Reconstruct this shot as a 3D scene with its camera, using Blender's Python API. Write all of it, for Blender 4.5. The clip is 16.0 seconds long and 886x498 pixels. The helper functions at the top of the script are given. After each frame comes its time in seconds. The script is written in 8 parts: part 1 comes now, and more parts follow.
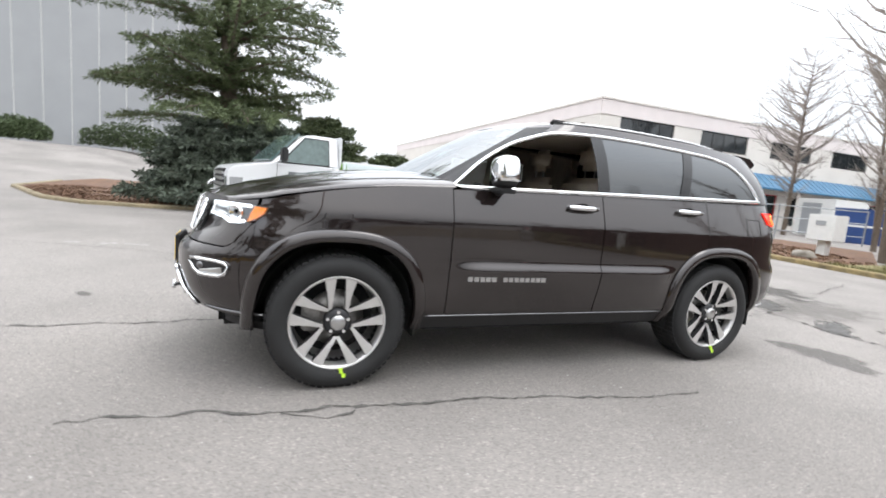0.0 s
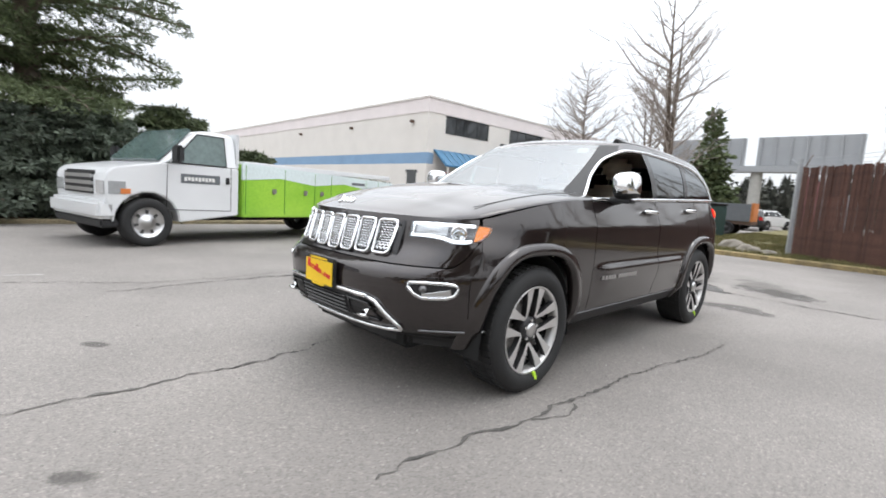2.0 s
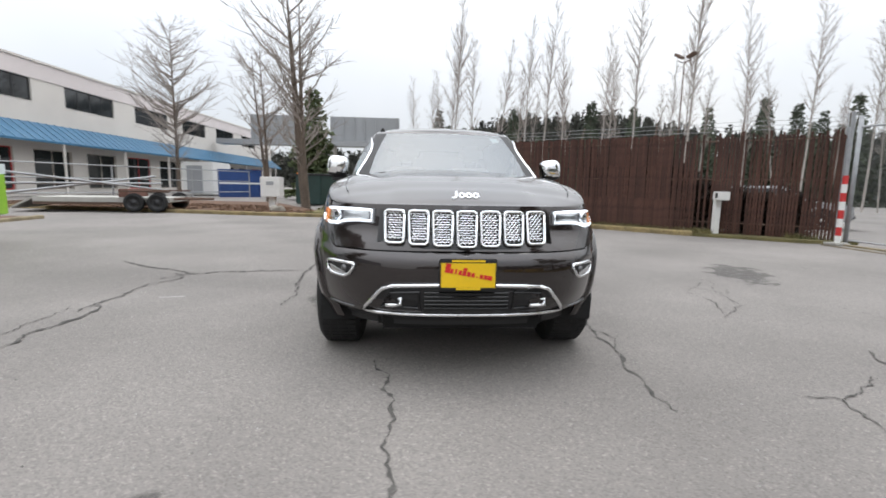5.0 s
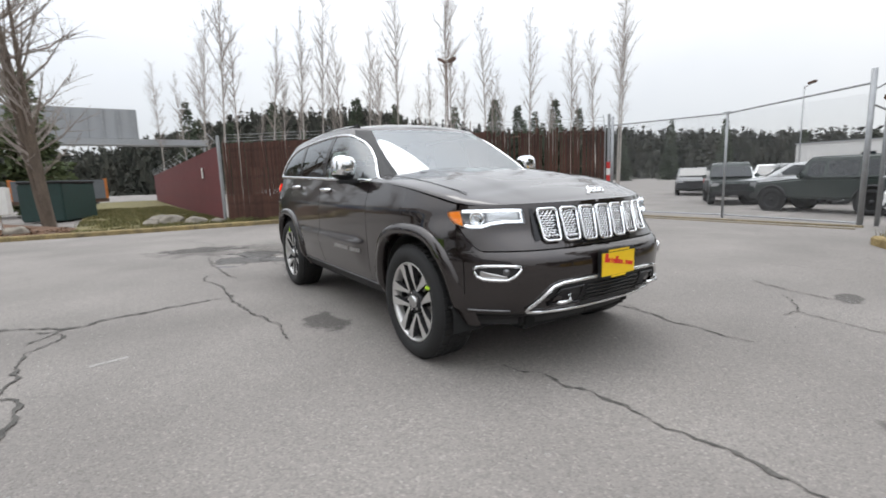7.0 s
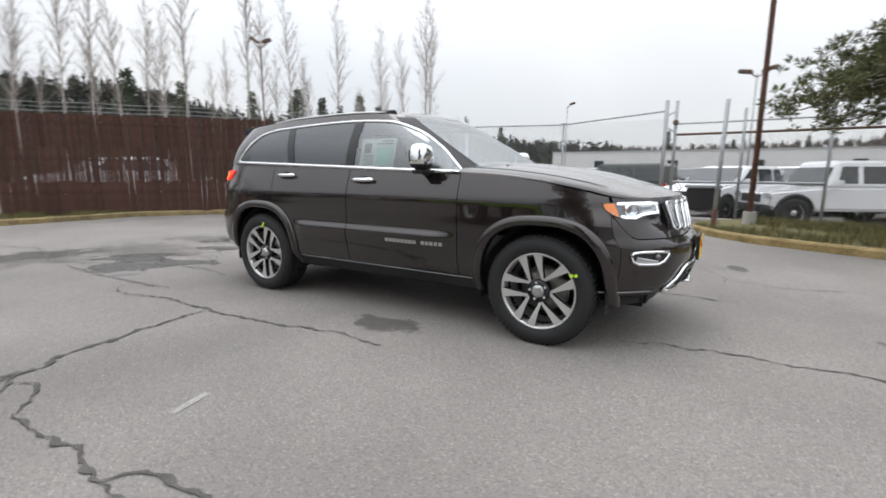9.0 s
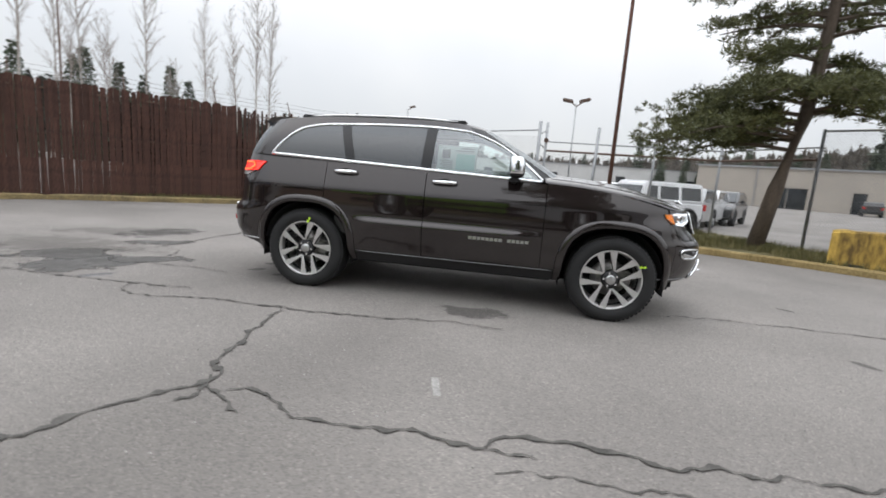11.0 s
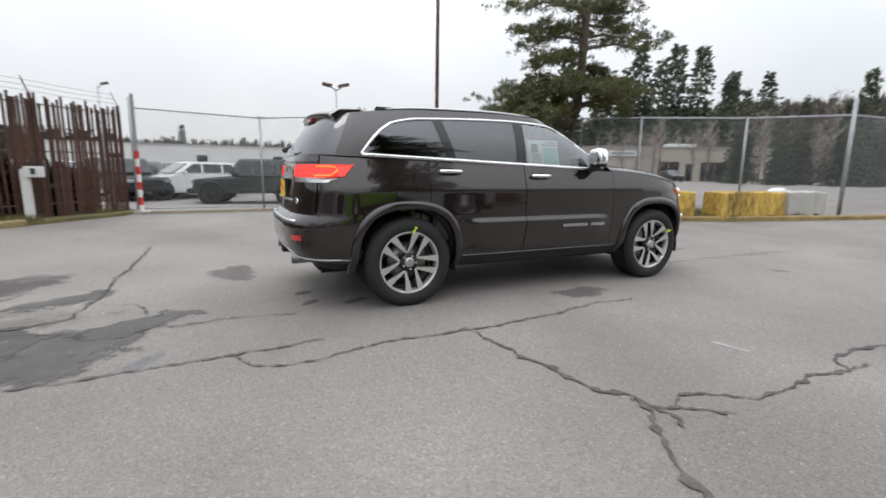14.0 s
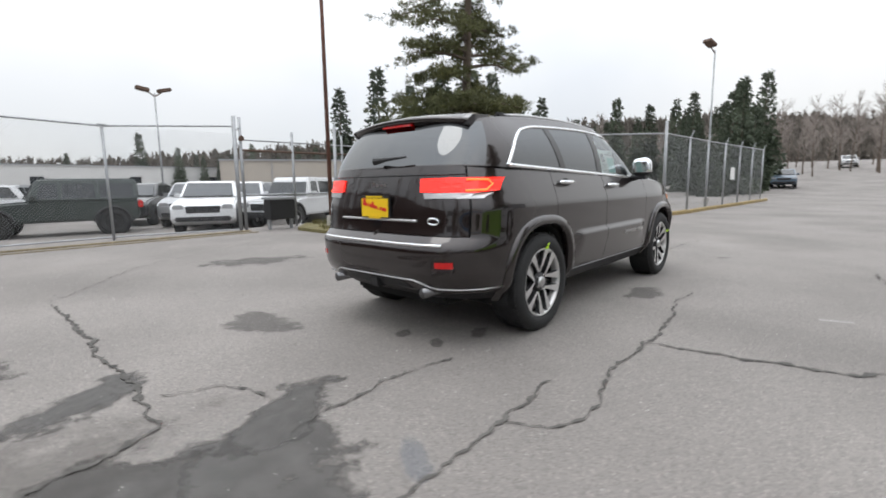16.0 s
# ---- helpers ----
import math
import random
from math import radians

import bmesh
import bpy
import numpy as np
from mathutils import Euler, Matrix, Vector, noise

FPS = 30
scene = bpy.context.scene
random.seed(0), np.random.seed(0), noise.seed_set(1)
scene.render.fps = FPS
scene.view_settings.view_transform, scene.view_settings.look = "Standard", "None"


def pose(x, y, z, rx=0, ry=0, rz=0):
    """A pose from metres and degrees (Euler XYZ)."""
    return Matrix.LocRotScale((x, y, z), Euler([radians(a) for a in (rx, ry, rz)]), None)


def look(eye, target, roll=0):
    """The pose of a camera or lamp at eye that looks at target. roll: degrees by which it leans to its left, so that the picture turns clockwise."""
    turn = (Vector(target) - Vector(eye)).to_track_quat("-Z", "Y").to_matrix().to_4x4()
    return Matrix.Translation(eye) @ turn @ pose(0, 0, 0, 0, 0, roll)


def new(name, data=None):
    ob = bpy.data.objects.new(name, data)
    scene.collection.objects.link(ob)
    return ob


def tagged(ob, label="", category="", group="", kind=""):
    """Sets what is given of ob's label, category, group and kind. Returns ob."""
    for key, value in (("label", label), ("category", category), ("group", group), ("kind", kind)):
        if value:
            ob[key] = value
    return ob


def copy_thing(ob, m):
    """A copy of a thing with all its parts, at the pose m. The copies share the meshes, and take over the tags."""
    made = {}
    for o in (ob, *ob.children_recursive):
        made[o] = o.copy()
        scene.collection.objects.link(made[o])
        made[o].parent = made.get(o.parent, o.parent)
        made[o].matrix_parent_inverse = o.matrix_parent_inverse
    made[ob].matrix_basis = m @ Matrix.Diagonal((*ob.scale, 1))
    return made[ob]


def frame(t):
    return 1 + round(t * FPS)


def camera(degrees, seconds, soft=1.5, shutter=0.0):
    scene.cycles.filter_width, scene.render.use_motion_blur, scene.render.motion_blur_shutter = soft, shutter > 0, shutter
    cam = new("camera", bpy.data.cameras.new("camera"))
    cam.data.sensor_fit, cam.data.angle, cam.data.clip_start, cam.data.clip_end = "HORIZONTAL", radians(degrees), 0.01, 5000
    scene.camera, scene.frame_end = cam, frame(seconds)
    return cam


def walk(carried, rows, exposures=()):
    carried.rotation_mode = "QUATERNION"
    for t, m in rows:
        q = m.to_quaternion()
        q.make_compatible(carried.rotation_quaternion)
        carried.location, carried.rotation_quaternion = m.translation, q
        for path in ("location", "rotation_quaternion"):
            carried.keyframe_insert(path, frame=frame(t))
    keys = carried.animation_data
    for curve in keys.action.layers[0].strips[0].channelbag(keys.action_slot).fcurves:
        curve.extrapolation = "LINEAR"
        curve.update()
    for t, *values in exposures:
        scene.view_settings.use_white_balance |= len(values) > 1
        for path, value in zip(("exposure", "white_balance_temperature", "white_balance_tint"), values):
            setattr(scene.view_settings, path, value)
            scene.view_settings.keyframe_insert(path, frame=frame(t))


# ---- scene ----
cam = camera(87.7, 16.0, soft=1.7, shutter=0.4)

PATH = [
    (0, (1.864, 3.46, 1.186), (1.137, 1.615, 0.924), 5),
    (0.5, (2.354, 3.233, 1.16), (1.448, 1.468, 0.902), 2.31),
    (1, (2.808, 2.941, 1.144), (1.709, 1.296, 0.85), 3.96),
    (1.5, (3.322, 2.772, 1.156), (2.067, 1.228, 0.952), 3.08),
    (2, (3.776, 2.468, 1.158), (2.383, 1.051, 0.928), 3.75),
    (2.5, (4.184, 2.108, 1.16), (2.619, 0.888, 0.905), 2.77),
    (3, (4.466, 1.684, 1.139), (2.757, 0.676, 0.889), 2.95),
    (3.5, (4.714, 1.204, 1.131), (2.857, 0.501, 0.897), 3.19),
    (4, (4.842, 0.699, 1.129), (2.91, 0.262, 0.856), 1.69),
    (4.5, (4.918, 0.215, 1.152), (2.935, 0.174, 0.888), 2.23),
    (5, (4.888, -0.324, 1.15), (2.912, -0.182, 0.879), 1.08),
    (5.2, (4.85, -0.534, 1.17), (2.882, -0.305, 0.9), 1.45),
    (7.3, (3.92, -2.637, 1.201), (2.317, -1.483, 0.886), -0.75),
    (7.5, (3.779, -2.796, 1.228), (2.211, -1.596, 0.908), 0.68),
    (8, (3.395, -3.201, 1.234), (1.994, -1.8, 0.959), 1.63),
    (8.5, (2.965, -3.563, 1.213), (1.686, -2.065, 0.868), 1.51),
    (9, (2.529, -3.914, 1.205), (1.494, -2.235, 0.872), 0.17),
    (11.3, (0.237, -5.219, 1.208), (0.066, -3.249, 0.907), 2.3),
    (11.5, (-0.008, -5.234, 1.185), (-0.079, -3.256, 0.896), 0.51),
    (12, (-0.606, -5.24, 1.194), (-0.508, -3.264, 0.898), 1.7),
    (12.5, (-1.195, -5.181, 1.195), (-0.84, -3.231, 0.929), 1.16),
    (13, (-1.775, -5.022, 1.185), (-1.27, -3.106, 0.915), 0.98),
    (13.5, (-2.357, -4.854, 1.193), (-1.701, -2.991, 0.879), 0.43),
    (14, (-2.879, -4.561, 1.171), (-2.029, -2.782, 0.835), 0.81),
    (14.5, (-3.392, -4.196, 1.179), (-2.236, -2.584, 0.923), 2.08),
    (15, (-3.835, -3.715, 1.154), (-2.574, -2.191, 0.857), -2.28),
    (15.5, (-4.256, -3.24, 1.174), (-2.887, -1.806, 0.911), 0.61),
    (16, (-4.645, -2.714, 1.156), (-3.165, -1.398, 0.88), -0.84),
]

walk(cam, [(t, look(eye, target, roll)) for t, eye, target, roll in PATH], [(0, 0.66), (0.5, 0.66), (1.0, 0.42), (1.5, 0.44), (3.5, 0.10), (5.2, 0.05), (8.0, 0.0), (12.0, -0.08), (16.0, 0.0)])

# world: high, bright overcast
world = bpy.data.worlds.new("overcast")
scene.world = world
world.use_nodes = True
wn, wl = world.node_tree.nodes, world.node_tree.links
wn.clear()
w_out, w_bg = wn.new("ShaderNodeOutputWorld"), wn.new("ShaderNodeBackground")
sky = wn.new("ShaderNodeTexSky")
sky.sky_type, sky.sun_disc = "NISHITA", False
sky.sun_elevation, sky.sun_rotation = radians(48), radians(200)
sky_dim = wn.new("ShaderNodeVectorMath")
sky_dim.operation = "SCALE"
sky_dim.inputs["Scale"].default_value = 0.12
w_co, w_cloud, w_ramp, w_mix = (wn.new(n) for n in ("ShaderNodeTexCoord", "ShaderNodeTexNoise", "ShaderNodeValToRGB", "ShaderNodeMixRGB"))
w_cloud.inputs["Scale"].default_value, w_cloud.inputs["Detail"].default_value = 1.6, 4
w_ramp.color_ramp.elements[0].position, w_ramp.color_ramp.elements[1].position = 0.3, 0.72
w_ramp.color_ramp.elements[0].color, w_ramp.color_ramp.elements[1].color = (0.82, 0.86, 0.92, 1), (1.06, 1.06, 1.06, 1)
w_mix.inputs["Fac"].default_value = 0.90
wl.new(w_co.outputs["Generated"], w_cloud.inputs["Vector"])
wl.new(w_cloud.outputs["Fac"], w_ramp.inputs["Fac"])
wl.new(sky.outputs["Color"], sky_dim.inputs[0])
wl.new(sky_dim.outputs["Vector"], w_mix.inputs["Color1"])
wl.new(w_ramp.outputs["Color"], w_mix.inputs["Color2"])
# an overcast sky is far brighter overhead than at the horizon
w_sep, w_sq, w_lum, w_lift = (wn.new(n) for n in ("ShaderNodeSeparateXYZ", "ShaderNodeMath", "ShaderNodeMath", "ShaderNodeVectorMath"))
w_sq.operation, w_lum.operation, w_lift.operation = "POWER", "MULTIPLY_ADD", "SCALE"
w_sq.use_clamp, w_sq.inputs[1].default_value = True, 1.45
w_lum.inputs[1].default_value, w_lum.inputs[2].default_value = 2.25, 0.84
wl.new(w_co.outputs["Generated"], w_sep.inputs[0])
wl.new(w_sep.outputs["Z"], w_sq.inputs[0])
wl.new(w_sq.outputs[0], w_lum.inputs[0])
wl.new(w_mix.outputs["Color"], w_lift.inputs[0])
wl.new(w_lum.outputs[0], w_lift.inputs["Scale"])
wl.new(w_lift.outputs["Vector"], w_bg.inputs["Color"])
w_bg.inputs["Strength"].default_value = 1.0
wl.new(w_bg.outputs["Background"], w_out.inputs["Surface"])

sun = new("sun", bpy.data.lights.new("sun", "SUN"))
sun.data.energy, sun.data.angle, sun.data.color = 0.5, radians(25), (1.0, 0.97, 0.93)
sun.matrix_world = look((0, 0, 30), (10, -8, 0))


# ---- materials ----
def mat(name, color, rough=0.6, metal=0.0, var=0.15, scale=6.0, fine=60.0, bump=0.0, coat=0.0, alt=None, spec=0.5, island=0.0, stretch=(1, 1, 1), emit=0.0):
    m = bpy.data.materials.new(name)
    m.use_nodes = True
    n, l = m.node_tree.nodes, m.node_tree.links
    b = n["Principled BSDF"]
    b.inputs["Metallic"].default_value = metal
    b.inputs["Coat Weight"].default_value, b.inputs["Coat Roughness"].default_value = coat, 0.04
    b.inputs["Specular IOR Level"].default_value = spec
    co, mp = n.new("ShaderNodeTexCoord"), n.new("ShaderNodeMapping")
    mp.inputs["Scale"].default_value = stretch
    l.new(co.outputs["Object"], mp.inputs["Vector"])
    big, small = n.new("ShaderNodeTexNoise"), n.new("ShaderNodeTexNoise")
    big.inputs["Scale"].default_value, big.inputs["Detail"].default_value = scale, 5
    small.inputs["Scale"].default_value, small.inputs["Detail"].default_value = fine, 3
    l.new(mp.outputs["Vector"], big.inputs["Vector"]), l.new(mp.outputs["Vector"], small.inputs["Vector"])
    add = n.new("ShaderNodeMath")
    add.operation = "MULTIPLY_ADD"
    add.inputs[1].default_value = 0.5
    l.new(small.outputs["Fac"], add.inputs[0])
    half = n.new("ShaderNodeMath")
    half.operation = "MULTIPLY"
    half.inputs[1].default_value = 0.5
    l.new(big.outputs["Fac"], half.inputs[0]), l.new(half.outputs[0], add.inputs[2])
    ramp = n.new("ShaderNodeValToRGB")
    lo = tuple(c * (1 - var) for c in color)
    hi = alt or tuple(min(1, c * (1 + var)) for c in color)
    ramp.color_ramp.elements[0].position, ramp.color_ramp.elements[1].position = 0.36, 0.64
    ramp.color_ramp.elements[0].color, ramp.color_ramp.elements[1].color = (*lo, 1), (*hi, 1)
    l.new(add.outputs[0], ramp.inputs["Fac"])
    last = ramp.outputs["Color"]
    if island:
        info, geo, plus, hsv = (n.new(k) for k in ("ShaderNodeObjectInfo", "ShaderNodeNewGeometry", "ShaderNodeMath", "ShaderNodeHueSaturation"))
        plus.operation = "ADD"
        l.new(info.outputs["Random"], plus.inputs[0]), l.new(geo.outputs["Random Per Island"], plus.inputs[1])
        rng = n.new("ShaderNodeMapRange")
        rng.inputs["From Max"].default_value = 2.0
        rng.inputs["To Min"].default_value, rng.inputs["To Max"].default_value = 1 - island, 1 + island
        l.new(plus.outputs[0], rng.inputs["Value"]), l.new(rng.outputs["Result"], hsv.inputs["Value"])
        l.new(last, hsv.inputs["Color"])
        last = hsv.outputs["Color"]
    l.new(last, b.inputs["Base Color"])
    rr = n.new("ShaderNodeMapRange")
    rr.inputs["To Min"].default_value, rr.inputs["To Max"].default_value = max(0.02, rough - 0.25 * var), min(1, rough + 0.25 * var)
    l.new(big.outputs["Fac"], rr.inputs["Value"]), l.new(rr.outputs["Result"], b.inputs["Roughness"])
    if bump:
        bp = n.new("ShaderNodeBump")
        bp.inputs["Strength"].default_value, bp.inputs["Distance"].default_value = min(1, bump), 0.01
        l.new(small.outputs["Fac"], bp.inputs["Height"]), l.new(bp.outputs["Normal"], b.inputs["Normal"])
    if emit:
        l.new(last, b.inputs["Emission Color"])
        b.inputs["Emission Strength"].default_value = emit
    return m


def glass(name, tint, ior=1.5, rough=0.01):
    m = bpy.data.materials.new(name)
    m.use_nodes = True
    n, l = m.node_tree.nodes, m.node_tree.links
    n.clear()
    out, mix, tr, gl, fr = (n.new(k) for k in ("ShaderNodeOutputMaterial", "ShaderNodeMixShader", "ShaderNodeBsdfTransparent", "ShaderNodeBsdfGlossy", "ShaderNodeFresnel"))
    tr.inputs["Color"].default_value = (*tint, 1)
    gl.inputs["Roughness"].default_value, gl.inputs["Color"].default_value = rough, (0.95, 0.98, 1, 1)
    fr.inputs["IOR"].default_value = ior
    l.new(fr.outputs[0], mix.inputs[0]), l.new(tr.outputs[0], mix.inputs[1]), l.new(gl.outputs[0], mix.inputs[2])
    l.new(mix.outputs[0], out.inputs["Surface"])
    return m


def asphalt():
    """Worn asphalt: grey binder, pale and dark aggregate, broad stains and wheel-polished areas."""
    m = mat("old asphalt", (0.203, 0.189, 0.177), 0.9, 0, 0.20, 0.55, 110, bump=0.22)
    n, l = m.node_tree.nodes, m.node_tree.links
    b = n["Principled BSDF"]
    base = b.inputs["Base Color"].links[0].from_socket
    co = next(k for k in n if k.type == "TEX_COORD")
    stones, tint, spots, stain, mix, mix2 = (n.new(k) for k in ("ShaderNodeTexVoronoi", "ShaderNodeValToRGB", "ShaderNodeTexNoise", "ShaderNodeValToRGB", "ShaderNodeMixRGB", "ShaderNodeMixRGB"))
    stones.inputs["Scale"].default_value = 95
    tint.color_ramp.interpolation = "CONSTANT"
    tint.color_ramp.elements[0].color, tint.color_ramp.elements[1].color = (0.62, 0.62, 0.62, 1), (1.0, 1.0, 1.0, 1)
    tint.color_ramp.elements[1].position = 0.22
    for p, c in ((0.55, 1.12), (0.86, 1.38), (0.95, 1.75)):
        tint.color_ramp.elements.new(p).color = (c, c * 0.99, c * 0.97, 1)
    sep = n.new("ShaderNodeSeparateColor")
    l.new(co.outputs["Object"], stones.inputs["Vector"]), l.new(stones.outputs["Color"], sep.inputs[0])
    l.new(sep.outputs[0], tint.inputs["Fac"])
    mix.blend_type, mix.inputs["Fac"].default_value = "MULTIPLY", 0.42
    l.new(base, mix.inputs["Color1"]), l.new(tint.outputs["Color"], mix.inputs["Color2"])
    spots.inputs["Scale"].default_value, spots.inputs["Detail"].default_value = 0.33, 6
    l.new(co.outputs["Object"], spots.inputs["Vector"])
    stain.color_ramp.elements[0].position, stain.color_ramp.elements[1].position = 0.30, 0.60
    stain.color_ramp.elements[0].color, stain.color_ramp.elements[1].color = (0.74, 0.73, 0.72, 1), (1.06, 1.05, 1.045, 1)
    l.new(spots.outputs["Fac"], stain.inputs["Fac"])
    mix2.blend_type, mix2.inputs["Fac"].default_value = "MULTIPLY", 0.8
    l.new(mix.outputs["Color"], mix2.inputs["Color1"]), l.new(stain.outputs["Color"], mix2.inputs["Color2"])
    l.new(mix2.outputs["Color"], b.inputs["Base Color"])
    return m


PAINT = mat("brown metallic paint", (0.019, 0.0135, 0.0130), 0.33, 0.55, 0.06, 3, 900, coat=1.0, spec=0.06)
PAINT.node_tree.nodes["Principled BSDF"].inputs["Coat IOR"].default_value = 1.66
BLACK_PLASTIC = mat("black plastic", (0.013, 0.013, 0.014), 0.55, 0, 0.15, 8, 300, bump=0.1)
GLOSS_BLACK = mat("gloss black", (0.008, 0.008, 0.009), 0.12, 0, 0.05)
LINER = mat("wheel well felt", (0.010, 0.010, 0.010), 0.95, 0, 0.2)
CHROME = mat("chrome", (0.86, 0.87, 0.88), 0.07, 1.0, 0.03)
DULL_CHROME = mat("dull grey chrome", (0.20, 0.20, 0.205), 0.30, 1.0, 0.1)
SATIN = mat("satin chrome", (0.55, 0.55, 0.55), 0.28, 1.0, 0.05)
TYRE = mat("tyre rubber", (0.0135, 0.0135, 0.014), 0.75, 0, 0.2, 10, 200, bump=0.15)
ALLOY = mat("machined alloy", (0.62, 0.61, 0.60), 0.38, 0.75, 0.06, 20, 300)
ALLOY_DARK = mat("dark painted alloy", (0.032, 0.032, 0.034), 0.45, 0.4, 0.1)
STEEL = mat("brake steel", (0.30, 0.29, 0.28), 0.4, 0.9, 0.2)
NEON = mat("yellow green tape", (0.55, 0.85, 0.05), 0.5, 0, 0.05)
CLEAR = glass("front glass", (0.66, 0.78, 0.74), 2.5)
WINDSHIELD = glass("windscreen glass", (0.45, 0.55, 0.54), 3.0)
PRIVACY = glass("privacy glass", (0.012, 0.013, 0.014), 2.0)
LENS = glass("clear lens", (0.92, 0.94, 0.96), 1.5)
AMBER = mat("amber lens", (0.80, 0.24, 0.02), 0.2, 0, 0.08, coat=0.6, emit=0.35)
RED_LENS = mat("red lens", (0.55, 0.012, 0.012), 0.15, 0, 0.08, coat=1.0)
RED_LIT = mat("lit red lens", (0.95, 0.03, 0.02), 0.2, 0, 0.05, emit=0.75)
ORANGE_LIT = mat("lit orange bar", (1.0, 0.22, 0.05), 0.2, 0, 0.05, emit=1.0)
WHITE_LIT = mat("daytime light bar", (0.9, 0.92, 0.95), 0.2, 0, 0.03, emit=1.1)
SEAT = mat("beige leather", (0.62, 0.54, 0.45), 0.5, 0, 0.1, 10, 200, bump=0.05)
DARK_TRIM = mat("dark cabin trim", (0.045, 0.044, 0.043), 0.6, 0, 0.1)
PAPER = mat("white paper", (0.78, 0.80, 0.78), 0.8, 0, 0.04)
PAPER_TEAL = mat("pale teal print", (0.42, 0.66, 0.62), 0.8, 0, 0.05)
PLATE_YELLOW = mat("yellow plate", (0.80, 0.52, 0.01), 0.4, 0, 0.05)
PLATE_RED = mat("red print", (0.60, 0.02, 0.02), 0.4, 0, 0.05)
ASPHALT = asphalt()
CRACK = mat("crack shadow tar", (0.060, 0.057, 0.052), 0.95, 0, 0.3, 9, 120, alt=(0.125, 0.118, 0.108))
WET = mat("damp asphalt", (0.050, 0.046, 0.042), 0.60, 0, 0.25, 2.6, 90, bump=0.3, alt=(0.100, 0.094, 0.088))


def stain(m, strength, rag=1.1):
    """Lets a mark fade out raggedly towards its rim; the mark's own space is a unit disc."""
    n, l = m.node_tree.nodes, m.node_tree.links
    out, bsdf = n["Material Output"], n["Principled BSDF"]
    co, ln, geo, nz, a, b, c, tr, mix = (n.new(k) for k in ("ShaderNodeTexCoord", "ShaderNodeVectorMath", "ShaderNodeNewGeometry", "ShaderNodeTexNoise", "ShaderNodeMath", "ShaderNodeMath", "ShaderNodeMapRange", "ShaderNodeBsdfTransparent", "ShaderNodeMixShader"))
    ln.operation, a.operation, b.operation = "LENGTH", "SUBTRACT", "MULTIPLY_ADD"
    nz.inputs["Scale"].default_value, nz.inputs["Detail"].default_value, nz.inputs["Roughness"].default_value = 3.2, 8, 0.62
    l.new(co.outputs["Object"], ln.inputs[0]), l.new(geo.outputs["Position"], nz.inputs["Vector"])
    a.inputs[0].default_value = 0.95 - 0.5 * rag
    l.new(ln.outputs["Value"], a.inputs[1])
    b.inputs[1].default_value = rag * 2.0
    l.new(nz.outputs["Fac"], b.inputs[0]), l.new(a.outputs[0], b.inputs[2])
    c.inputs["From Min"].default_value, c.inputs["From Max"].default_value = 0.42, 0.80
    c.inputs["To Min"].default_value, c.inputs["To Max"].default_value = 0.0, strength
    l.new(b.outputs[0], c.inputs["Value"]), l.new(c.outputs["Result"], mix.inputs[0])
    l.new(tr.outputs[0], mix.inputs[1]), l.new(bsdf.outputs[0], mix.inputs[2]), l.new(mix.outputs[0], out.inputs["Surface"])
    return m


WET = stain(WET, 0.92, 1.5)
OIL = stain(mat("old oil in asphalt", (0.060, 0.056, 0.053), 0.7, 0, 0.25, 2.6, 90, bump=0.3), 0.40, 1.9)
OLD_STAIN = stain(mat("faint asphalt stain", (0.085, 0.078, 0.070), 0.85, 0, 0.25, 1.8, 100, bump=0.25), 0.24, 1.3)
WHITE_LINE = mat("worn white paint", (0.29, 0.28, 0.265), 0.9, 0, 0.35, 14, 90)
BLUE_CHALK = mat("blue marking", (0.15, 0.175, 0.215), 0.9, 0, 0.2, 8, 60)
BLUE_CHALK = stain(BLUE_CHALK, 0.25, 1.6)
GRASS_SOIL = mat("winter lawn soil", (0.10, 0.095, 0.035), 0.95, 0, 0.35, 1.2, 40, bump=0.6, alt=(0.20, 0.17, 0.07))
GRASS = mat("grass blades", (0.085, 0.105, 0.025), 0.8, 0, 0.3, 2, 30, island=0.45, alt=(0.24, 0.20, 0.08))
MULCH = mat("bark mulch", (0.115, 0.062, 0.036), 0.95, 0, 0.45, 2.5, 45, bump=0.9)
CHIP = mat("mulch chips", (0.13, 0.075, 0.045), 0.95, 0, 0.3, 5, 40, island=0.5)
KERB_YELLOW = mat("worn yellow kerb paint", (0.26, 0.18, 0.06), 0.85, 0, 0.4, 3, 30, bump=0.4, alt=(0.36, 0.27, 0.12))
KERB_MOSS = mat("faded yellowish mossy kerb", (0.17, 0.135, 0.08), 0.95, 0, 0.4, 2.5, 30, bump=0.5, alt=(0.34, 0.26, 0.12))
KERB_GREY = mat("mossy concrete kerb", (0.23, 0.19, 0.12), 0.95, 0, 0.35, 3, 30, bump=0.5)
CONCRETE = mat("concrete", (0.40, 0.39, 0.36), 0.9, 0, 0.15, 3, 60, bump=0.3)
BARRIER_YELLOW = mat("stained yellow concrete", (0.30, 0.19, 0.055), 0.9, 0, 0.55, 2.2, 18, bump=0.5, alt=(0.62, 0.41, 0.09), stretch=(1, 1, 0.3))
BROWN = mat("rusty brown slat", (0.052, 0.022, 0.015), 0.85, 0, 0.40, 2.2, 40, bump=0.2, island=0.45, stretch=(1, 1, 0.3), alt=(0.095, 0.042, 0.029))
REDWOOD = mat("dark red fence panel", (0.13, 0.028, 0.030), 0.75, 0, 0.2, 2, 40, bump=0.1, island=0.15)
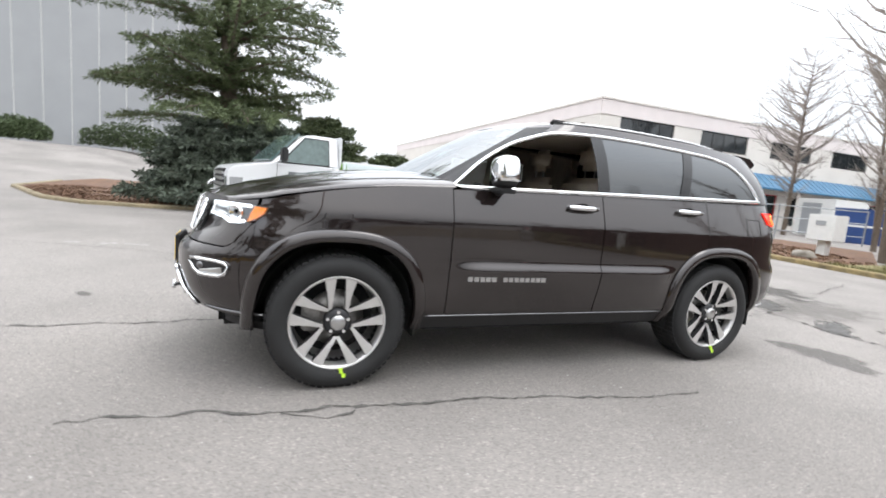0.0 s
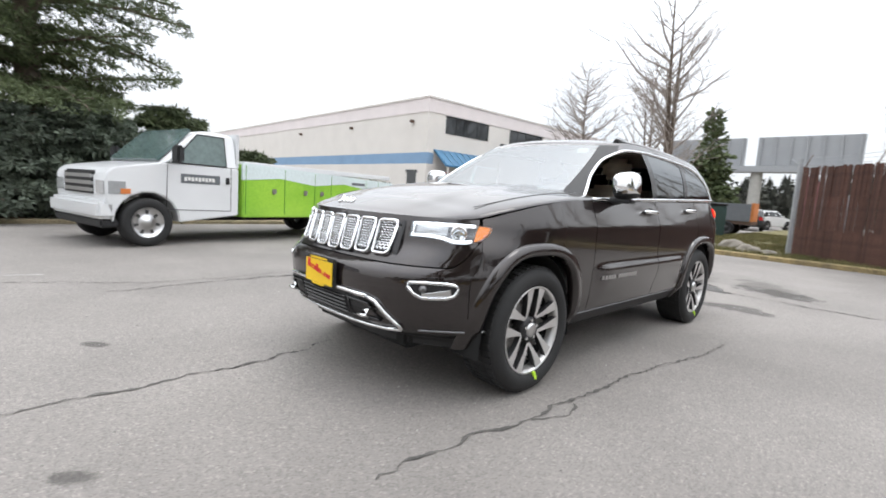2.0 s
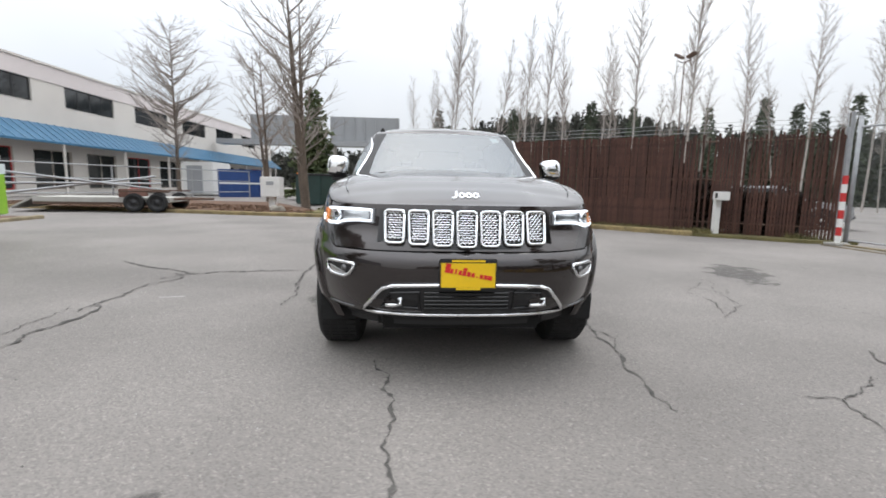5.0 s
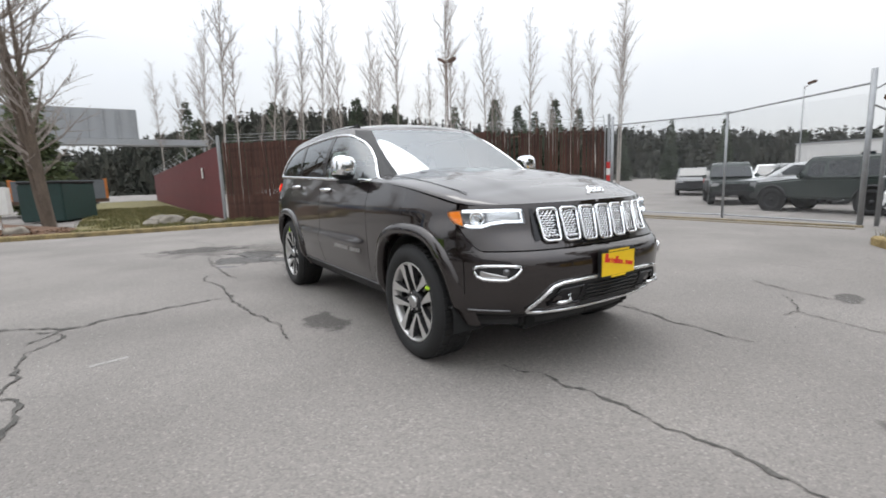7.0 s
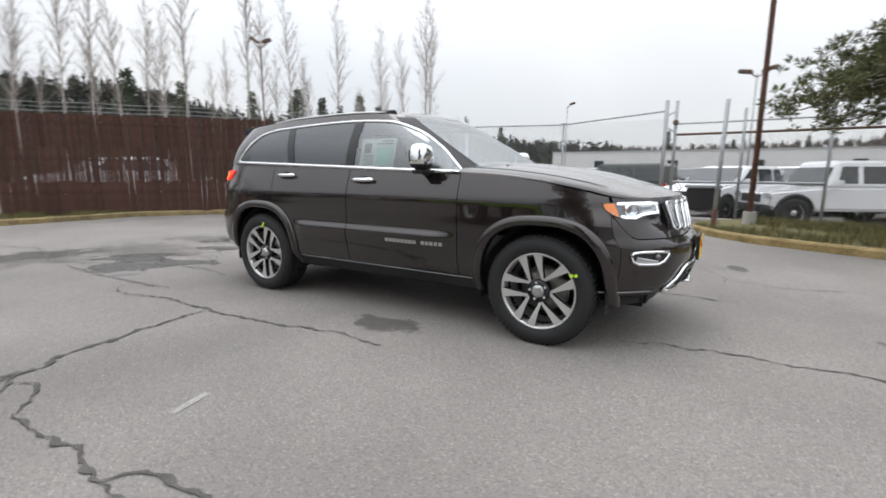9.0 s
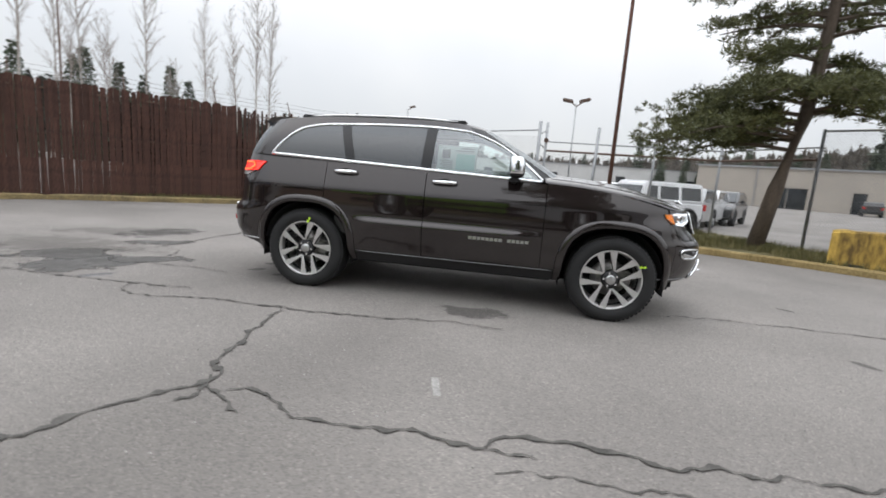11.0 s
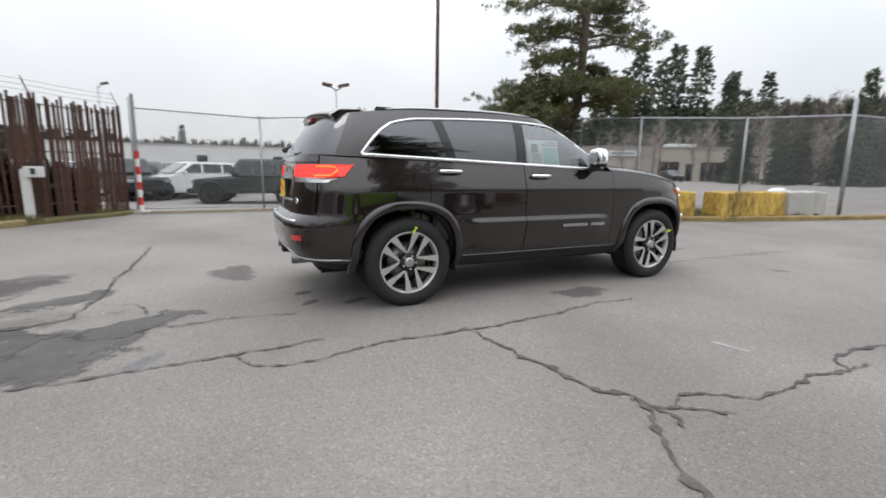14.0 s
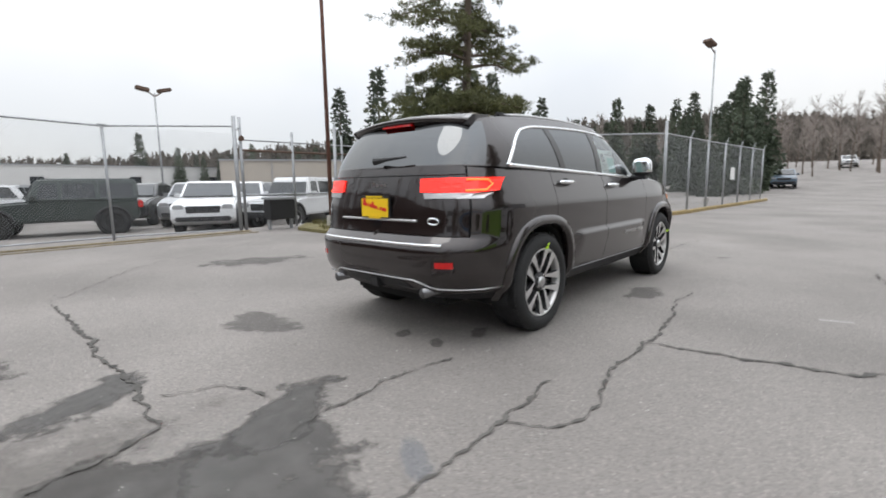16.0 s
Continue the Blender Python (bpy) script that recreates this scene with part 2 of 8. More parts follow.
BRAMBLE = mat("dark brambles", (0.030, 0.020, 0.015), 0.9, 0, 0.4, 2, 30, island=0.5, alt=(0.062, 0.044, 0.032))
GALV = mat("galvanised steel", (0.34, 0.35, 0.36), 0.5, 0.6, 0.15, 8, 80)
WIRE = mat("chain link wire", (0.30, 0.31, 0.32), 0.5, 0.5, 0.1)
RUST_POLE = mat("rusty red pole paint", (0.155, 0.075, 0.056), 0.75, 0, 0.35, 5, 50, bump=0.2)
DARK_POLE = mat("brown steel pole", (0.12, 0.075, 0.055), 0.7, 0.2, 0.2)
BARK = mat("bark", (0.11, 0.085, 0.065), 0.95, 0, 0.35, 6, 50, bump=0.6, stretch=(1, 1, 0.3))
PALE_BARK = mat("pale birch bark", (0.36, 0.33, 0.30), 0.9, 0, 0.3, 5, 40, bump=0.3)
# twig colour is lightened to carry the pale haze over far trees
TWIG = mat("bare twigs", (0.27, 0.235, 0.21), 0.95, 0, 0.25, 5, 40)
SPRUCE = mat("spruce needles", (0.060, 0.088, 0.032), 0.75, 0, 0.4, 0.9, 25, island=0.5, alt=(0.105, 0.130, 0.058))
SPRUCE_BLUE = mat("bluish juniper needles", (0.080, 0.108, 0.080), 0.75, 0, 0.35, 1.2, 25, island=0.5, alt=(0.170, 0.205, 0.150))
FIR = mat("far fir needles", (0.046, 0.064, 0.042), 0.85, 0, 0.35, 0.5, 8, island=0.5, alt=(0.085, 0.105, 0.065))
PINE = mat("pine needles", (0.072, 0.092, 0.032), 0.75, 0, 0.4, 0.7, 25, island=0.6, alt=(0.170, 0.172, 0.062))
HEDGE = mat("hedge leaves", (0.060, 0.085, 0.035), 0.75, 0, 0.35, 2, 25, island=0.5)
WALL_WHITE = mat("off-white stucco", (0.66, 0.63, 0.59), 0.9, 0, 0.05, 0.7, 40, bump=0.15)
WALL_GREY = mat("grey metal wall", (0.31, 0.32, 0.33), 0.7, 0, 0.06, 0.5, 30)
WALL_TAN = mat("tan concrete wall", (0.42, 0.38, 0.33), 0.9, 0, 0.08, 0.6, 30, bump=0.1)
WALL_PALE = mat("pale painted metal siding", (0.58, 0.58, 0.57), 0.7, 0, 0.08, 0.4, 20)
CORNICE = mat("pinkish cornice band", (0.70, 0.645, 0.635), 0.9, 0, 0.06, 0.7, 30)
BLUE_BAND = mat("blue wall band", (0.20, 0.32, 0.47), 0.85, 0, 0.08, 1, 30)
AWNING = mat("blue metal awning", (0.05, 0.16, 0.28), 0.4, 0.2, 0.1, 2, 30)
AWNING_RIB = mat("light awning rib", (0.16, 0.30, 0.42), 0.4, 0.2, 0.1)
DARK_GLASS = mat("dark window glass", (0.02, 0.024, 0.027), 0.06, 0, 0.15, 0.8, 10, coat=0.5)
TRUCK_WHITE = mat("white truck paint", (0.68, 0.69, 0.70), 0.3, 0, 0.04, 2, 60, coat=0.6)
TRUCK_GREEN = mat("lime green wrap", (0.22, 0.50, 0.035), 0.35, 0, 0.12, 1.2, 60, coat=0.5, alt=(0.36, 0.62, 0.06))
CAR_WHITE = mat("white car paint", (0.72, 0.73, 0.74), 0.3, 0, 0.03, coat=0.8)
CAR_BLACK = mat("black car paint", (0.014, 0.015, 0.017), 0.3, 0.1, 0.1, coat=0.8)
CAR_GREEN = mat("dark green car paint", (0.025, 0.036, 0.032), 0.35, 0.2, 0.1, coat=0.7)
CAR_SILVER = mat("silver car paint", (0.36, 0.37, 0.38), 0.3, 0.6, 0.05, coat=0.8)
CAR_BLUE = mat("blue-grey car paint", (0.07, 0.11, 0.15), 0.3, 0.3, 0.05, coat=0.8)
CAR_ORANGE = mat("orange yellow car paint", (0.65, 0.33, 0.02), 0.35, 0, 0.05, coat=0.8)
ORANGE_TARP = mat("orange plywood", (0.55, 0.19, 0.05), 0.8, 0, 0.15)
SIGN_WHITE = mat("white sign sheet", (0.70, 0.70, 0.68), 0.6, 0, 0.05)
SIGN_RED = mat("red reflective sleeve", (0.50, 0.03, 0.03), 0.5, 0, 0.1)
BIN_GREEN = mat("dark green bin", (0.018, 0.045, 0.040), 0.6, 0, 0.2)
BIN_BLUE = mat("blue painted steel", (0.018, 0.055, 0.19), 0.45, 0, 0.1)
ROCK = mat("grey boulder", (0.20, 0.18, 0.15), 0.95, 0, 0.3, 3, 30, bump=0.6)


# ---- building helpers ----
def mesh(verts, faces, smooth=False):
    me = bpy.data.meshes.new("mesh")
    me.from_pydata([tuple(map(float, v)) for v in verts], [], [tuple(f) for f in faces])
    me.update()
    if smooth:
        me.shade_smooth()
    return me


def put(name, me, material, parent=None, label="", category="", group="", kind=""):
    ob = new(name, me)
    me.name = name
    for m in (material if isinstance(material, (list, tuple)) else [material]):
        me.materials.append(m)
    ob.parent = parent
    return tagged(ob, label, category, group, kind)


def thing(name, label, category, group="", at=None):
    ob = new(name)
    ob.empty_display_size = 0.2
    if at is not None:
        ob.matrix_basis = at
    return tagged(ob, label, category, group)


class Geo:
    """Collects simple solids into one mesh."""

    def __init__(self):
        self.v, self.f = [], []

    def add(self, verts, faces, m=None):
        k = len(self.v)
        self.v += [tuple(m @ Vector(v)) if m else tuple(v) for v in verts]
        self.f += [tuple(i + k for i in f) for f in faces]
        return self

    def box(self, x0, x1, y0, y1, z0, z1, m=None, bev=0.0):
        if bev <= 0:
            v = [(x, y, z) for x in (x0, x1) for y in (y0, y1) for z in (z0, z1)]
            f = [(0, 1, 3, 2), (4, 6, 7, 5), (0, 4, 5, 1), (2, 3, 7, 6), (0, 2, 6, 4), (1, 5, 7, 3)]
            return self.add(v, f, m)
        bm = bmesh.new()
        bmesh.ops.create_cube(bm, size=1, matrix=Matrix.Translation(((x0 + x1) / 2, (y0 + y1) / 2, (z0 + z1) / 2)) @ Matrix.Diagonal((x1 - x0, y1 - y0, z1 - z0, 1)))
        bmesh.ops.bevel(bm, geom=bm.edges[:], offset=bev, segments=2, affect="EDGES")
        bm.verts.index_update()
        self.add([v.co[:] for v in bm.verts], [[v.index for v in f.verts] for f in bm.faces], m)
        bm.free()
        return self

    def tube(self, pts, r, sides=8, caps=True):
        """A round bar through pts; r a number or one radius per point."""
        pts = [Vector(p) for p in pts]
        rr = [float(q) for q in r] if isinstance(r, (list, tuple)) else [float(r)] * len(pts)
        v, f, k = [], [], sides
        for i, p in enumerate(pts):
            d = (pts[min(i + 1, len(pts) - 1)] - pts[max(i - 1, 0)]).normalized()
            a = d.orthogonal().normalized() if abs(d.z) > 0.99 else d.cross(Vector((0, 0, 1))).normalized()
            b = d.cross(a)
            v += [p + rr[i] * (math.cos(2 * math.pi * j / k) * a + math.sin(2 * math.pi * j / k) * b) for j in range(k)]
            if i:
                f += [((i - 1) * k + j, (i - 1) * k + (j + 1) % k, i * k + (j + 1) % k, i * k + j) for j in range(k)]
        if caps:
            f += [tuple(range(k))[::-1], tuple(range((len(pts) - 1) * k, len(pts) * k))]
        return self.add(v, f)

    def ring(self, profile, sides=40, axis="y", close=False):
        """A lathe of (radius, offset) about the axis."""
        v, f, n = [], [], len(profile)
        for j in range(sides):
            a = 2 * math.pi * j / sides
            for r, o in profile:
                p = (r * math.cos(a), o, r * math.sin(a)) if axis == "y" else (r * math.cos(a), r * math.sin(a), o)
                v.append(p)
        for j in range(sides):
            for i in range(n if close else n - 1):
                f.append((j * n + i, j * n + (i + 1) % n, ((j + 1) % sides) * n + (i + 1) % n, ((j + 1) % sides) * n + i))
        return self.add(v, f)

    def prism(self, outline, y0, y1, m=None):
        """An (x, z) outline drawn out from y0 to y1."""
        k = len(outline)
        v = [(x, y0, z) for x, z in outline] + [(x, y1, z) for x, z in outline]
        f = [tuple(range(k)), tuple(range(k, 2 * k))[::-1]] + [(i, i + k, (i + 1) % k + k, (i + 1) % k) for i in range(k)]
        return self.add(v, f, m)

    def done(self, smooth=False):
        return mesh(self.v, self.f, smooth)


def part(name, geo, material, parent, label="", smooth=False):
    return put(name, geo.done(smooth) if isinstance(geo, Geo) else geo, material, parent, label)


def curve(*pts):
    """A smooth function through a few (x, value) pairs."""
    xs, ys = np.array([p[0] for p in pts], float), np.array([p[1] for p in pts], float)
    d = np.diff(ys) / np.diff(xs)
    m = np.zeros(len(xs))
    m[0], m[-1] = d[0], d[-1]
    for i in range(1, len(xs) - 1):
        m[i] = 0 if d[i - 1] * d[i] <= 0 else 2 * d[i - 1] * d[i] / (d[i - 1] + d[i])

    def f(x):
        x = np.clip(x, xs[0], xs[-1])
        i = np.clip(np.searchsorted(xs, x) - 1, 0, len(xs) - 2)
        h = xs[i + 1] - xs[i]
        s = (x - xs[i]) / h
        return (2 * s**3 - 3 * s**2 + 1) * ys[i] + (s**3 - 2 * s**2 + s) * h * m[i] + (3 * s**2 - 2 * s**3) * ys[i + 1] + (s**3 - s**2) * h * m[i + 1]

    return f


def grid_faces(nu, nv):
    return [(i * nv + j, (i + 1) * nv + j, (i + 1) * nv + j + 1, i * nv + j + 1) for i in range(nu - 1) for j in range(nv - 1)]


def smooth01(a, b, x):
    t = min(1, max(0, (x - a) / (b - a)))
    return t * t * (3 - 2 * t)


# ---- the setting ----
def ground_z(x, y):
    """The yard is level; the lot behind the gate lies lower, the drive behind the spruce and the road ahead climb."""
    z = -0.30 * smooth01(10.2, 12.2, y) * (1 - 0.9 * smooth01(16, 30, x))
    z += 2.0 * smooth01(-20, -42, y) * smooth01(3, 14, x) * (1 - smooth01(70, 160, x))
    z += 5.0 * smooth01(30, 130, x) * (1 - smooth01(8, 24, abs(y)))
    return z


def spread(name, outline, lift, material, label, kind="structure", step=0.0, thick=0.0):
    """A level sheet over the ground, with its edge turned down."""
    k = len(outline)
    v = [(x, y, ground_z(x, y) + lift) for x, y in outline]
    f = [tuple(range(k))]
    if thick:
        v += [(x, y, z - thick) for x, y, z in v]
        f += [(i, k + i, k + (i + 1) % k, (i + 1) % k) for i in range(k)]
    return put(name, mesh(v, f), material, None, label, name, "", kind)


gx = [-1800, -900, -400, -200, -100, -60, -40, -28, -20] + list(range(-16, 33)) + list(range(36, 140, 6)) + [200, 400, 900, 1800]
gy = [-1800, -900, -400, -200, -100, -70, -60, -52] + list(range(-46, -15, 3)) + list(range(-14, 10)) + [9.6 + 0.3 * k for k in range(12)] + [14, 16, 20, 26, 35, 50, 70, 110, 200, 400, 900, 1800]
gv = [(x, y, ground_z(x, y)) for x in gx for y in gy]
put("ground", mesh(gv, [q for q in grid_faces(len(gx), len(gy))], True), ASPHALT, None, "worn grey asphalt yard with cracks and stains", "ground", "", "structure")


def rough_path(pts, wander, step=0.05, seed=1):
    """A jagged line through a few turning points."""
    rnd = random.Random(seed)
    out, side = [], 0.0
    for (x0, y0), (x1, y1) in zip(pts, pts[1:]):
        d = math.hypot(x1 - x0, y1 - y0)
        n = max(2, int(d / step))
        for i in range(n):
            t = i / n
            side = side * 0.8 + rnd.uniform(-1, 1) * wander
            out.append((x0 + (x1 - x0) * t - side * (y1 - y0) / d, y0 + (y1 - y0) * t + side * (x1 - x0) / d))
    out.append(pts[-1])
    return out


def crack(pts, width, wander=0.020, seed=1, material=None, lift=0.004):
    rnd = random.Random(seed * 7 + 3)
    lift += 0.00025 * seed
    path = rough_path(pts, wander, 0.032, seed)
    v, f, n = [], [], len(path)
    for i, (x, y) in enumerate(path):
        x2, y2 = path[min(n - 1, i + 1)]
        x0, y0 = path[max(0, i - 1)]
        d = math.hypot(x2 - x0, y2 - y0) or 1
        w = 0.52 * width * (0.35 + 0.65 * math.sin(math.pi * (i + 1) / (n + 1)) ** 0.4) * rnd.choice((0.25, 0.5, 0.7, 1.0, 1.3, 2.2))
        nx, ny = -(y2 - y0) / d * w / 2, (x2 - x0) / d * w / 2
        v += [(x + nx, y + ny, lift), (x - nx, y - ny, lift)]
        if i:
            k = 2 * i
            f.append((k - 2, k - 1, k + 1, k))
    return put("road_crack", mesh(v, f), material or CRACK, None, "dark jagged crack in the grey asphalt", "crack", "cracks in the asphalt", "")


CRACKS = [
    ([(2.70, 1.10), (2.54, 1.06), (2.37, 1.09), (2.18, 1.10), (1.96, 1.11), (1.75, 1.16), (1.60, 1.13), (1.47, 1.14), (1.38, 1.20), (1.17, 1.23), (0.86, 1.23), (0.53, 1.24), (0.16, 1.29), (-0.22, 1.37), (-0.54, 1.39), (-0.85, 1.38)], 0.030),
    ([(1.75, 1.16), (1.62, 1.23), (1.50, 1.24), (1.38, 1.20)], 0.020),
    ([(1.94, -0.54), (2.20, -0.45), (2.60, -0.42), (2.88, -0.43), (3.14, -0.42), (3.40, -0.41), (3.68, -0.39), (4.4, -0.42), (5.4, -0.50)], 0.034),
    ([(0.6, -3.40), (1.30, -3.32), (2.10, -3.27), (2.69, -3.32), (3.26, -3.67), (4.2, -4.0), (5.5, -4.4)], 0.020),
    ([(-1.05, 3.35), (-0.55, 3.30), (-0.01, 2.80), (0.42, 2.85), (0.93, 2.62)], 0.014),
    ([(-1.10, 3.45), (-0.64, 3.55), (-0.2, 3.25), (0.17, 3.15), (0.5, 3.0)], 0.012), ([(-0.38, 2.95), (0.0, 3.25), (-0.3, 3.45)], 0.012), ([(0.17, 3.15), (0.55, 3.05), (0.95, 2.58), (0.91, 2.70)], 0.012),
    ([(2.55, 1.88), (2.60, 2.10), (2.76, 2.04), (2.95, 2.00), (3.16, 1.93), (3.8, 2.2)], 0.024), ([(2.60, 2.10), (2.56, 2.24), (2.3, 2.6)], 0.020), ([(1.86, 3.04), (2.22, 2.86), (2.7, 2.75)], 0.024),
    ([(-1.29, -1.67), (-1.20, -2.05), (-1.19, -2.30), (-1.17, -2.63), (-1.10, -2.80), (-1.00, -2.93), (-1.02, -3.08), (-1.13, -3.25), (-1.22, -3.40), (-1.31, -3.60), (-1.9, -4.4)], 0.058),
    ([(-1.00, -2.95), (-0.98, -3.07), (-0.86, -3.13), (-0.75, -3.20), (-0.64, -3.28)], 0.034), ([(-0.98, -3.07), (-0.94, -3.18), (-1.00, -3.26)], 0.026),
    ([(-0.98, -3.07), (-0.88, -3.11), (-0.72, -3.01), (-0.60, -3.04), (-0.51, -3.14), (-0.41, -3.25), (-0.24, -3.21), (-0.03, -3.22), (0.16, -3.20), (0.36, -3.20), (0.53, -3.23), (0.60, -3.14), (0.74, -3.09), (0.92, -3.04), (1.08, -3.09), (1.26, -3.14), (1.55, -3.09), (1.70, -3.11), (1.88, -3.05), (2.09, -3.05), (3.0, -2.98)], 0.036),
    ([(0.52, -3.24), (0.66, -3.27), (0.78, -3.25)], 0.024),
    ([(-4.6, -1.50), (-3.84, -1.57), (-3.49, -1.55), (-3.17, -1.52), (-2.94, -1.50), (-2.86, -1.51), (-2.60, -1.47), (-2.30, -1.47)], 0.036),
    ([(-2.88, -1.54), (-2.80, -1.72), (-2.60, -1.77), (-2.40, -1.76), (-2.08, -1.71), (-1.75, -1.69), (-1.45, -1.66), (-1.22, -1.68), (-0.75, -1.63), (-0.40, -1.58), (-0.15, -1.54), (0.10, -1.52), (0.55, -1.53)], 0.030),
    ([(-3.92, 3.38), (-3.85, 2.35), (-3.90, 1.59), (-3.97, 1.14), (-3.88, 0.71), (-3.88, 0.32), (-3.97, -0.05), (-4.00, -0.28), (-4.18, -0.36), (-4.41, -0.40), (-4.75, -0.46)], 0.050),
    ([(-3.62, -0.80), (-3.28, -0.74), (-2.83, -0.70), (-2.40, -0.78)], 0.030),
    ([(-3.88, 0.1), (-3.6, 0.0), (-3.5, -0.35)], 0.03),
    ([(-9.0, -2.0), (-6.5, -1.2), (-5.2, -1.5), (-4.4, -1.3)], 0.03),
    ([(1.2, 8.0), (-0.5, 6.4), (-2.6, 5.2), (-3.9, 3.4)], 0.022), ([(4.5, 5.0), (2.0, 4.2), (0.5, 4.0)], 0.015),
]
for i, (pts, w) in enumerate(CRACKS):
    crack(pts, w, seed=i + 2)


def blotch(name, x, y, rx, ry, material, label, seed, lift=0.003, turn=0.0, category="stain"):
    """A flat mark on the ground: a disc whose material fades raggedly."""
    k = 48
    rim = [(1.7 * math.cos(2 * math.pi * i / k), 1.7 * math.sin(2 * math.pi * i / k), 0) for i in range(k)]
    ob = put(name, mesh([(0, 0, 0)] + rim, [(0, i + 1, (i + 1) % k + 1) for i in range(k)]), material, None, label, category)
    ob.matrix_basis = pose(x, y, 0.0015 + 0.0001 * (seed % 23), 0, 0, math.degrees(turn)) @ Matrix.Diagonal((rx, ry, 1, 1))


blotch("damp_patch", -3.92, -0.98, 0.40, 0.44, WET, "dark damp patch of repaired asphalt", 3)
blotch("damp_patch", -4.45, -0.75, 0.40, 0.30, WET, "dark damp patch of repaired asphalt", 6, turn=0.5)
blotch("damp_patch", -3.50, -0.58, 0.34, 0.16, WET, "dark damp patch of repaired asphalt", 9, turn=0.4)
blotch("damp_patch", -4.17, 0.38, 0.30, 0.14, WET, "dark damp patch of repaired asphalt", 13, turn=0.6)
blotch("old_stain", -2.82, 1.05, 0.16, 0.30, OIL, "faint grey round stain on the asphalt", 4, turn=0.15)
for i, (x, y, r) in enumerate(((0.30, -1.14, 0.15), (-1.84, -0.58, 0.07), (-2.25, -0.15, 0.05), (-2.23, -0.49, 0.05), (-4.75, 1.1, 0.3), (-5.8, -1.5, 0.35), (2.7, 2.9, 0.1), (3.3, -1.3, 0.06), (3.6, 0.35, 0.05), (-1.2, 4.3, 0.35))):
    blotch("oil_stain", x, y, r * 1.5, r * 0.8, OIL, "small dark oil stain on the asphalt", 20 + i, turn=0.3 * i)


for i, (x, y, rx, ry) in enumerate(((-4.9, -0.4, 0.9, 0.5), (-5.2, 0.9, 0.8, 0.35), (-5.6, -1.6, 0.8, 0.6))):
    blotch("old_stain", x, y, rx, ry, OLD_STAIN, "faint dark weathering stain on the asphalt", 61 + i, turn=0.5 * i)


def paint_bar(x0, y0, x1, y1, w, material, label, name="road_marking"):
    d = math.hypot(x1 - x0, y1 - y0)
    nx, ny = -(y1 - y0) / d * w / 2, (x1 - x0) / d * w / 2
    put(name, mesh([(x0 + nx, y0 + ny, 0.003), (x1 + nx * 0.7, y1 + ny * 0.7, 0.003), (x1 - nx, y1 - ny, 0.003), (x0 - nx * 0.8, y0 - ny * 0.8, 0.003)], [(0, 3, 2, 1)]), material, None, label, "marking")


paint_bar(4.43, -4.27, 4.25, -4.30, 0.09, WHITE_LINE, "worn white paint mark on the asphalt")
paint_bar(3.98, -4.20, 3.82, -4.30, 0.10, WHITE_LINE, "worn white paint mark on the asphalt")
paint_bar(3.72, -4.27, 3.40, -4.20, 0.07, WHITE_LINE, "worn white paint mark on the asphalt")
paint_bar(0.19, -2.58, 0.25, -2.80, 0.05, WHITE_LINE, "worn white paint mark on the asphalt")
blotch("blue_mark", -3.38, -1.41, 0.045, 0.14, BLUE_CHALK, "faint blue paint mark on the asphalt", 77, turn=-0.6, category="marking")

# kerbs and beds
KERB_BACK = [(-6.35, 6.85), (-8.15, 5.10), (-9.8, 3.6), (-10.75, 2.1), (-10.9, 0.0), (-11.4, -4.0), (-12.3, -8.0), (-13.3, -12.0), (-14.3, -16.0), (-14.9, -19.5)]
KERB_GATE = [(1.9, 6.85), (2.35, 6.15), (2.95, 5.55), (3.8, 5.10), (4.8, 4.65), (5.8, 4.15), (6.8, 3.55), (7.9, 3.08), (9.3, 2.62), (11.2, 2.28), (13.0, 1.85), (20.0, 1.40), (27.0, 1.0)]
KERB_SPRUCE = [(-9.0, -11.2), (-4.0, -10.9), (0.5, -10.7), (4.5, -10.45), (6.4, -10.6), (7.6, -11.6), (9.9, -15.6), (10.6, -21.0)]


def kerb(pts, material, label, w=0.16, h=0.13, seed=5):
    path = rough_path(pts, 0.012, 0.35, seed)
    v, f, n = [], [], len(path)
    for i, (x, y) in enumerate(path):
        a, b = path[max(0, i - 1)], path[min(n - 1, i + 1)]
        d = math.hypot(b[0] - a[0], b[1] - a[1])
        nx, ny = -(b[1] - a[1]) / d, (b[0] - a[0]) / d
        hh = h + 0.012 * noise.noise((x * 1.3, y * 1.3, 0))
        for o, z in ((-w / 2, -0.05), (-w / 2, hh - 0.03), (-w / 2 + 0.03, hh), (w / 2 - 0.03, hh), (w / 2, hh - 0.03), (w / 2, -0.05)):
            v.append((x + nx * o, y + ny * o, z + ground_z(x, y)))
        if i:
            k = 6 * i
            f += [(k - 6 + j, k - 6 + j + 1, k + j + 1, k + j) for j in range(5)]
    f += [(0, 1, 2, 3, 4, 5), tuple(range(len(v) - 1, len(v) - 7, -1))]
    return put("kerb", mesh(v, f), material, None, label, "kerb", "", "structure")


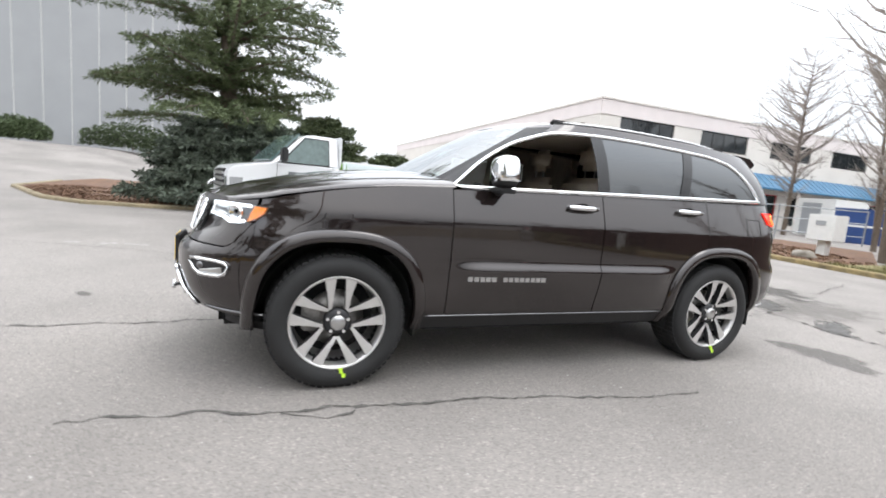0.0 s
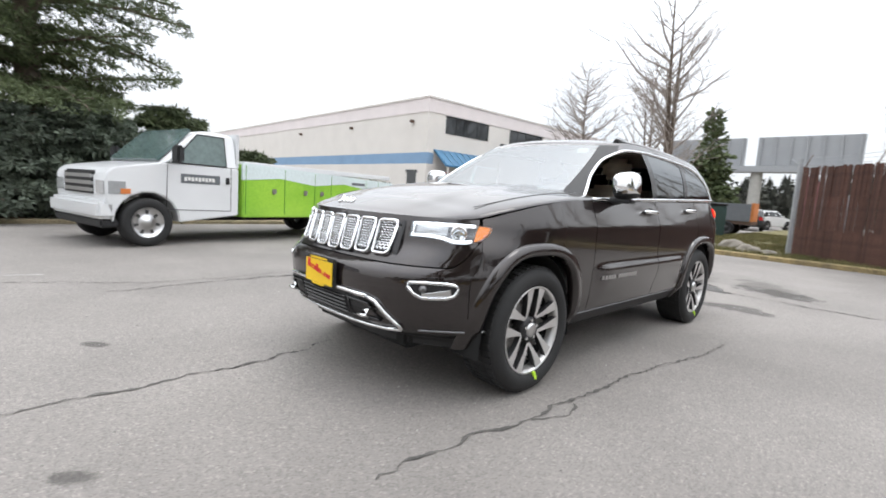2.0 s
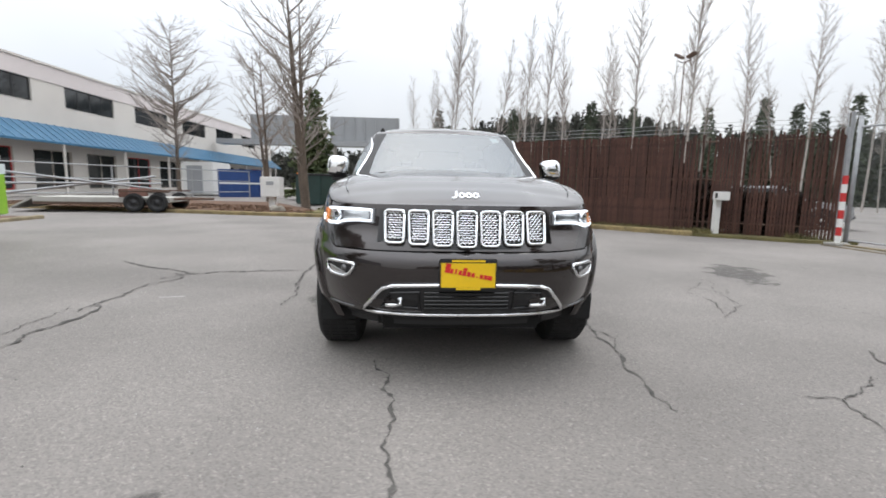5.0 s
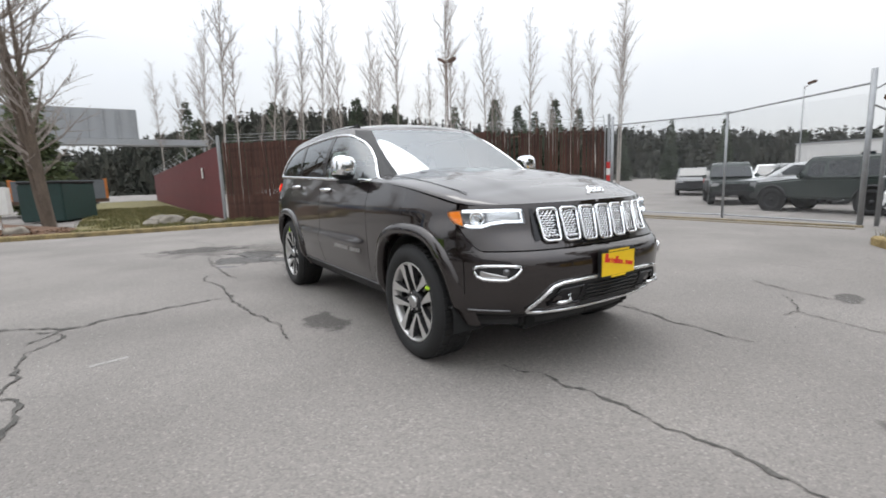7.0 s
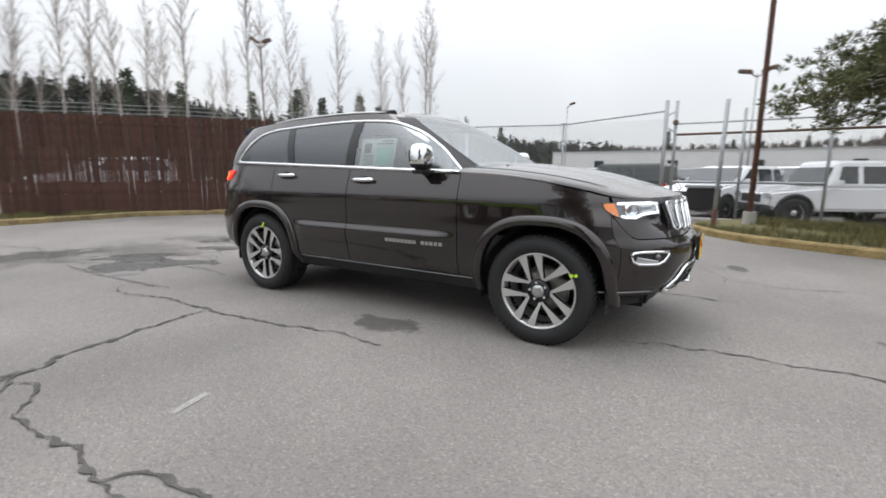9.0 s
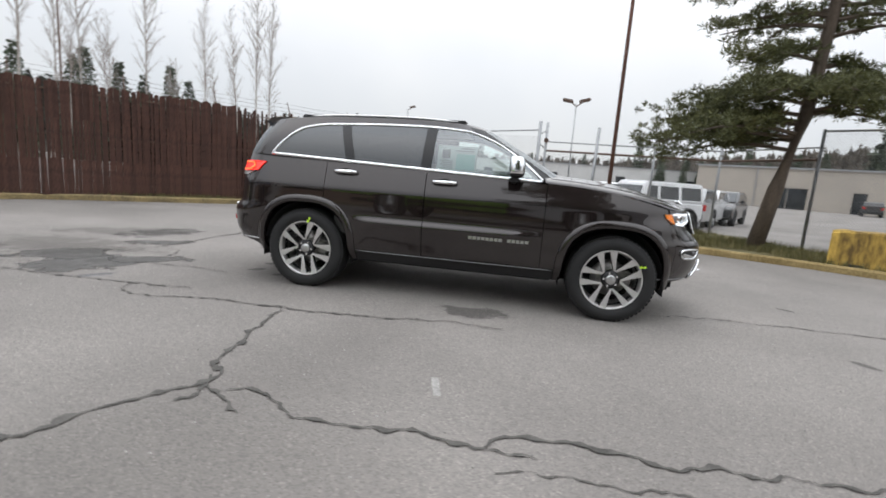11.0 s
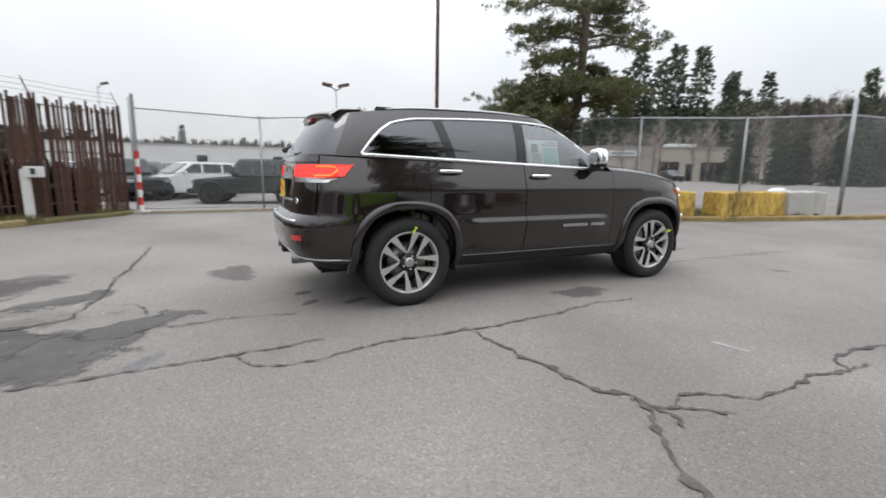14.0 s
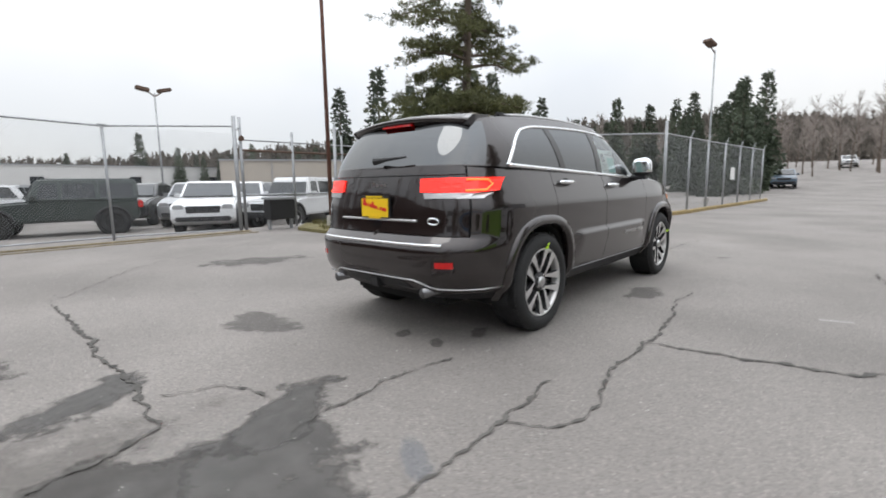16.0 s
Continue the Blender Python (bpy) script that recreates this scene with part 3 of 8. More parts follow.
kerb(KERB_BACK, KERB_MOSS, "worn yellowish kerb along the fence", seed=5)
kerb(KERB_GATE, KERB_YELLOW, "worn yellow painted kerb", seed=6)
kerb([(x + 0.0227 * y, y - 0.0227 * x) for x, y in KERB_SPRUCE], KERB_GREY, "mossy concrete kerb before the bed", h=0.10, seed=7)
spread("lawn", KERB_BACK[:6] + [(-14.5, -4.2), (-30, -5.0), (-52, -6.0), (-52, -0.2), (-13.0, 0.25), (-4.75, 9.75), (-5.0, 8.6)], 0.07, GRASS_SOIL, "patchy yellow-green winter lawn", thick=0.1)
spread("mulch_bed", KERB_BACK[5:] + [(-24, -19.5), (-22, -8), (-14.5, -4.2)], 0.06, MULCH, "brown mulch bed with litter", thick=0.1)
spread("gate_island", KERB_GATE[:11] + [(12.6, 2.2), (11.0, 4.0), (8.5, 5.5), (7.26, 6.63), (6.5, 9.2), (2.9, 9.5), (2.0, 8.4)], 0.08, GRASS_SOIL, "dry grass and soil island behind the yellow kerb", thick=0.1)
spread("spruce_bed", KERB_SPRUCE + [(10.0, -24), (-9, -24)], 0.06, MULCH, "brown needle-covered mulch bed", thick=0.1)


def inside(x, y, poly):
    c = False
    for (x0, y0), (x1, y1) in zip(poly, poly[1:] + poly[:1]):
        if (y0 > y) != (y1 > y) and x < (x1 - x0) * (y - y0) / (y1 - y0) + x0:
            c = not c
    return c


def tufts(name, poly, count, material, label, hmin, hmax, w, lift, seed, lean=0.4):
    rnd = random.Random(seed)
    x0, x1, y0, y1 = min(p[0] for p in poly), max(p[0] for p in poly), min(p[1] for p in poly), max(p[1] for p in poly)
    v, f, n = [], [], 0
    while n < count:
        x, y = rnd.uniform(x0, x1), rnd.uniform(y0, y1)
        if not inside(x, y, poly) or noise.noise((x * 0.9, y * 0.9, seed)) < -0.25:
            n += 0.15
            continue
        n += 1
        for _ in range(5):
            a, h = rnd.uniform(0, 6.28), rnd.uniform(hmin, hmax)
            bx, by, dx, dy = x + rnd.uniform(-0.05, 0.05), y + rnd.uniform(-0.05, 0.05), math.cos(a), math.sin(a)
            k = len(v)
            z = ground_z(bx, by) + lift
            v += [(bx - dy * w, by + dx * w, z), (bx + dy * w, by - dx * w, z), (bx + dx * h * lean, by + dy * h * lean, z + h)]
            f.append((k, k + 1, k + 2))
    return put(name, mesh(v, f), material, None, label, name.replace("_", " "), "", "stuff")


tufts("grass_blades", KERB_BACK[:5] + [(-13.0, 0.25), (-4.9, 9.5)], 5200, GRASS, "short yellow-green grass blades along the fence", 0.05, 0.17, 0.007, 0.07, 11)
tufts("grass_blades", KERB_BACK[3:6] + [(-14.5, -4.2), (-30, -4.6), (-30, -1.0), (-13.0, 0.0)], 5200, GRASS, "short yellow-green lawn blades", 0.05, 0.14, 0.010, 0.07, 12)
tufts("grass_blades", KERB_GATE[:10] + [(11.0, 3.8), (8.5, 5.3), (7.0, 6.6), (6.2, 9.0), (2.9, 9.3)], 4200, GRASS, "dry grass blades behind the yellow kerb", 0.05, 0.18, 0.007, 0.08, 13)
tufts("mulch_chips", [(x + 0.0227 * y, y - 0.0227 * x) for x, y in KERB_SPRUCE[2:7] + [(9.0, -18), (0.5, -16)]], 3800, CHIP, "loose bark chips and needles", 0.02, 0.06, 0.022, 0.06, 14, 1.4)
tufts("mulch_chips", KERB_BACK[5:] + [(-20, -19), (-18, -8), (-14.5, -4.2)], 3200, CHIP, "loose bark chips and leaf litter", 0.02, 0.07, 0.03, 0.06, 15, 1.4)


def litter(count, x0, x1, y0, y1, seed):
    """Loose stone chips on the yard."""
    rnd = random.Random(seed)
    v, f = [], []
    for _ in range(count):
        x, y, r = rnd.uniform(x0, x1), rnd.uniform(y0, y1), rnd.choice((0.004, 0.005, 0.006, 0.009))
        k = len(v)
        v += [(x + r * math.cos(a + r * 999), y + r * math.sin(a + r * 999) * 0.8, 0.0005) for a in (0, 1.5, 3.1, 4.6)] + [(x, y, r * 0.8)]
        f += [(k + i, k + (i + 1) % 4, k + 4) for i in range(4)]
    put("stone_chips", mesh(v, f), PALE_CHIP, None, "pale stone chips scattered on the asphalt", "stone chips", "", "stuff")


PALE_CHIP = mat("pale stone chips", (0.27, 0.26, 0.245), 0.9, 0, 0.3, 20, 90, island=0.5)
litter(6000, -6.5, 7.0, -7.0, 5.5, 4)


# ---- the sport utility vehicle ----
def corner_table(n, a, b):
    """A quarter superellipse by arc length: functions of s in 0..1 for the long and the cross share, and its length."""
    ph = np.linspace(0, math.pi / 2, 600)
    cx, cy = np.sin(ph) ** (2 / n), np.cos(ph) ** (2 / n)
    ds = np.hypot(np.diff(cx) * a, np.diff(cy) * b)
    s = np.concatenate([[0], np.cumsum(ds)])
    return s / s[-1], cx, cy, s[-1]


XF0, XR0 = 0.95, -1.35
FT, RT = corner_table(3.4, 1.42, 0.95), corner_table(4.2, 1.07, 0.95)
nose = curve((0.34, 2.17), (0.42, 2.285), (0.52, 2.335), (0.66, 2.350), (0.735, 2.340), (0.775, 2.295), (0.83, 2.270), (0.95, 2.245), (1.05, 2.215), (1.15, 2.17))
tail = curve((0.34, 2.22), (0.42, 2.35), (0.55, 2.42), (0.70, 2.43), (0.76, 2.40), (0.80, 2.36), (1.00, 2.335), (1.22, 2.30), (1.30, 2.28))
flank = curve((0.32, 0.84), (0.38, 0.885), (0.44, 0.922), (0.56, 0.940), (0.70, 0.948), (0.80, 0.952), (0.92, 0.952), (0.985, 0.9525), (1.01, 0.9495), (1.04, 0.9410), (1.10, 0.9220), (1.16, 0.9020), (1.24, 0.874), (1.32, 0.846))
belt = lambda x: 1.213 - 0.034 * min(0.9, max(-2.3, x))
fender_top = curve((0.80, 1.195), (1.10, 1.178), (1.45, 1.140), (1.75, 1.085), (1.92, 1.045), (2.05, 1.032), (2.30, 1.040))


def half_width(x, z):
    w = flank(z)
    win = smooth01(-1.02, -0.80, x) * (1 - smooth01(0.58, 0.84, x))
    rise = smooth01(0.46, 0.705, z) * (1 - smooth01(0.705, 0.760, z))
    return w + 0.028 * win * rise


def sweep(y, z):
    """How far the upper nose falls back towards the lamps."""
    y = abs(y)
    return 0.06 * smooth01(0.78, 0.90, z) * ((y / 0.55) ** 2 if y < 0.55 else 1 - smooth01(0.55, 0.90, y))


def skin(u, z):
    """A point of the left flank, nose or tail: u runs along the plan from the tail's middle to the nose's middle."""
    if u > XF0:
        s = min(1.0, (u - XF0) / FT[3])
        x = XF0 + (nose(z) - XF0) * np.interp(s, FT[0], FT[1])
        bulge = 0.045 * math.exp(-(((x - 1.84) / 0.20) ** 2)) * (1 - smooth01(0.84, 1.0, z))
        y = half_width(XF0, z) * np.interp(s, FT[0], FT[2]) + bulge
        return x - sweep(y, z), y
    if u < XR0:
        s = min(1.0, (XR0 - u) / RT[3])
        return XR0 - (tail(z) + XR0) * np.interp(s, RT[0], RT[1]), half_width(XR0, z) * np.interp(s, RT[0], RT[2])
    return u, half_width(u, z)


UF, UR = XF0 + FT[3], XR0 - RT[3]


def u_at_x(x, z=0.8):
    if x > XF0:
        return XF0 + FT[3] * np.interp((x - XF0) / (nose(z) - XF0), FT[1], FT[0])
    if x < XR0:
        return XR0 - RT[3] * np.interp((XR0 - x) / (tail(z) + XR0), RT[1], RT[0])
    return x


def u_at_y(y, front=True, z=0.8):
    tb, w = (FT, half_width(XF0, z)) if front else (RT, half_width(XR0, z))
    s = np.interp(1 - y / w, 1 - tb[2], tb[0])
    return XF0 + tb[3] * s if front else XR0 - tb[3] * s


AXLE, HUB = 1.4575, 0.378
ARCH_A, ARCH_B, ARCH_N = 0.452, 0.478, 2.7


def arch_size(x, z):
    return min(((abs((x - s * AXLE) / ARCH_A)) ** ARCH_N + (max(0, z - HUB) / ARCH_B) ** ARCH_N) ** (1 / ARCH_N) for s in (1, -1))


def panel(u0, u1, z0, z1, step=0.03, off=0.0, arch=True, flange=0.014, fine=0.8):
    """A sheet of the skin between u0..u1 and the heights z0(x)..z1(x), with its edges turned in; cut at the wheel arches."""
    nu, nv = max(3, int((u1 - u0) / step) + 2), 0
    us = np.linspace(u0, u1, nu)
    lo = z0 if callable(z0) else (lambda x: z0)
    hi = z1 if callable(z1) else (lambda x: z1)
    mid = skin((u0 + u1) / 2, 0.8)[0]
    nv = max(3, int((hi(mid) - lo(mid)) / (step * fine)) + 2)
    pts, flat = [], []
    for u in us:
        xr = skin(u, 0.8)[0]
        for j in range(nv):
            z = lo(xr) + (hi(xr) - lo(xr)) * j / (nv - 1)
            flat.append([u, z])
    faces = []
    size = [arch_size(skin(u, z)[0], z) if arch else 9 for u, z in flat]
    for f in grid_faces(nu, nv):
        if not arch or max(size[i] for i in f) > 1.0 and sum(size[i] for i in f) / 4 > 0.985:
            faces.append(f)
    for k, (u, z) in enumerate(flat):
        if size[k] < 1.0:
            x = skin(u, z)[0]
            c = AXLE if x > 0 else -AXLE
            g = 1 / max(0.3, size[k])
            flat[k] = [u_at_x(c + (x - c) * g, 0.8), HUB + (z - HUB) * g if z > HUB else z]
    for u, z in flat:
        x, y = skin(u, z)
        x2, y2 = skin(u + 0.01, z)
        t = Vector((x2 - x, y2 - y, 0))
        nrm = Vector((-t.y, t.x, 0)).normalized() if t.length > 1e-6 else Vector((1 if u > 0 else -1, 0, 0))
        if u >= UF - 0.012:
            nrm = Vector((1, 0, 0))
        if u <= UR + 0.001:
            nrm = Vector((-1, 0, 0))
        pts.append((x + nrm.x * off, y + nrm.y * off, z, nrm))
    used = sorted({i for f in faces for i in f})
    back = {i: k for k, i in enumerate(used)}
    v = [Vector(pts[i][:3]) for i in used]
    f = [tuple(back[i] for i in q) for q in faces]
    if flange:
        count = {}
        for q in f:
            for a, b in zip(q, q[1:] + q[:1]):
                count[(a, b)] = 1
        rim = [(a, b) for a, b in count if (b, a) not in count and max(abs(v[a].y), abs(v[b].y)) > 1e-3]
        inner = {}
        for a, b in rim:
            for i in (a, b):
                if i not in inner:
                    n = pts[used[i]][3]
                    inner[i] = len(v)
                    v += [v[i].copy(), v[i] - flange * n]
        f += [(inner[b], inner[a], inner[a] + 1, inner[b] + 1) for a, b in rim]
    return v, [q[::-1] for q in f]


def sided(vf, side):
    v, f = vf
    return mesh([(p[0], p[1] * side, p[2]) for p in v], [q if side > 0 else q[::-1] for q in f], True)


def joined(vf):
    """Both sides of a nose or tail panel as one mesh."""
    v, f = vf
    k = len(v)
    me = mesh([tuple(p) for p in v] + [(p[0], -p[1], p[2]) for p in v], list(f) + [tuple(i + k for i in q)[::-1] for q in f], True)
    bm = bmesh.new()
    bm.from_mesh(me)
    bmesh.ops.remove_doubles(bm, verts=[q for q in bm.verts if abs(q.co.y) < 2e-3], dist=0.004)
    bm.to_mesh(me)
    bm.free()
    return me


def strip(path, half_h, proud, thick=0.012):
    """A raised moulding along path rows (point, outward normal, up direction)."""
    v, f = [], []
    for p, n, up in path:
        p, n, up = Vector(p), Vector(n), Vector(up)
        v += [p - up * half_h - n * thick, p - up * half_h * 0.8 + n * proud, p + up * half_h * 0.8 + n * proud, p + up * half_h - n * thick]
    for i in range(len(path) - 1):
        f += [(i * 4 + j, (i + 1) * 4 + j, (i + 1) * 4 + j + 1, i * 4 + j + 1) for j in range(3)]
    f += [(0, 1, 2, 3), tuple(len(v) - 4 + j for j in (3, 2, 1, 0))]
    return v, f


def skin_normal(u, z):
    x, y = skin(min(u, UF - 0.002), z)
    x2, y2 = skin(min(u, UF - 0.002) - 0.004, z)
    n = Vector((-(y - y2), (x - x2), 0)).normalized()
    return n


def skin_path(us, zs):
    return [((*skin(u, z), z), skin_normal(u, z), (0, 0, 1)) for u, z in zip(us, zs)]


# the glasshouse: ruled between the belt and the edge of the roof
GB = dict(x0=0.50, xf=1.09, r0=-1.55, xr=-2.29, w=0.874)
GT = dict(x0=-0.22, xf=0.24, r0=-1.50, xr=-2.06, w=0.690)
FB, FTOP, RB, RTOP = corner_table(2.7, 0.59, 0.9), corner_table(3.0, 0.46, 0.69), corner_table(3.6, 0.74, 0.9), corner_table(4.5, 0.56, 0.69)
roof_edge = curve((-2.06, 1.600), (-1.70, 1.655), (-1.20, 1.690), (-0.50, 1.702), (-0.10, 1.692), (0.10, 1.670), (0.24, 1.640))


def house(v, t):
    """v: 0..1 tail, 1..2 flank, 2..3 front; t: 0 at the belt, 1 at the roof's edge. Left side."""
    if v <= 1:
        s = 1 - v
        bx, by = GB["r0"] + (GB["xr"] - GB["r0"]) * np.interp(s, RB[0], RB[1]), GB["w"] * np.interp(s, RB[0], RB[2])
        tx, ty = GT["r0"] + (GT["xr"] - GT["r0"]) * np.interp(s, RTOP[0], RTOP[1]), GT["w"] * np.interp(s, RTOP[0], RTOP[2])
    elif v <= 2:
        s = v - 1
        bx, by = GB["r0"] + (GB["x0"] - GB["r0"]) * s, GB["w"]
        tx, ty = GT["r0"] + (GT["x0"] - GT["r0"]) * s, GT["w"]
    else:
        s = v - 2
        bx, by = GB["x0"] + (GB["xf"] - GB["x0"]) * np.interp(s, FB[0], FB[1]), GB["w"] * np.interp(s, FB[0], FB[2])
        tx, ty = GT["x0"] + (GT["xf"] - GT["x0"]) * np.interp(s, FTOP[0], FTOP[1]), GT["w"] * np.interp(s, FTOP[0], FTOP[2])
    zb, zt = belt(bx) - 0.004 + (0.012 if v > 2.4 else 0), roof_edge(tx) + (0.035 * (1 - (ty / 0.69) ** 2))
    swell = 0.035 * math.sin(math.pi * t)
    y = by + (ty - by) * t + swell * by / 0.9 * (1 if by > 0.05 else 0)
    return bx + (tx - bx) * t + (swell * 0.5 * (1 - by / 0.9) * (1 if v > 2 else -1)), y, zb + (zt - zb) * t


def house_at(x, z):
    """The flank's point of the glasshouse at x, z by search, with v and t."""
    v, t = 1.5, 0.5
    for _ in range(14):
        zb, zt = house(v, 0)[2], house(v, 1)[2]
        t = min(1.05, max(-0.05, (z - zb) / (zt - zb)))
        lo, hi = 0.2, 2.9
        for _ in range(22):
            m = (lo + hi) / 2
            if house(m, t)[0] < x:
                lo = m
            else:
                hi = m
        v = (lo + hi) / 2
    return house(v, t)


dlo_top = curve((-1.86, 1.285), (-1.76, 1.405), (-1.66, 1.50), (-1.54, 1.565), (-1.30, 1.605), (-0.40, 1.636), (0.02, 1.618), (0.28, 1.545), (0.55, 1.395), (0.80, 1.195))


def in_dlo(x, z):
    return -1.86 < x < 0.80 and belt(x) + 0.008 < z < dlo_top(x)


def build_suv():
    car = thing("sport_utility_vehicle", "dark brown metallic sport utility vehicle with chrome trim parked on asphalt", "car")
    uD = u_at_x(1.93)
    for side in (1, -1):
        part("front_fender", sided(panel(0.823, uD - 0.004, 0.405, fender_top), side), PAINT, car)
        fd = part("front_door", sided(panel(-0.283, 0.817, 0.414, lambda x: belt(x) - 0.004, fine=0.4), side), PAINT, car)
        rd = part("rear_door", sided(panel(-1.268, -0.291, 0.414, lambda x: belt(x) - 0.004, fine=0.4), side), PAINT, car)
        part("quarter_panel", sided(panel(u_at_y(0.80, False), -1.274, 0.40, lambda x: belt(x) - 0.004), side), PAINT, car)
        part("rocker_panel", sided(panel(-0.99, 1.0, 0.315, 0.405, 0.04), side), BLACK_PLASTIC, car)
        us = np.linspace(-0.94, 0.94, 40)
        part("sill_moulding", sided(strip(skin_path(us, [0.411] * 40), 0.0045, 0.008), side), DULL_CHROME, car)
        # wheel arch flares
        for c in (AXLE, -AXLE):
            path = []
            for k in range(61):
                a = math.radians(-9 + 198 * k / 60)
                ca, sa = math.cos(a), math.sin(a)
                r = 1 / ((abs(ca) / ARCH_A) ** ARCH_N + (abs(max(0, sa)) / ARCH_B) ** ARCH_N) ** (1 / ARCH_N)
                row = []
                for dr, out in ((-0.012, -0.05), (-0.012, 0.020), (0.004, 0.027), (0.050, 0.022), (0.060, 0.0), (0.062, -0.015)):
                    x, z = c + (r + dr) * ca, HUB + (r + dr) * sa
                    if sa < 0:
                        z = HUB + (r + dr) * sa * 0.8
                    y = skin(u_at_x(x, max(z, 0.4)), z)[1]
                    row.append((x, y + out, z))
                path.append(row)
            v = [p for row in path for p in row]
            f = [(i * 6 + j, i * 6 + j + 1, (i + 1) * 6 + j + 1, (i + 1) * 6 + j) for i in range(60) for j in range(5)]
            part("wheel_arch_flare", sided((v, f), side), PAINT, car)
            g = Geo()
            prof = [(c + 0.47 * math.cos(math.radians(a)) * (0.97 if abs(a - 90) > 60 else 1), HUB - 0.06 + 0.53 * math.sin(math.radians(a))) for a in range(-5, 186, 10)]
            k = len(prof)
            g.add([(x, 0.90 * side, z) for x, z in prof] + [(x, 0.52 * side, z) for x, z in prof], [(i, i + 1, k + i + 1, k + i) for i in range(k - 1)] + [tuple(range(k, 2 * k))])
            part("wheel_well", g, LINER, car)
        # handles
        for x, z, door in ((-0.107, 1.132, fd), (-1.07, 1.163, rd)):
            y = half_width(x, z)
            g = Geo().tube([(x + d, side * (y + o), z + 0.004 * d) for d, o in ((-0.115, 0.0), (-0.10, 0.030), (-0.05, 0.040), (0.05, 0.040), (0.10, 0.030), (0.115, 0.0))], [0.012, 0.016, 0.017, 0.017, 0.016, 0.012], 10)
            part("door_handle", g, CHROME, door, "chrome handle", True)
            cup = Geo().ring([(0.001, 0.0), (0.038, 0.001), (0.045, 0.004)], 20)
            cup.v = [(px * 1.5 + x, side * (y + 0.002 + py), pz * 0.7 + z) for px, py, pz in cup.v]
            part("handle_recess", cup, GLOSS_BLACK, door)
        # model name in plain chrome bars
        for i in range(14):
            if i == 5:
                continue
            g = Geo()
            x = 0.685 - i * 0.0395
            y = half_width(x, 0.652) + 0.001
            g.box(x - 0.0155, x + 0.0155, min(side * y, side * (y + 0.004)), max(side * y, side * (y + 0.004)), 0.638, 0.666)
            part("badge_bar", g, SATIN, fd)
        # fuel flap outline on the left
        if side > 0:
            g = Geo()
            pts = [(-1.86, 1.02), (-1.86, 1.14), (-1.70, 1.145), (-1.69, 1.02), (-1.86, 1.02)]
            g.tube([(x, skin(u_at_x(x, z), z)[1] + 0.0005, z) for a, b in zip(pts, pts[1:]) for k in range(6) for x, z in [(a[0] + (b[0] - a[0]) * k / 6, a[1] + (b[1] - a[1]) * k / 6)]], 0.0025, 5)
            part("fuel_flap", g, GLOSS_BLACK, car)
    # bumpers
    bump = part("front_bumper", joined(panel(uD, UF, 0.40, lambda x: 0.772 + 0.153 * (1 - smooth01(1.92, 2.05, x)), arch=True)), PAINT, car)
    part("grille_surround", joined(panel(uD + 0.02, UF, lambda x: 0.780 + 0.153 * (1 - smooth01(1.92, 2.05, x)), fender_top, arch=False)), PAINT, car)
    part("lower_valance", joined(panel(uD + 0.01, UF, 0.30, 0.398, off=-0.035, arch=True)), BLACK_PLASTIC, car)
    rb = part("rear_bumper", joined(panel(UR, u_at_x(-1.95), 0.40, lambda x: 0.80 if x < -2.2 else 0.80, arch=True)), PAINT, car)
    part("rear_valance", joined(panel(UR, u_at_x(-1.95), 0.33, 0.398, off=-0.03, arch=True)), BLACK_PLASTIC, car)
    gate = part("tailgate", joined(panel(UR, u_at_y(0.79, False), 0.806, lambda x: belt(x) + 0.0)), PAINT, car)
    # dark structure behind the gaps
    v, f = panel(UR, UF, 0.36, lambda x: (fender_top(x) if x > 0.8 else belt(x)) - 0.02, off=-0.03, flange=0)
    part("inner_structure", joined((v, f)), LINER, car)
    part("underbody", Geo().box(-2.15, 2.1, -0.52, 0.52, 0.26, 0.42, bev=0.03).box(-0.95, 0.95, -0.84, 0.84, 0.30, 0.40, bev=0.02), LINER, car)
    # bonnet
    hx = np.concatenate([np.linspace(0.80, 2.12, 40), np.linspace(2.14, 2.215, 12)])
    crown = curve((0.80, 0.078), (1.3, 0.080), (1.8, 0.074), (2.02, 0.062), (2.12, 0.049), (2.215, 0.0))
    v, nv = [], 45

    def bonnet_z(x, r):
        return fender_top(x) + crown(x) * 0.62 * (1 - abs(r) ** 2.2) + 0.036 * (1 - smooth01(1.95, 2.2, x)) * max(0, 1 - abs(r) ** 9) ** 0.5

    for x in hx:
        w = skin(u_at_x(x, 1.05), fender_top(x))[1] if x > 0.95 else half_width(x, 1.19)
        if x > 2.17:
            w = max(w, 0.05)
        for j in range(nv):
            k = -1 + 2 * j / (nv - 1)
            r = math.copysign(1 - (1 - abs(k)) ** 1.7, k)
            y = w * r
            z = bonnet_z(x, r)
            z += 0.010 * smooth01(0.50, 0.42, abs(y) - 0.06 * (1.6 - x)) * (1 - smooth01(1.9, 2.2, x))
            v.append((x - sweep(y, 1.05) * smooth01(1.60, 2.05, x), y, z))
    part("bonnet", mesh(v, [q[::-1] for q in grid_faces(len(hx), nv)], True), PAINT, car)
    part("cowl", Geo().box(0.78, 1.16, -0.80, 0.80, 1.16, 1.205, bev=0.01), BLACK_PLASTIC, car)
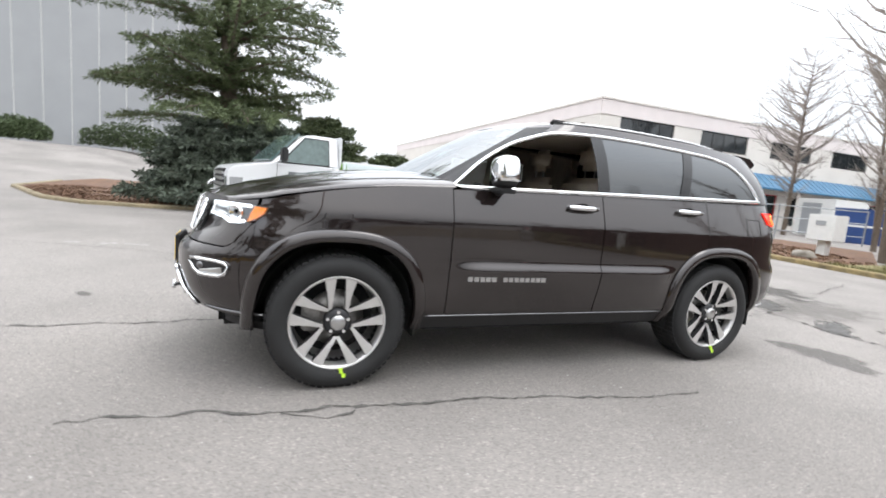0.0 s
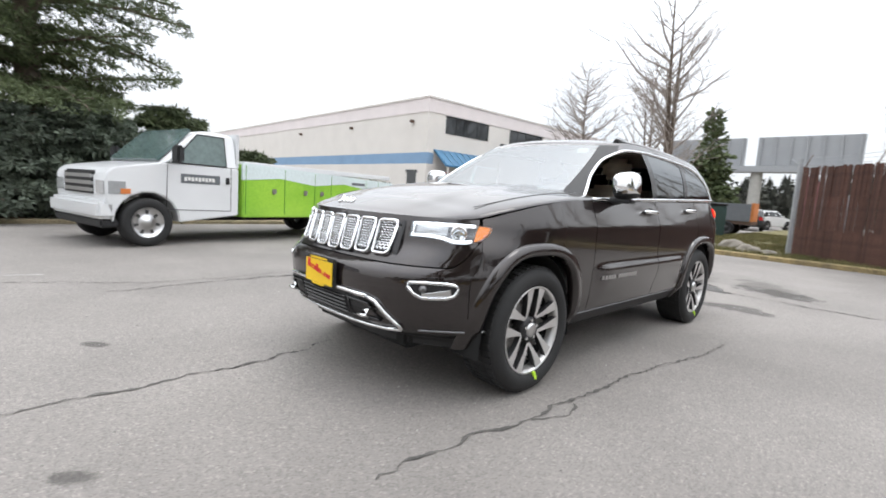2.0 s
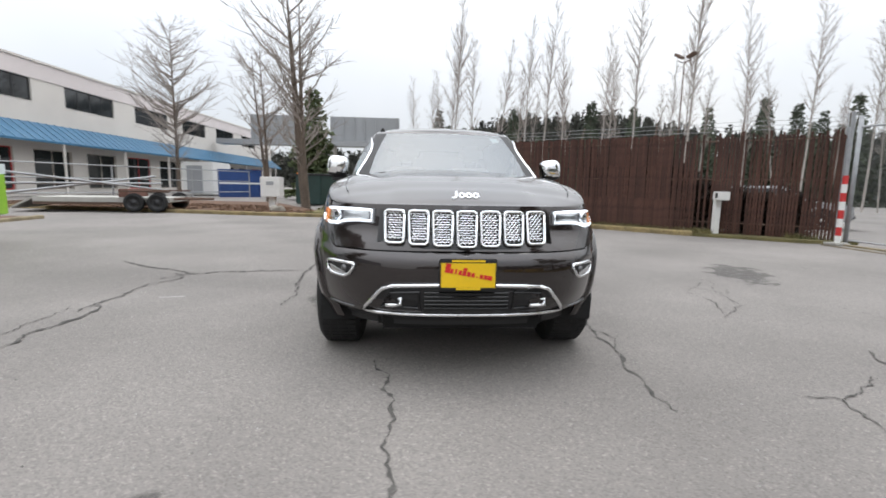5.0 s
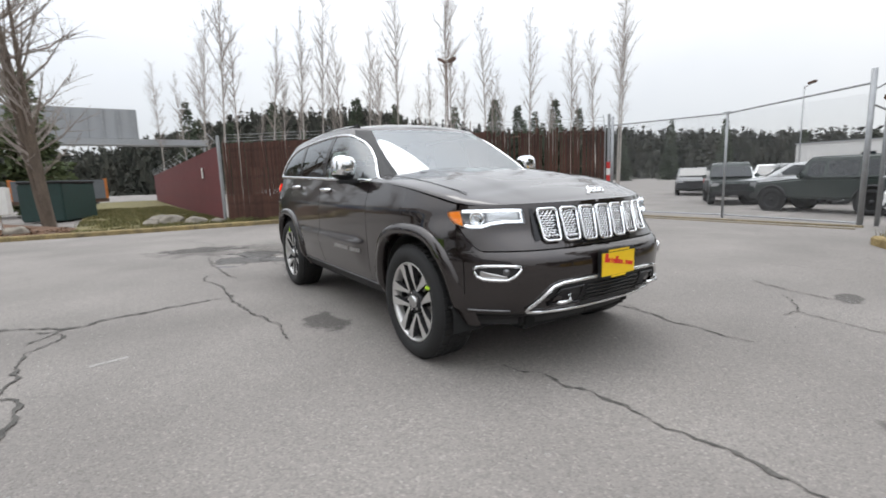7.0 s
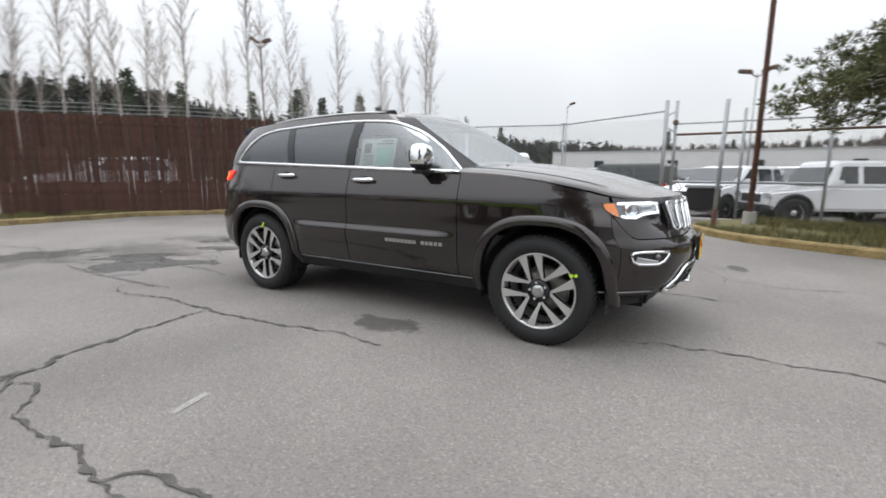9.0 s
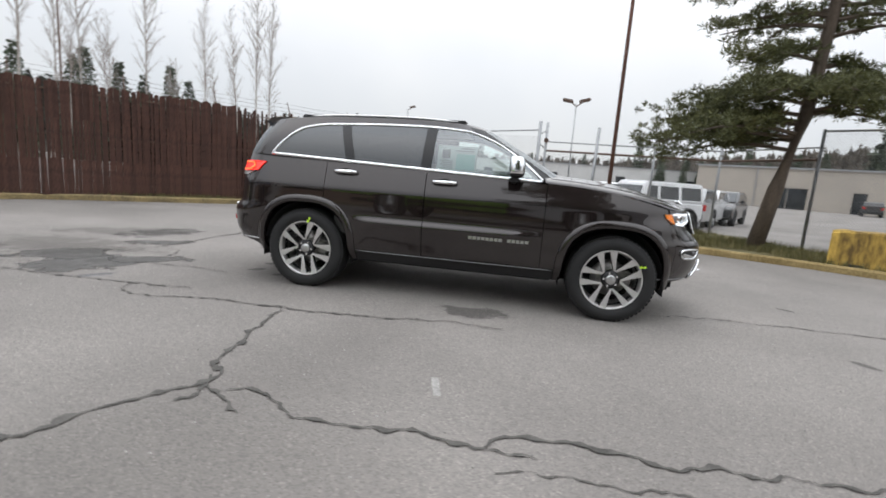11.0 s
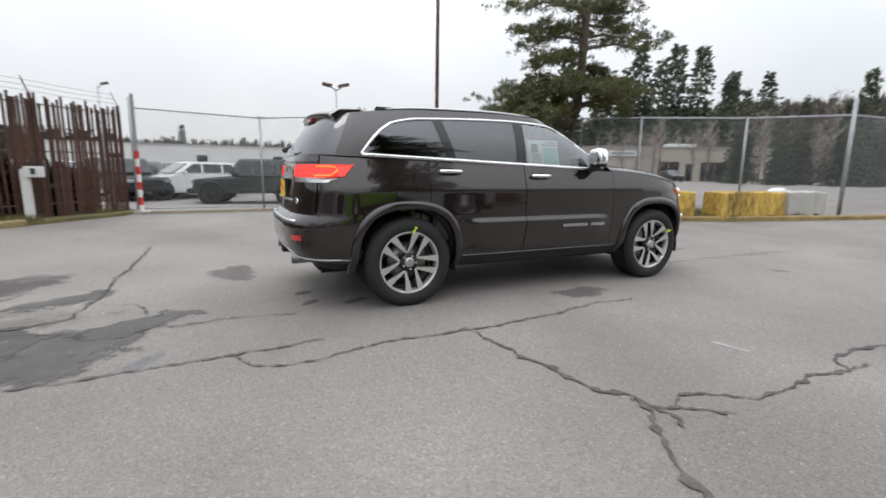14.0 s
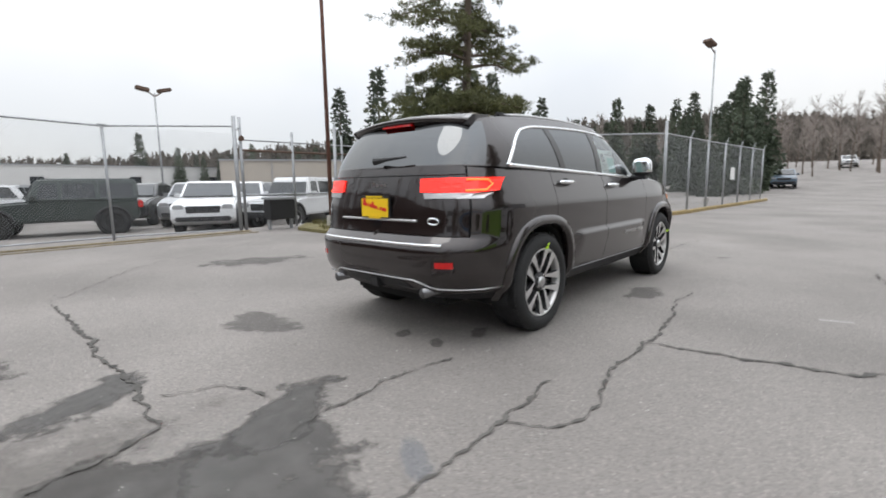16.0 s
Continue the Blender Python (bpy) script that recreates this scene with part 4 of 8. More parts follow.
    for side in (1, -1):
        u = np.linspace(0.85, u_at_x(1.86, 1.0), 40)
        part("bonnet_seam", sided(strip([((x, y * 0.87, bonnet_z(x, 0.87) + 0.002), (0, 0, 1), (0, 1, 0)) for x, y in [(skin(k, 1.05)[0], skin(k, fender_top(skin(k, 1.05)[0]))[1]) for k in u]], 0.0035, 0.0012, 0.002), side), GLOSS_BLACK, car)
    # glasshouse
    vs = np.concatenate([np.linspace(0, 1, 70)[:-1], np.linspace(1, 2, 150)[:-1], np.linspace(2, 3, 80)])
    ts = np.linspace(0, 1, 44)
    pts = [house(v, t) for v in vs for t in ts]
    cells = {"body": [], "windscreen": [], "border": [], "rear_window": [], "front": [], "rear": [], "quarter": []}
    for q in grid_faces(len(vs), len(ts)):
        i = q[0]
        v, t = vs[i // 44] + 0.003, ts[i % 44] + 0.011
        x, y, z = (sum(pts[k][d] for k in q) / 4 for d in range(3))
        if y > 0.5 and v > 1.2 and in_dlo(x, z):
            cells["front" if x > -0.29 else "rear" if x > -1.10 else "quarter"].append(q)
        elif v > 2.42 and 0.03 < t < 0.955:
            cells["windscreen"].append(q)
        elif v > 2.24 and 0.03 < t < 0.955:
            cells["border"].append(q)
        elif v < 0.64 and 0.03 < t < 0.93:
            cells["rear_window"].append(q)
        elif y > 0.5 and in_dlo(x, z):
            cells["front" if x > -0.29 else "rear" if x > -1.10 else "quarter"].append(q)
        else:
            cells["body"].append(q)
    both = [tuple(p) for p in pts] + [(p[0], -p[1], p[2]) for p in pts]
    K = len(pts)

    def pane(name, qs, material, sides=(1, -1), label="", shadow=True):
        vv, ff = [], []
        used = sorted({i for q in qs for i in q})
        at = {i: k for k, i in enumerate(used)}
        for s in sides:
            k = len(vv)
            vv += [(pts[i][0], pts[i][1] * s, pts[i][2]) for i in used]
            ff += [tuple(at[i] + k for i in (q if s > 0 else q[::-1])) for q in qs]
        ob = part(name, mesh(vv, [q[::-1] for q in ff], True), material, car, label)
        ob.visible_shadow = shadow
        return ob

    pane("cabin_shell", cells["body"], PAINT)
    pane("windscreen", cells["windscreen"], WINDSHIELD, label="windscreen reflecting the bright sky", shadow=False)
    for side in (1, -1):
        pane("windscreen_border", cells["border"], BLACK_PLASTIC, (side,))
    pane("rear_window", cells["rear_window"], PRIVACY)
    for side in (1, -1):
        if side < 0:
            pane("front_window", cells["front"], CLEAR, (side,), shadow=False)
        pane("rear_door_window", cells["rear"], PRIVACY, (side,))
        pane("quarter_window", cells["quarter"], PRIVACY, (side,))
        # chrome frame of the side windows
        loop = [(x, dlo_top(x)) for x in np.concatenate([np.linspace(-1.855, -1.5, 24), np.linspace(-1.45, 0.1, 40), np.linspace(0.13, 0.79, 28)])]
        loop = [(-1.845, belt(-1.845) + 0.02)] + loop
        path = []
        for x, z in loop:
            p = house_at(x, z)
            path.append(p)
        g = Geo().tube([(p[0], (p[1] + 0.003) * side, p[2]) for p in path], 0.0125, 8)
        bottom = [house_at(x, belt(x) + 0.012) for x in np.linspace(-1.85, 0.79, 60)]
        g.tube([(p[0], (p[1] + 0.006) * side, p[2]) for p in bottom], 0.0155, 8)
        part("window_chrome", g, CHROME, car, "chrome window surround", True)
        # black pillars between the windows
        for lo, hi in ((-0.245, -0.345), (-1.050, -1.140)):
            rows = []
            for k in range(14):
                t = k / 13
                lean = 0.0 if lo > -1 else 0.05 * (1 - t) - 0.02
                zt = dlo_top((lo + hi) / 2 + lean)
                z = belt(lo) + 0.015 + (zt - belt(lo) - 0.02) * t
                rows += [house_at(x + lean + 0.02 * (t - 0.5) * (1 if lo > -1 else -2.5), z) for x in (lo, (lo + hi) / 2, hi)]
            v = [(x, (y + 0.004) * side, z) for x, y, z in rows]
            f = [(i * 3 + j, i * 3 + j + 1, i * 3 + j + 4, i * 3 + j + 3) for i in range(13) for j in range(2)]
            part("window_pillar", mesh(v, f if side < 0 else [q[::-1] for q in f], True), GLOSS_BLACK, car)
        # door mirror
        m = new("door_mirror")
        m.parent = car
        bm = bmesh.new()
        bmesh.ops.create_uvsphere(bm, u_segments=28, v_segments=18, radius=1)
        for vv in bm.verts:
            x, y, z = vv.co
            sx, sy, sz = (math.copysign(abs(c) ** 0.62, c) for c in (x, y, z))
            vv.co = (0.52 + (0.090 * sx if x > 0 else 0.050 * sx), side * (0.990 + 0.095 * sy - 0.012 * sz), 1.312 + 0.095 * sz + 0.010 * sy)
        for lower in (False, True):
            half = bm.copy()
            bmesh.ops.delete(half, geom=[fc for fc in half.faces if (fc.calc_center_median().z < 1.258) != lower], context="FACES")
            me = bpy.data.meshes.new("mirror_shell" if lower else "mirror_cap")
            half.to_mesh(me)
            half.free()
            me.shade_smooth()
            if lower:
                part("mirror_shell", me, BLACK_PLASTIC, m, "black lower mirror shell")
            else:
                part("mirror_cap", me, CHROME, m, "chrome mirror cap")
        bm.free()
        part("mirror_foot", Geo().tube([(0.52, side * 0.88, 1.195), (0.52, side * 0.93, 1.205), (0.52, side * 1.02, 1.235)], [0.035, 0.032, 0.028], 10).box(0.47, 0.58, min(side * 0.87, side * 1.05), max(side * 0.87, side * 1.05), 1.185, 1.215, bev=0.012), BLACK_PLASTIC, m)
        part("mirror_glass", Geo().box(0.460, 0.463, min(side * 0.925, side * 1.055), max(side * 0.925, side * 1.055), 1.260, 1.365, bev=0.001), CHROME, m)
    # roof with its crown
    v, nv = [], 25
    rv = [k for k in vs]
    for k in rv:
        x, y, z = house(k, 1)
        zc = roof_edge(x) + 0.035
        for j in range(nv):
            r = -1 + 2 * j / (nv - 1)
            v.append((x, y * r, z + 0.055 * (y / 0.69) ** 1.5 * (1 - abs(r) ** 2.4)))
    part("roof", mesh(v, [q[::-1] for q in grid_faces(len(rv), nv)], True), PAINT, car)
    for side in (1, -1):
        g = Geo()
        xs = np.linspace(-1.62, 0.0, 24)
        g.tube([(x, side * 0.615, roof_edge(x) + 0.010 + 0.014 * math.sin(math.pi * min(1, max(0, (x + 1.62) / 1.62))) ** 0.4) for x in xs], 0.012, 8)
        part("roof_rail", g, SATIN, car, "satin roof rail", True)
        for x in (-1.56, -0.08):
            part("rail_foot", Geo().box(x - 0.10, x + 0.10, side * 0.615 - 0.022, side * 0.615 + 0.022, roof_edge(x) - 0.01, roof_edge(x) + 0.034, bev=0.014), BLACK_PLASTIC, car)
    # roof spoiler
    v, f = [], []
    n = 21
    for j in range(n):
        r = -1 + 2 * j / (n - 1)
        y = 0.645 * r
        bow = 0.09 * r * r
        drop = 0.040 * r * r
        v += [(-1.78, y, 1.706 - drop), (-1.97, y, 1.694 - drop), (-2.115 + bow, y, 1.662 - drop), (-2.13 + bow, y, 1.645 - drop), (-2.10 + bow, y, 1.615 - drop), (-2.00 + 0.3 * bow, y, 1.588 - drop), (-1.93, y, 1.60 - drop)]
    f = [(j * 7 + k, j * 7 + k + 1, j * 7 + 8 + k, j * 7 + 7 + k) for j in range(n - 1) for k in range(6)] + [tuple(range(7)), tuple(range((n - 1) * 7, n * 7))[::-1]]
    me = mesh(v, [q[::-1] for q in f], True)
    for poly in me.polygons:
        poly.use_smooth = len(poly.vertices) == 4
    part("roof_spoiler", me, PAINT, car)
    part("brake_light", Geo().box(-2.122, -2.08, -0.16, 0.16, 1.598, 1.614, bev=0.004), RED_LENS, car)
    # wipers
    part("rear_wiper", Geo().tube([(-2.33, 0.02, 1.335), (-2.335, -0.12, 1.345), (-2.315, -0.30, 1.355)], [0.028, 0.014, 0.007], 8), BLACK_PLASTIC, car)
    for y0, y1 in ((0.62, 0.05), (0.0, -0.58)):
        part("wiper", Geo().tube([(1.10 - 0.10 * abs(y0), y0, 1.232), (1.11 - 0.1 * abs(y1), y1, 1.245)], 0.009, 6), BLACK_PLASTIC, car)
    build_front(car, bump)
    build_rear(car, rb, gate)
    tail_badge(gate)
    build_cabin(car)
    for sx in (1, -1):
        for side in (1, -1):
            build_wheel(car, sx * AXLE, side, -97 if side > 0 else (30 if sx > 0 else 82))
    return car


def on_nose(y, z, off=0.0):
    """A point of the nose at the cross position y, with its outward normal."""
    u = u_at_y(min(abs(y), 0.93), True, z)
    n = skin_normal(u, z)
    x, yy = skin(u, z)
    s = 1 if y >= 0 else -1
    return Vector((x + n.x * off, (yy + n.y * off) * s, z)), Vector((n.x, n.y * s, 0))


def rounded(w, h, r, k=5):
    """A rounded rectangle about the origin as (a, b) pairs."""
    out = []
    for cx, cy, a0 in ((w / 2 - r, h / 2 - r, 0), (-w / 2 + r, h / 2 - r, 90), (-w / 2 + r, -h / 2 + r, 180), (w / 2 - r, -h / 2 + r, 270)):
        out += [(cx + r * math.cos(math.radians(a0 + 90 * i / k)), cy + r * math.sin(math.radians(a0 + 90 * i / k))) for i in range(k + 1)]
    return out


def nose_patch(outline, off, back=0.02):
    """A sheet over the nose (y, z outline, one convex patch) with turned-in edges."""
    g = Geo()
    cy, cz = sum(p[0] for p in outline) / len(outline), sum(p[1] for p in outline) / len(outline)
    k, rings = len(outline), (1.0, 0.66, 0.33)
    v = [on_nose(cy + (y - cy) * s, cz + (z - cz) * s, off)[0] for s in rings for y, z in outline] + [on_nose(cy, cz, off)[0]]
    v += [on_nose(y, z, off - back)[0] for y, z in outline]
    f = []
    for r in range(2):
        f += [(r * k + i, r * k + (i + 1) % k, (r + 1) * k + (i + 1) % k, (r + 1) * k + i) for i in range(k)]
    f += [(2 * k + i, 2 * k + (i + 1) % k, 3 * k) for i in range(k)]
    f += [(i, 3 * k + 1 + i, 3 * k + 1 + (i + 1) % k, (i + 1) % k) for i in range(k)]
    return g.add(v, f)


def nose_tube(outline, r, off, closed=True, sides=8):
    pts = [on_nose(y, z, off)[0] for y, z in outline]
    if closed:
        pts.append(pts[0] + (pts[1] - pts[0]) * 0.02)
    return Geo().tube(pts, r, sides)


def round_off(loop):
    """Cuts the corners of a closed outline."""
    out = []
    for a, b in zip(loop, loop[1:] + loop[:1]):
        out += [(a[0] * 0.75 + b[0] * 0.25, a[1] * 0.75 + b[1] * 0.25), (a[0] * 0.25 + b[0] * 0.75, a[1] * 0.25 + b[1] * 0.75)]
    return out


def wing_point(u, z, off, side):
    """A point of the nose by its run along the plan."""
    x, y = skin(u, z)
    n = skin_normal(u, z)
    return Vector((x + n.x * off, (y + n.y * off) * side, z)), Vector((n.x, n.y * side, 0))


def wing_patch(outline, off, side, back=0.02):
    """A sheet over the nose from a (run, height) outline, edges turned in."""
    cu, cz = sum(p[0] for p in outline) / len(outline), sum(p[1] for p in outline) / len(outline)
    k, rings = len(outline), (1.0, 0.66, 0.33)
    v = [wing_point(cu + (u - cu) * s, cz + (z - cz) * s, off, side)[0] for s in rings for u, z in outline] + [wing_point(cu, cz, off, side)[0]]
    v += [wing_point(u, z, off - back, side)[0] for u, z in outline]
    f = []
    for r in range(2):
        f += [(r * k + i, r * k + (i + 1) % k, (r + 1) * k + (i + 1) % k, (r + 1) * k + i) for i in range(k)]
    f += [(2 * k + i, 2 * k + (i + 1) % k, 3 * k) for i in range(k)]
    f += [(i, 3 * k + 1 + i, 3 * k + 1 + (i + 1) % k, (i + 1) % k) for i in range(k)]
    return Geo().add(v, f)


def build_front(car, bump):
    # grille: black bed, seven chrome frames with honeycomb
    z0, z1 = 0.862, 1.005
    bed = [(0.515, 0.822), (0.50, 1.008), (0.25, 1.014), (0.0, 1.016), (-0.25, 1.014), (-0.50, 1.008), (-0.515, 0.822), (-0.25, 0.795), (0.0, 0.790), (0.25, 0.795)]
    grille = part("grille", nose_patch(bed, 0.003), GLOSS_BLACK, car, "gloss black grille with seven chrome slots")
    for i in range(-3, 4):
        cy, cz = i * 0.1365, 0.905 + 0.003 * abs(i)
        w, h = 0.106, 0.200 - 0.006 * abs(i)
        out = [(cy + a * (1 + 0.10 * (b / h)), cz + b) for a, b in rounded(w, h, 0.020, 4)]
        slot = part("slot_frame", nose_tube(out, 0.0085, 0.018), CHROME, grille, "chrome slot frame", True)
        g = Geo()
        s = 0.0125
        for row in range(-7, 8):
            for col in range(-3, 4):
                hy, hz = col * s * 1.9 + (s * 0.95 if row % 2 else 0), row * s * 1.12
                if abs(hy) > w / 2 - 0.016 or abs(hz) > h / 2 - 0.012:
                    continue
                ring = []
                for k in range(6):
                    a = math.radians(60 * k + 30)
                    ring.append((cy + hy + s * 0.98 * math.cos(a), cz + hz + s * 0.74 * math.sin(a)))
                pts = [on_nose(y, z, 0.016)[0] for y, z in ring[:4]]
                g.tube(pts, 0.0031, 4, False)
        if g.v:
            part("honeycomb", g, CHROME, slot)
    # maker's mark on the bonnet's edge: plain chrome shapes
    badge = pose(2.212, 0, 1.082, 0, -38)
    g = Geo()
    g.tube([badge @ Vector((0, -0.085, 0.0)), badge @ Vector((0, -0.070, -0.006)), badge @ Vector((0, -0.060, 0.004)), badge @ Vector((0, -0.058, 0.044))], 0.0085, 6)
    for y in (-0.026, 0.014, 0.056):
        g.tube([badge @ Vector((0, y + 0.015 * math.cos(a), 0.016 + 0.015 * math.sin(a))) for a in np.linspace(0, 2 * math.pi, 13)], 0.008, 6)
    part("bonnet_badge", g, CHROME, car, "bright chrome badge shapes", True)
    for s in (1, -1):
        # headlight, laid out along the wing from its inner end (0) to its tip (1)
        u0, u1 = u_at_y(0.535, True, 0.97), u_at_x(1.850, 0.97)
        along_lamp = lambda rows: [(u0 + (u1 - u0) * a, z) for a, z in rows]
        out = along_lamp([(0, 0.925), (0, 1.008), (0.25, 1.012), (0.5, 1.014), (0.8, 1.012), (1.0, 1.004), (0.98, 0.968), (0.88, 0.930), (0.72, 0.910), (0.56, 0.905), (0.42, 0.925), (0.2, 0.93)])
        lamp = part("headlight", wing_patch(out, 0.003, s), DULL_CHROME, car, "headlight with bright light strip and amber corner")
        bar = along_lamp([(0.79, 1.003), (0.60, 1.004), (0.45, 1.004), (0.2, 1.003), (0.03, 1.000), (0.03, 0.938), (0.24, 0.940), (0.42, 0.934), (0.55, 0.917), (0.68, 0.918), (0.755, 0.925)])
        part("light_strip", Geo().tube([wing_point(u, z, 0.012, s)[0] for u, z in bar], 0.009, 8), WHITE_LIT, lamp, "white light strip", True)
        p, n = wing_point(u0 + (u1 - u0) * 0.60, 0.962, 0.004, s)
        ring = Geo().ring([(0.001, 0.012), (0.026, 0.010), (0.034, 0.018), (0.042, 0.016), (0.044, 0.0)], 24)
        rot = n.to_track_quat("Y", "Z").to_matrix().to_4x4()
        ring.v = [tuple(Matrix.Translation(p) @ rot @ Vector(q)) for q in ring.v]
        part("projector", ring, CHROME, lamp, "projector lens", True)
        part("reflector", wing_patch(along_lamp([(0.07, 0.952), (0.07, 0.992), (0.46, 0.994), (0.46, 0.946)]), 0.009, s), SATIN, lamp)
        part("amber_corner", wing_patch(along_lamp([(0.79, 0.922), (0.81, 0.965), (0.84, 1.004), (0.985, 1.000), (0.965, 0.968), (0.885, 0.940)]), 0.012, s, 0.012), AMBER, lamp, "amber corner lens")
        cover = part("lens_cover", wing_patch(out, 0.020, s, 0.016), LENS, lamp)
        cover.visible_shadow = False
        # fog lamp in its chrome frame
        out = [(0.625 * s, 0.696), (0.71 * s, 0.699), (0.795 * s, 0.698), (0.812 * s, 0.676), (0.795 * s, 0.622), (0.74 * s, 0.616), (0.685 * s, 0.618)]
        fog = part("fog_lamp", nose_patch(out, 0.004), BLACK_PLASTIC, bump)
        part("fog_chrome", nose_tube(round_off(out), 0.0095, 0.008), CHROME, fog, "chrome frame", True)
        part("fog_wedge", nose_patch([(0.70 * s, 0.640), (0.79 * s, 0.668), (0.792 * s, 0.630), (0.70 * s, 0.626)], 0.009, 0.01), SATIN, fog, "satin wedge")
        p, n = on_nose(0.705 * s, 0.664, 0.006)
        ring = Geo().ring([(0.001, 0.012), (0.016, 0.010), (0.021, 0.0)], 20)
        rot = n.to_track_quat("Y", "Z").to_matrix().to_4x4()
        ring.v = [tuple(Matrix.Translation(p) @ rot @ Vector(q)) for q in ring.v]
        part("fog_lens", ring, DULL_CHROME, fog, "", True)
        # tow hook
        p, n = on_nose(0.41 * s, 0.49, 0.010)
        part("tow_hook", Geo().tube([p + Vector((0, -0.045, -0.012)), p + Vector((0.03, -0.04, -0.012)), p + Vector((0.036, 0.0, -0.010)), p + Vector((0.03, 0.04, -0.010)), p + Vector((0.03, 0.03, 0.03))], 0.012, 8), CHROME, bump, "chrome tow hook", True)
        us = np.linspace(u_at_x(1.86, 0.45), u_at_y(0.66, True, 0.45), 16)
        part("bumper_moulding", sided(strip(skin_path(us, [0.425] * 16), 0.006, 0.008), s), DULL_CHROME, bump)
    # lower opening with its chrome frame
    out = [(0.46, 0.585), (0.30, 0.592), (0.0, 0.600), (-0.30, 0.592), (-0.46, 0.585), (-0.52, 0.520), (-0.59, 0.430), (-0.575, 0.412), (-0.30, 0.404), (0.0, 0.402), (0.30, 0.404), (0.575, 0.412), (0.59, 0.430), (0.52, 0.520)]
    part("lower_grille", nose_patch(out, 0.006), BLACK_PLASTIC, bump, "black lower grille")
    part("lower_chrome", nose_tube(round_off(out), 0.0115, 0.012), CHROME, bump, "chrome lower frame", True)
    for k in range(5):
        part("lower_slat", nose_tube([(y, 0.455 + 0.024 * k) for y in np.linspace(-0.24, 0.24, 9)], 0.005, 0.012, False, 5), GLOSS_BLACK, bump)
    for s in (1, -1):
        part("hook_bezel", nose_tube([(s * 0.27, 0.45), (s * 0.27, 0.555), (s * 0.43, 0.545), (s * 0.485, 0.46)], 0.010, 0.010), GLOSS_BLACK, bump)
    dealer_plate(car, 2.370, 0.672, 1)


def dealer_plate(car, x, z, way):
    """A yellow advertising plate; its print is plain bars."""
    m = pose(x, 0, z)
    hold = part("plate_frame", Geo().box(-0.012, 0.012, -0.162, 0.162, -0.098, 0.078, m, bev=0.006), BLACK_PLASTIC, car)
    a, b = (0.012, 0.016) if way > 0 else (-0.016, -0.012)
    part("plate", Geo().box(a, b, -0.152, 0.152, -0.082, 0.056, m), PLATE_YELLOW, hold, "yellow advertising plate")
    a, b = (0.016, 0.0185) if way > 0 else (-0.0185, -0.016)
    g = Geo()
    for i, (w, h) in enumerate(((0.034, 0.052), (0.020, 0.026), (0.012, 0.030), (0.022, 0.026), (0.026, 0.044), (0.022, 0.026), (0.022, 0.024), (0.008, 0.010), (0.020, 0.024), (0.022, 0.024), (0.030, 0.024))):
        y = -way * (0.118 - i * 0.0242)
        g.box(a, b, y - w * 0.42, y + w * 0.42, -0.018, -0.018 + h, m @ pose(0, 0, 0, -10 * way))
    part("plate_print", g, PLATE_RED, hold)
    for zz, n in ((0.062, 11), (-0.095, 8)):
        g = Geo()
        for i in range(n):
            y = (i - (n - 1) / 2) * 0.017
            g.box(a, b, y - 0.0086, y + 0.0086, zz, zz + 0.012, m)
        part("frame_print", g, PLATE_YELLOW, hold)


def on_tail(y, z, off=0.0):
    u = u_at_y(min(abs(y), 0.925), False, z)
    x, yy = skin(u, z)
    x2, y2 = skin(max(u - 0.004, UR), z)
    n = Vector((y2 - yy, -(x2 - x), 0))
    n = -n.normalized() if n.length > 1e-7 else Vector((-1, 0, 0))
    if n.x > 0:
        n = -n
    s = 1 if y >= 0 else -1
    return Vector((x + n.x * off, (yy + abs(n.y) * off) * s, z)), Vector((n.x, abs(n.y) * s, 0))


def tail_patch(outline, off, back=0.02):
    g = Geo()
    cy, cz = sum(p[0] for p in outline) / len(outline), sum(p[1] for p in outline) / len(outline)
    k, rings = len(outline), (1.0, 0.66, 0.33)
    v = [on_tail(cy + (y - cy) * s, cz + (z - cz) * s, off)[0] for s in rings for y, z in outline] + [on_tail(cy, cz, off)[0]]
    v += [on_tail(y, z, off - back)[0] for y, z in outline]
    f = []
    for r in range(2):
        f += [(r * k + i, r * k + (i + 1) % k, (r + 1) * k + (i + 1) % k, (r + 1) * k + i) for i in range(k)]
    f += [(2 * k + i, 2 * k + (i + 1) % k, 3 * k) for i in range(k)]
    f += [(i, 3 * k + 1 + i, 3 * k + 1 + (i + 1) % k, (i + 1) % k) for i in range(k)]
    return g.add(v, f)


def line(a, b, n=8):
    return [(a[0] + (b[0] - a[0]) * i / n, a[1] + (b[1] - a[1]) * i / n) for i in range(n)]


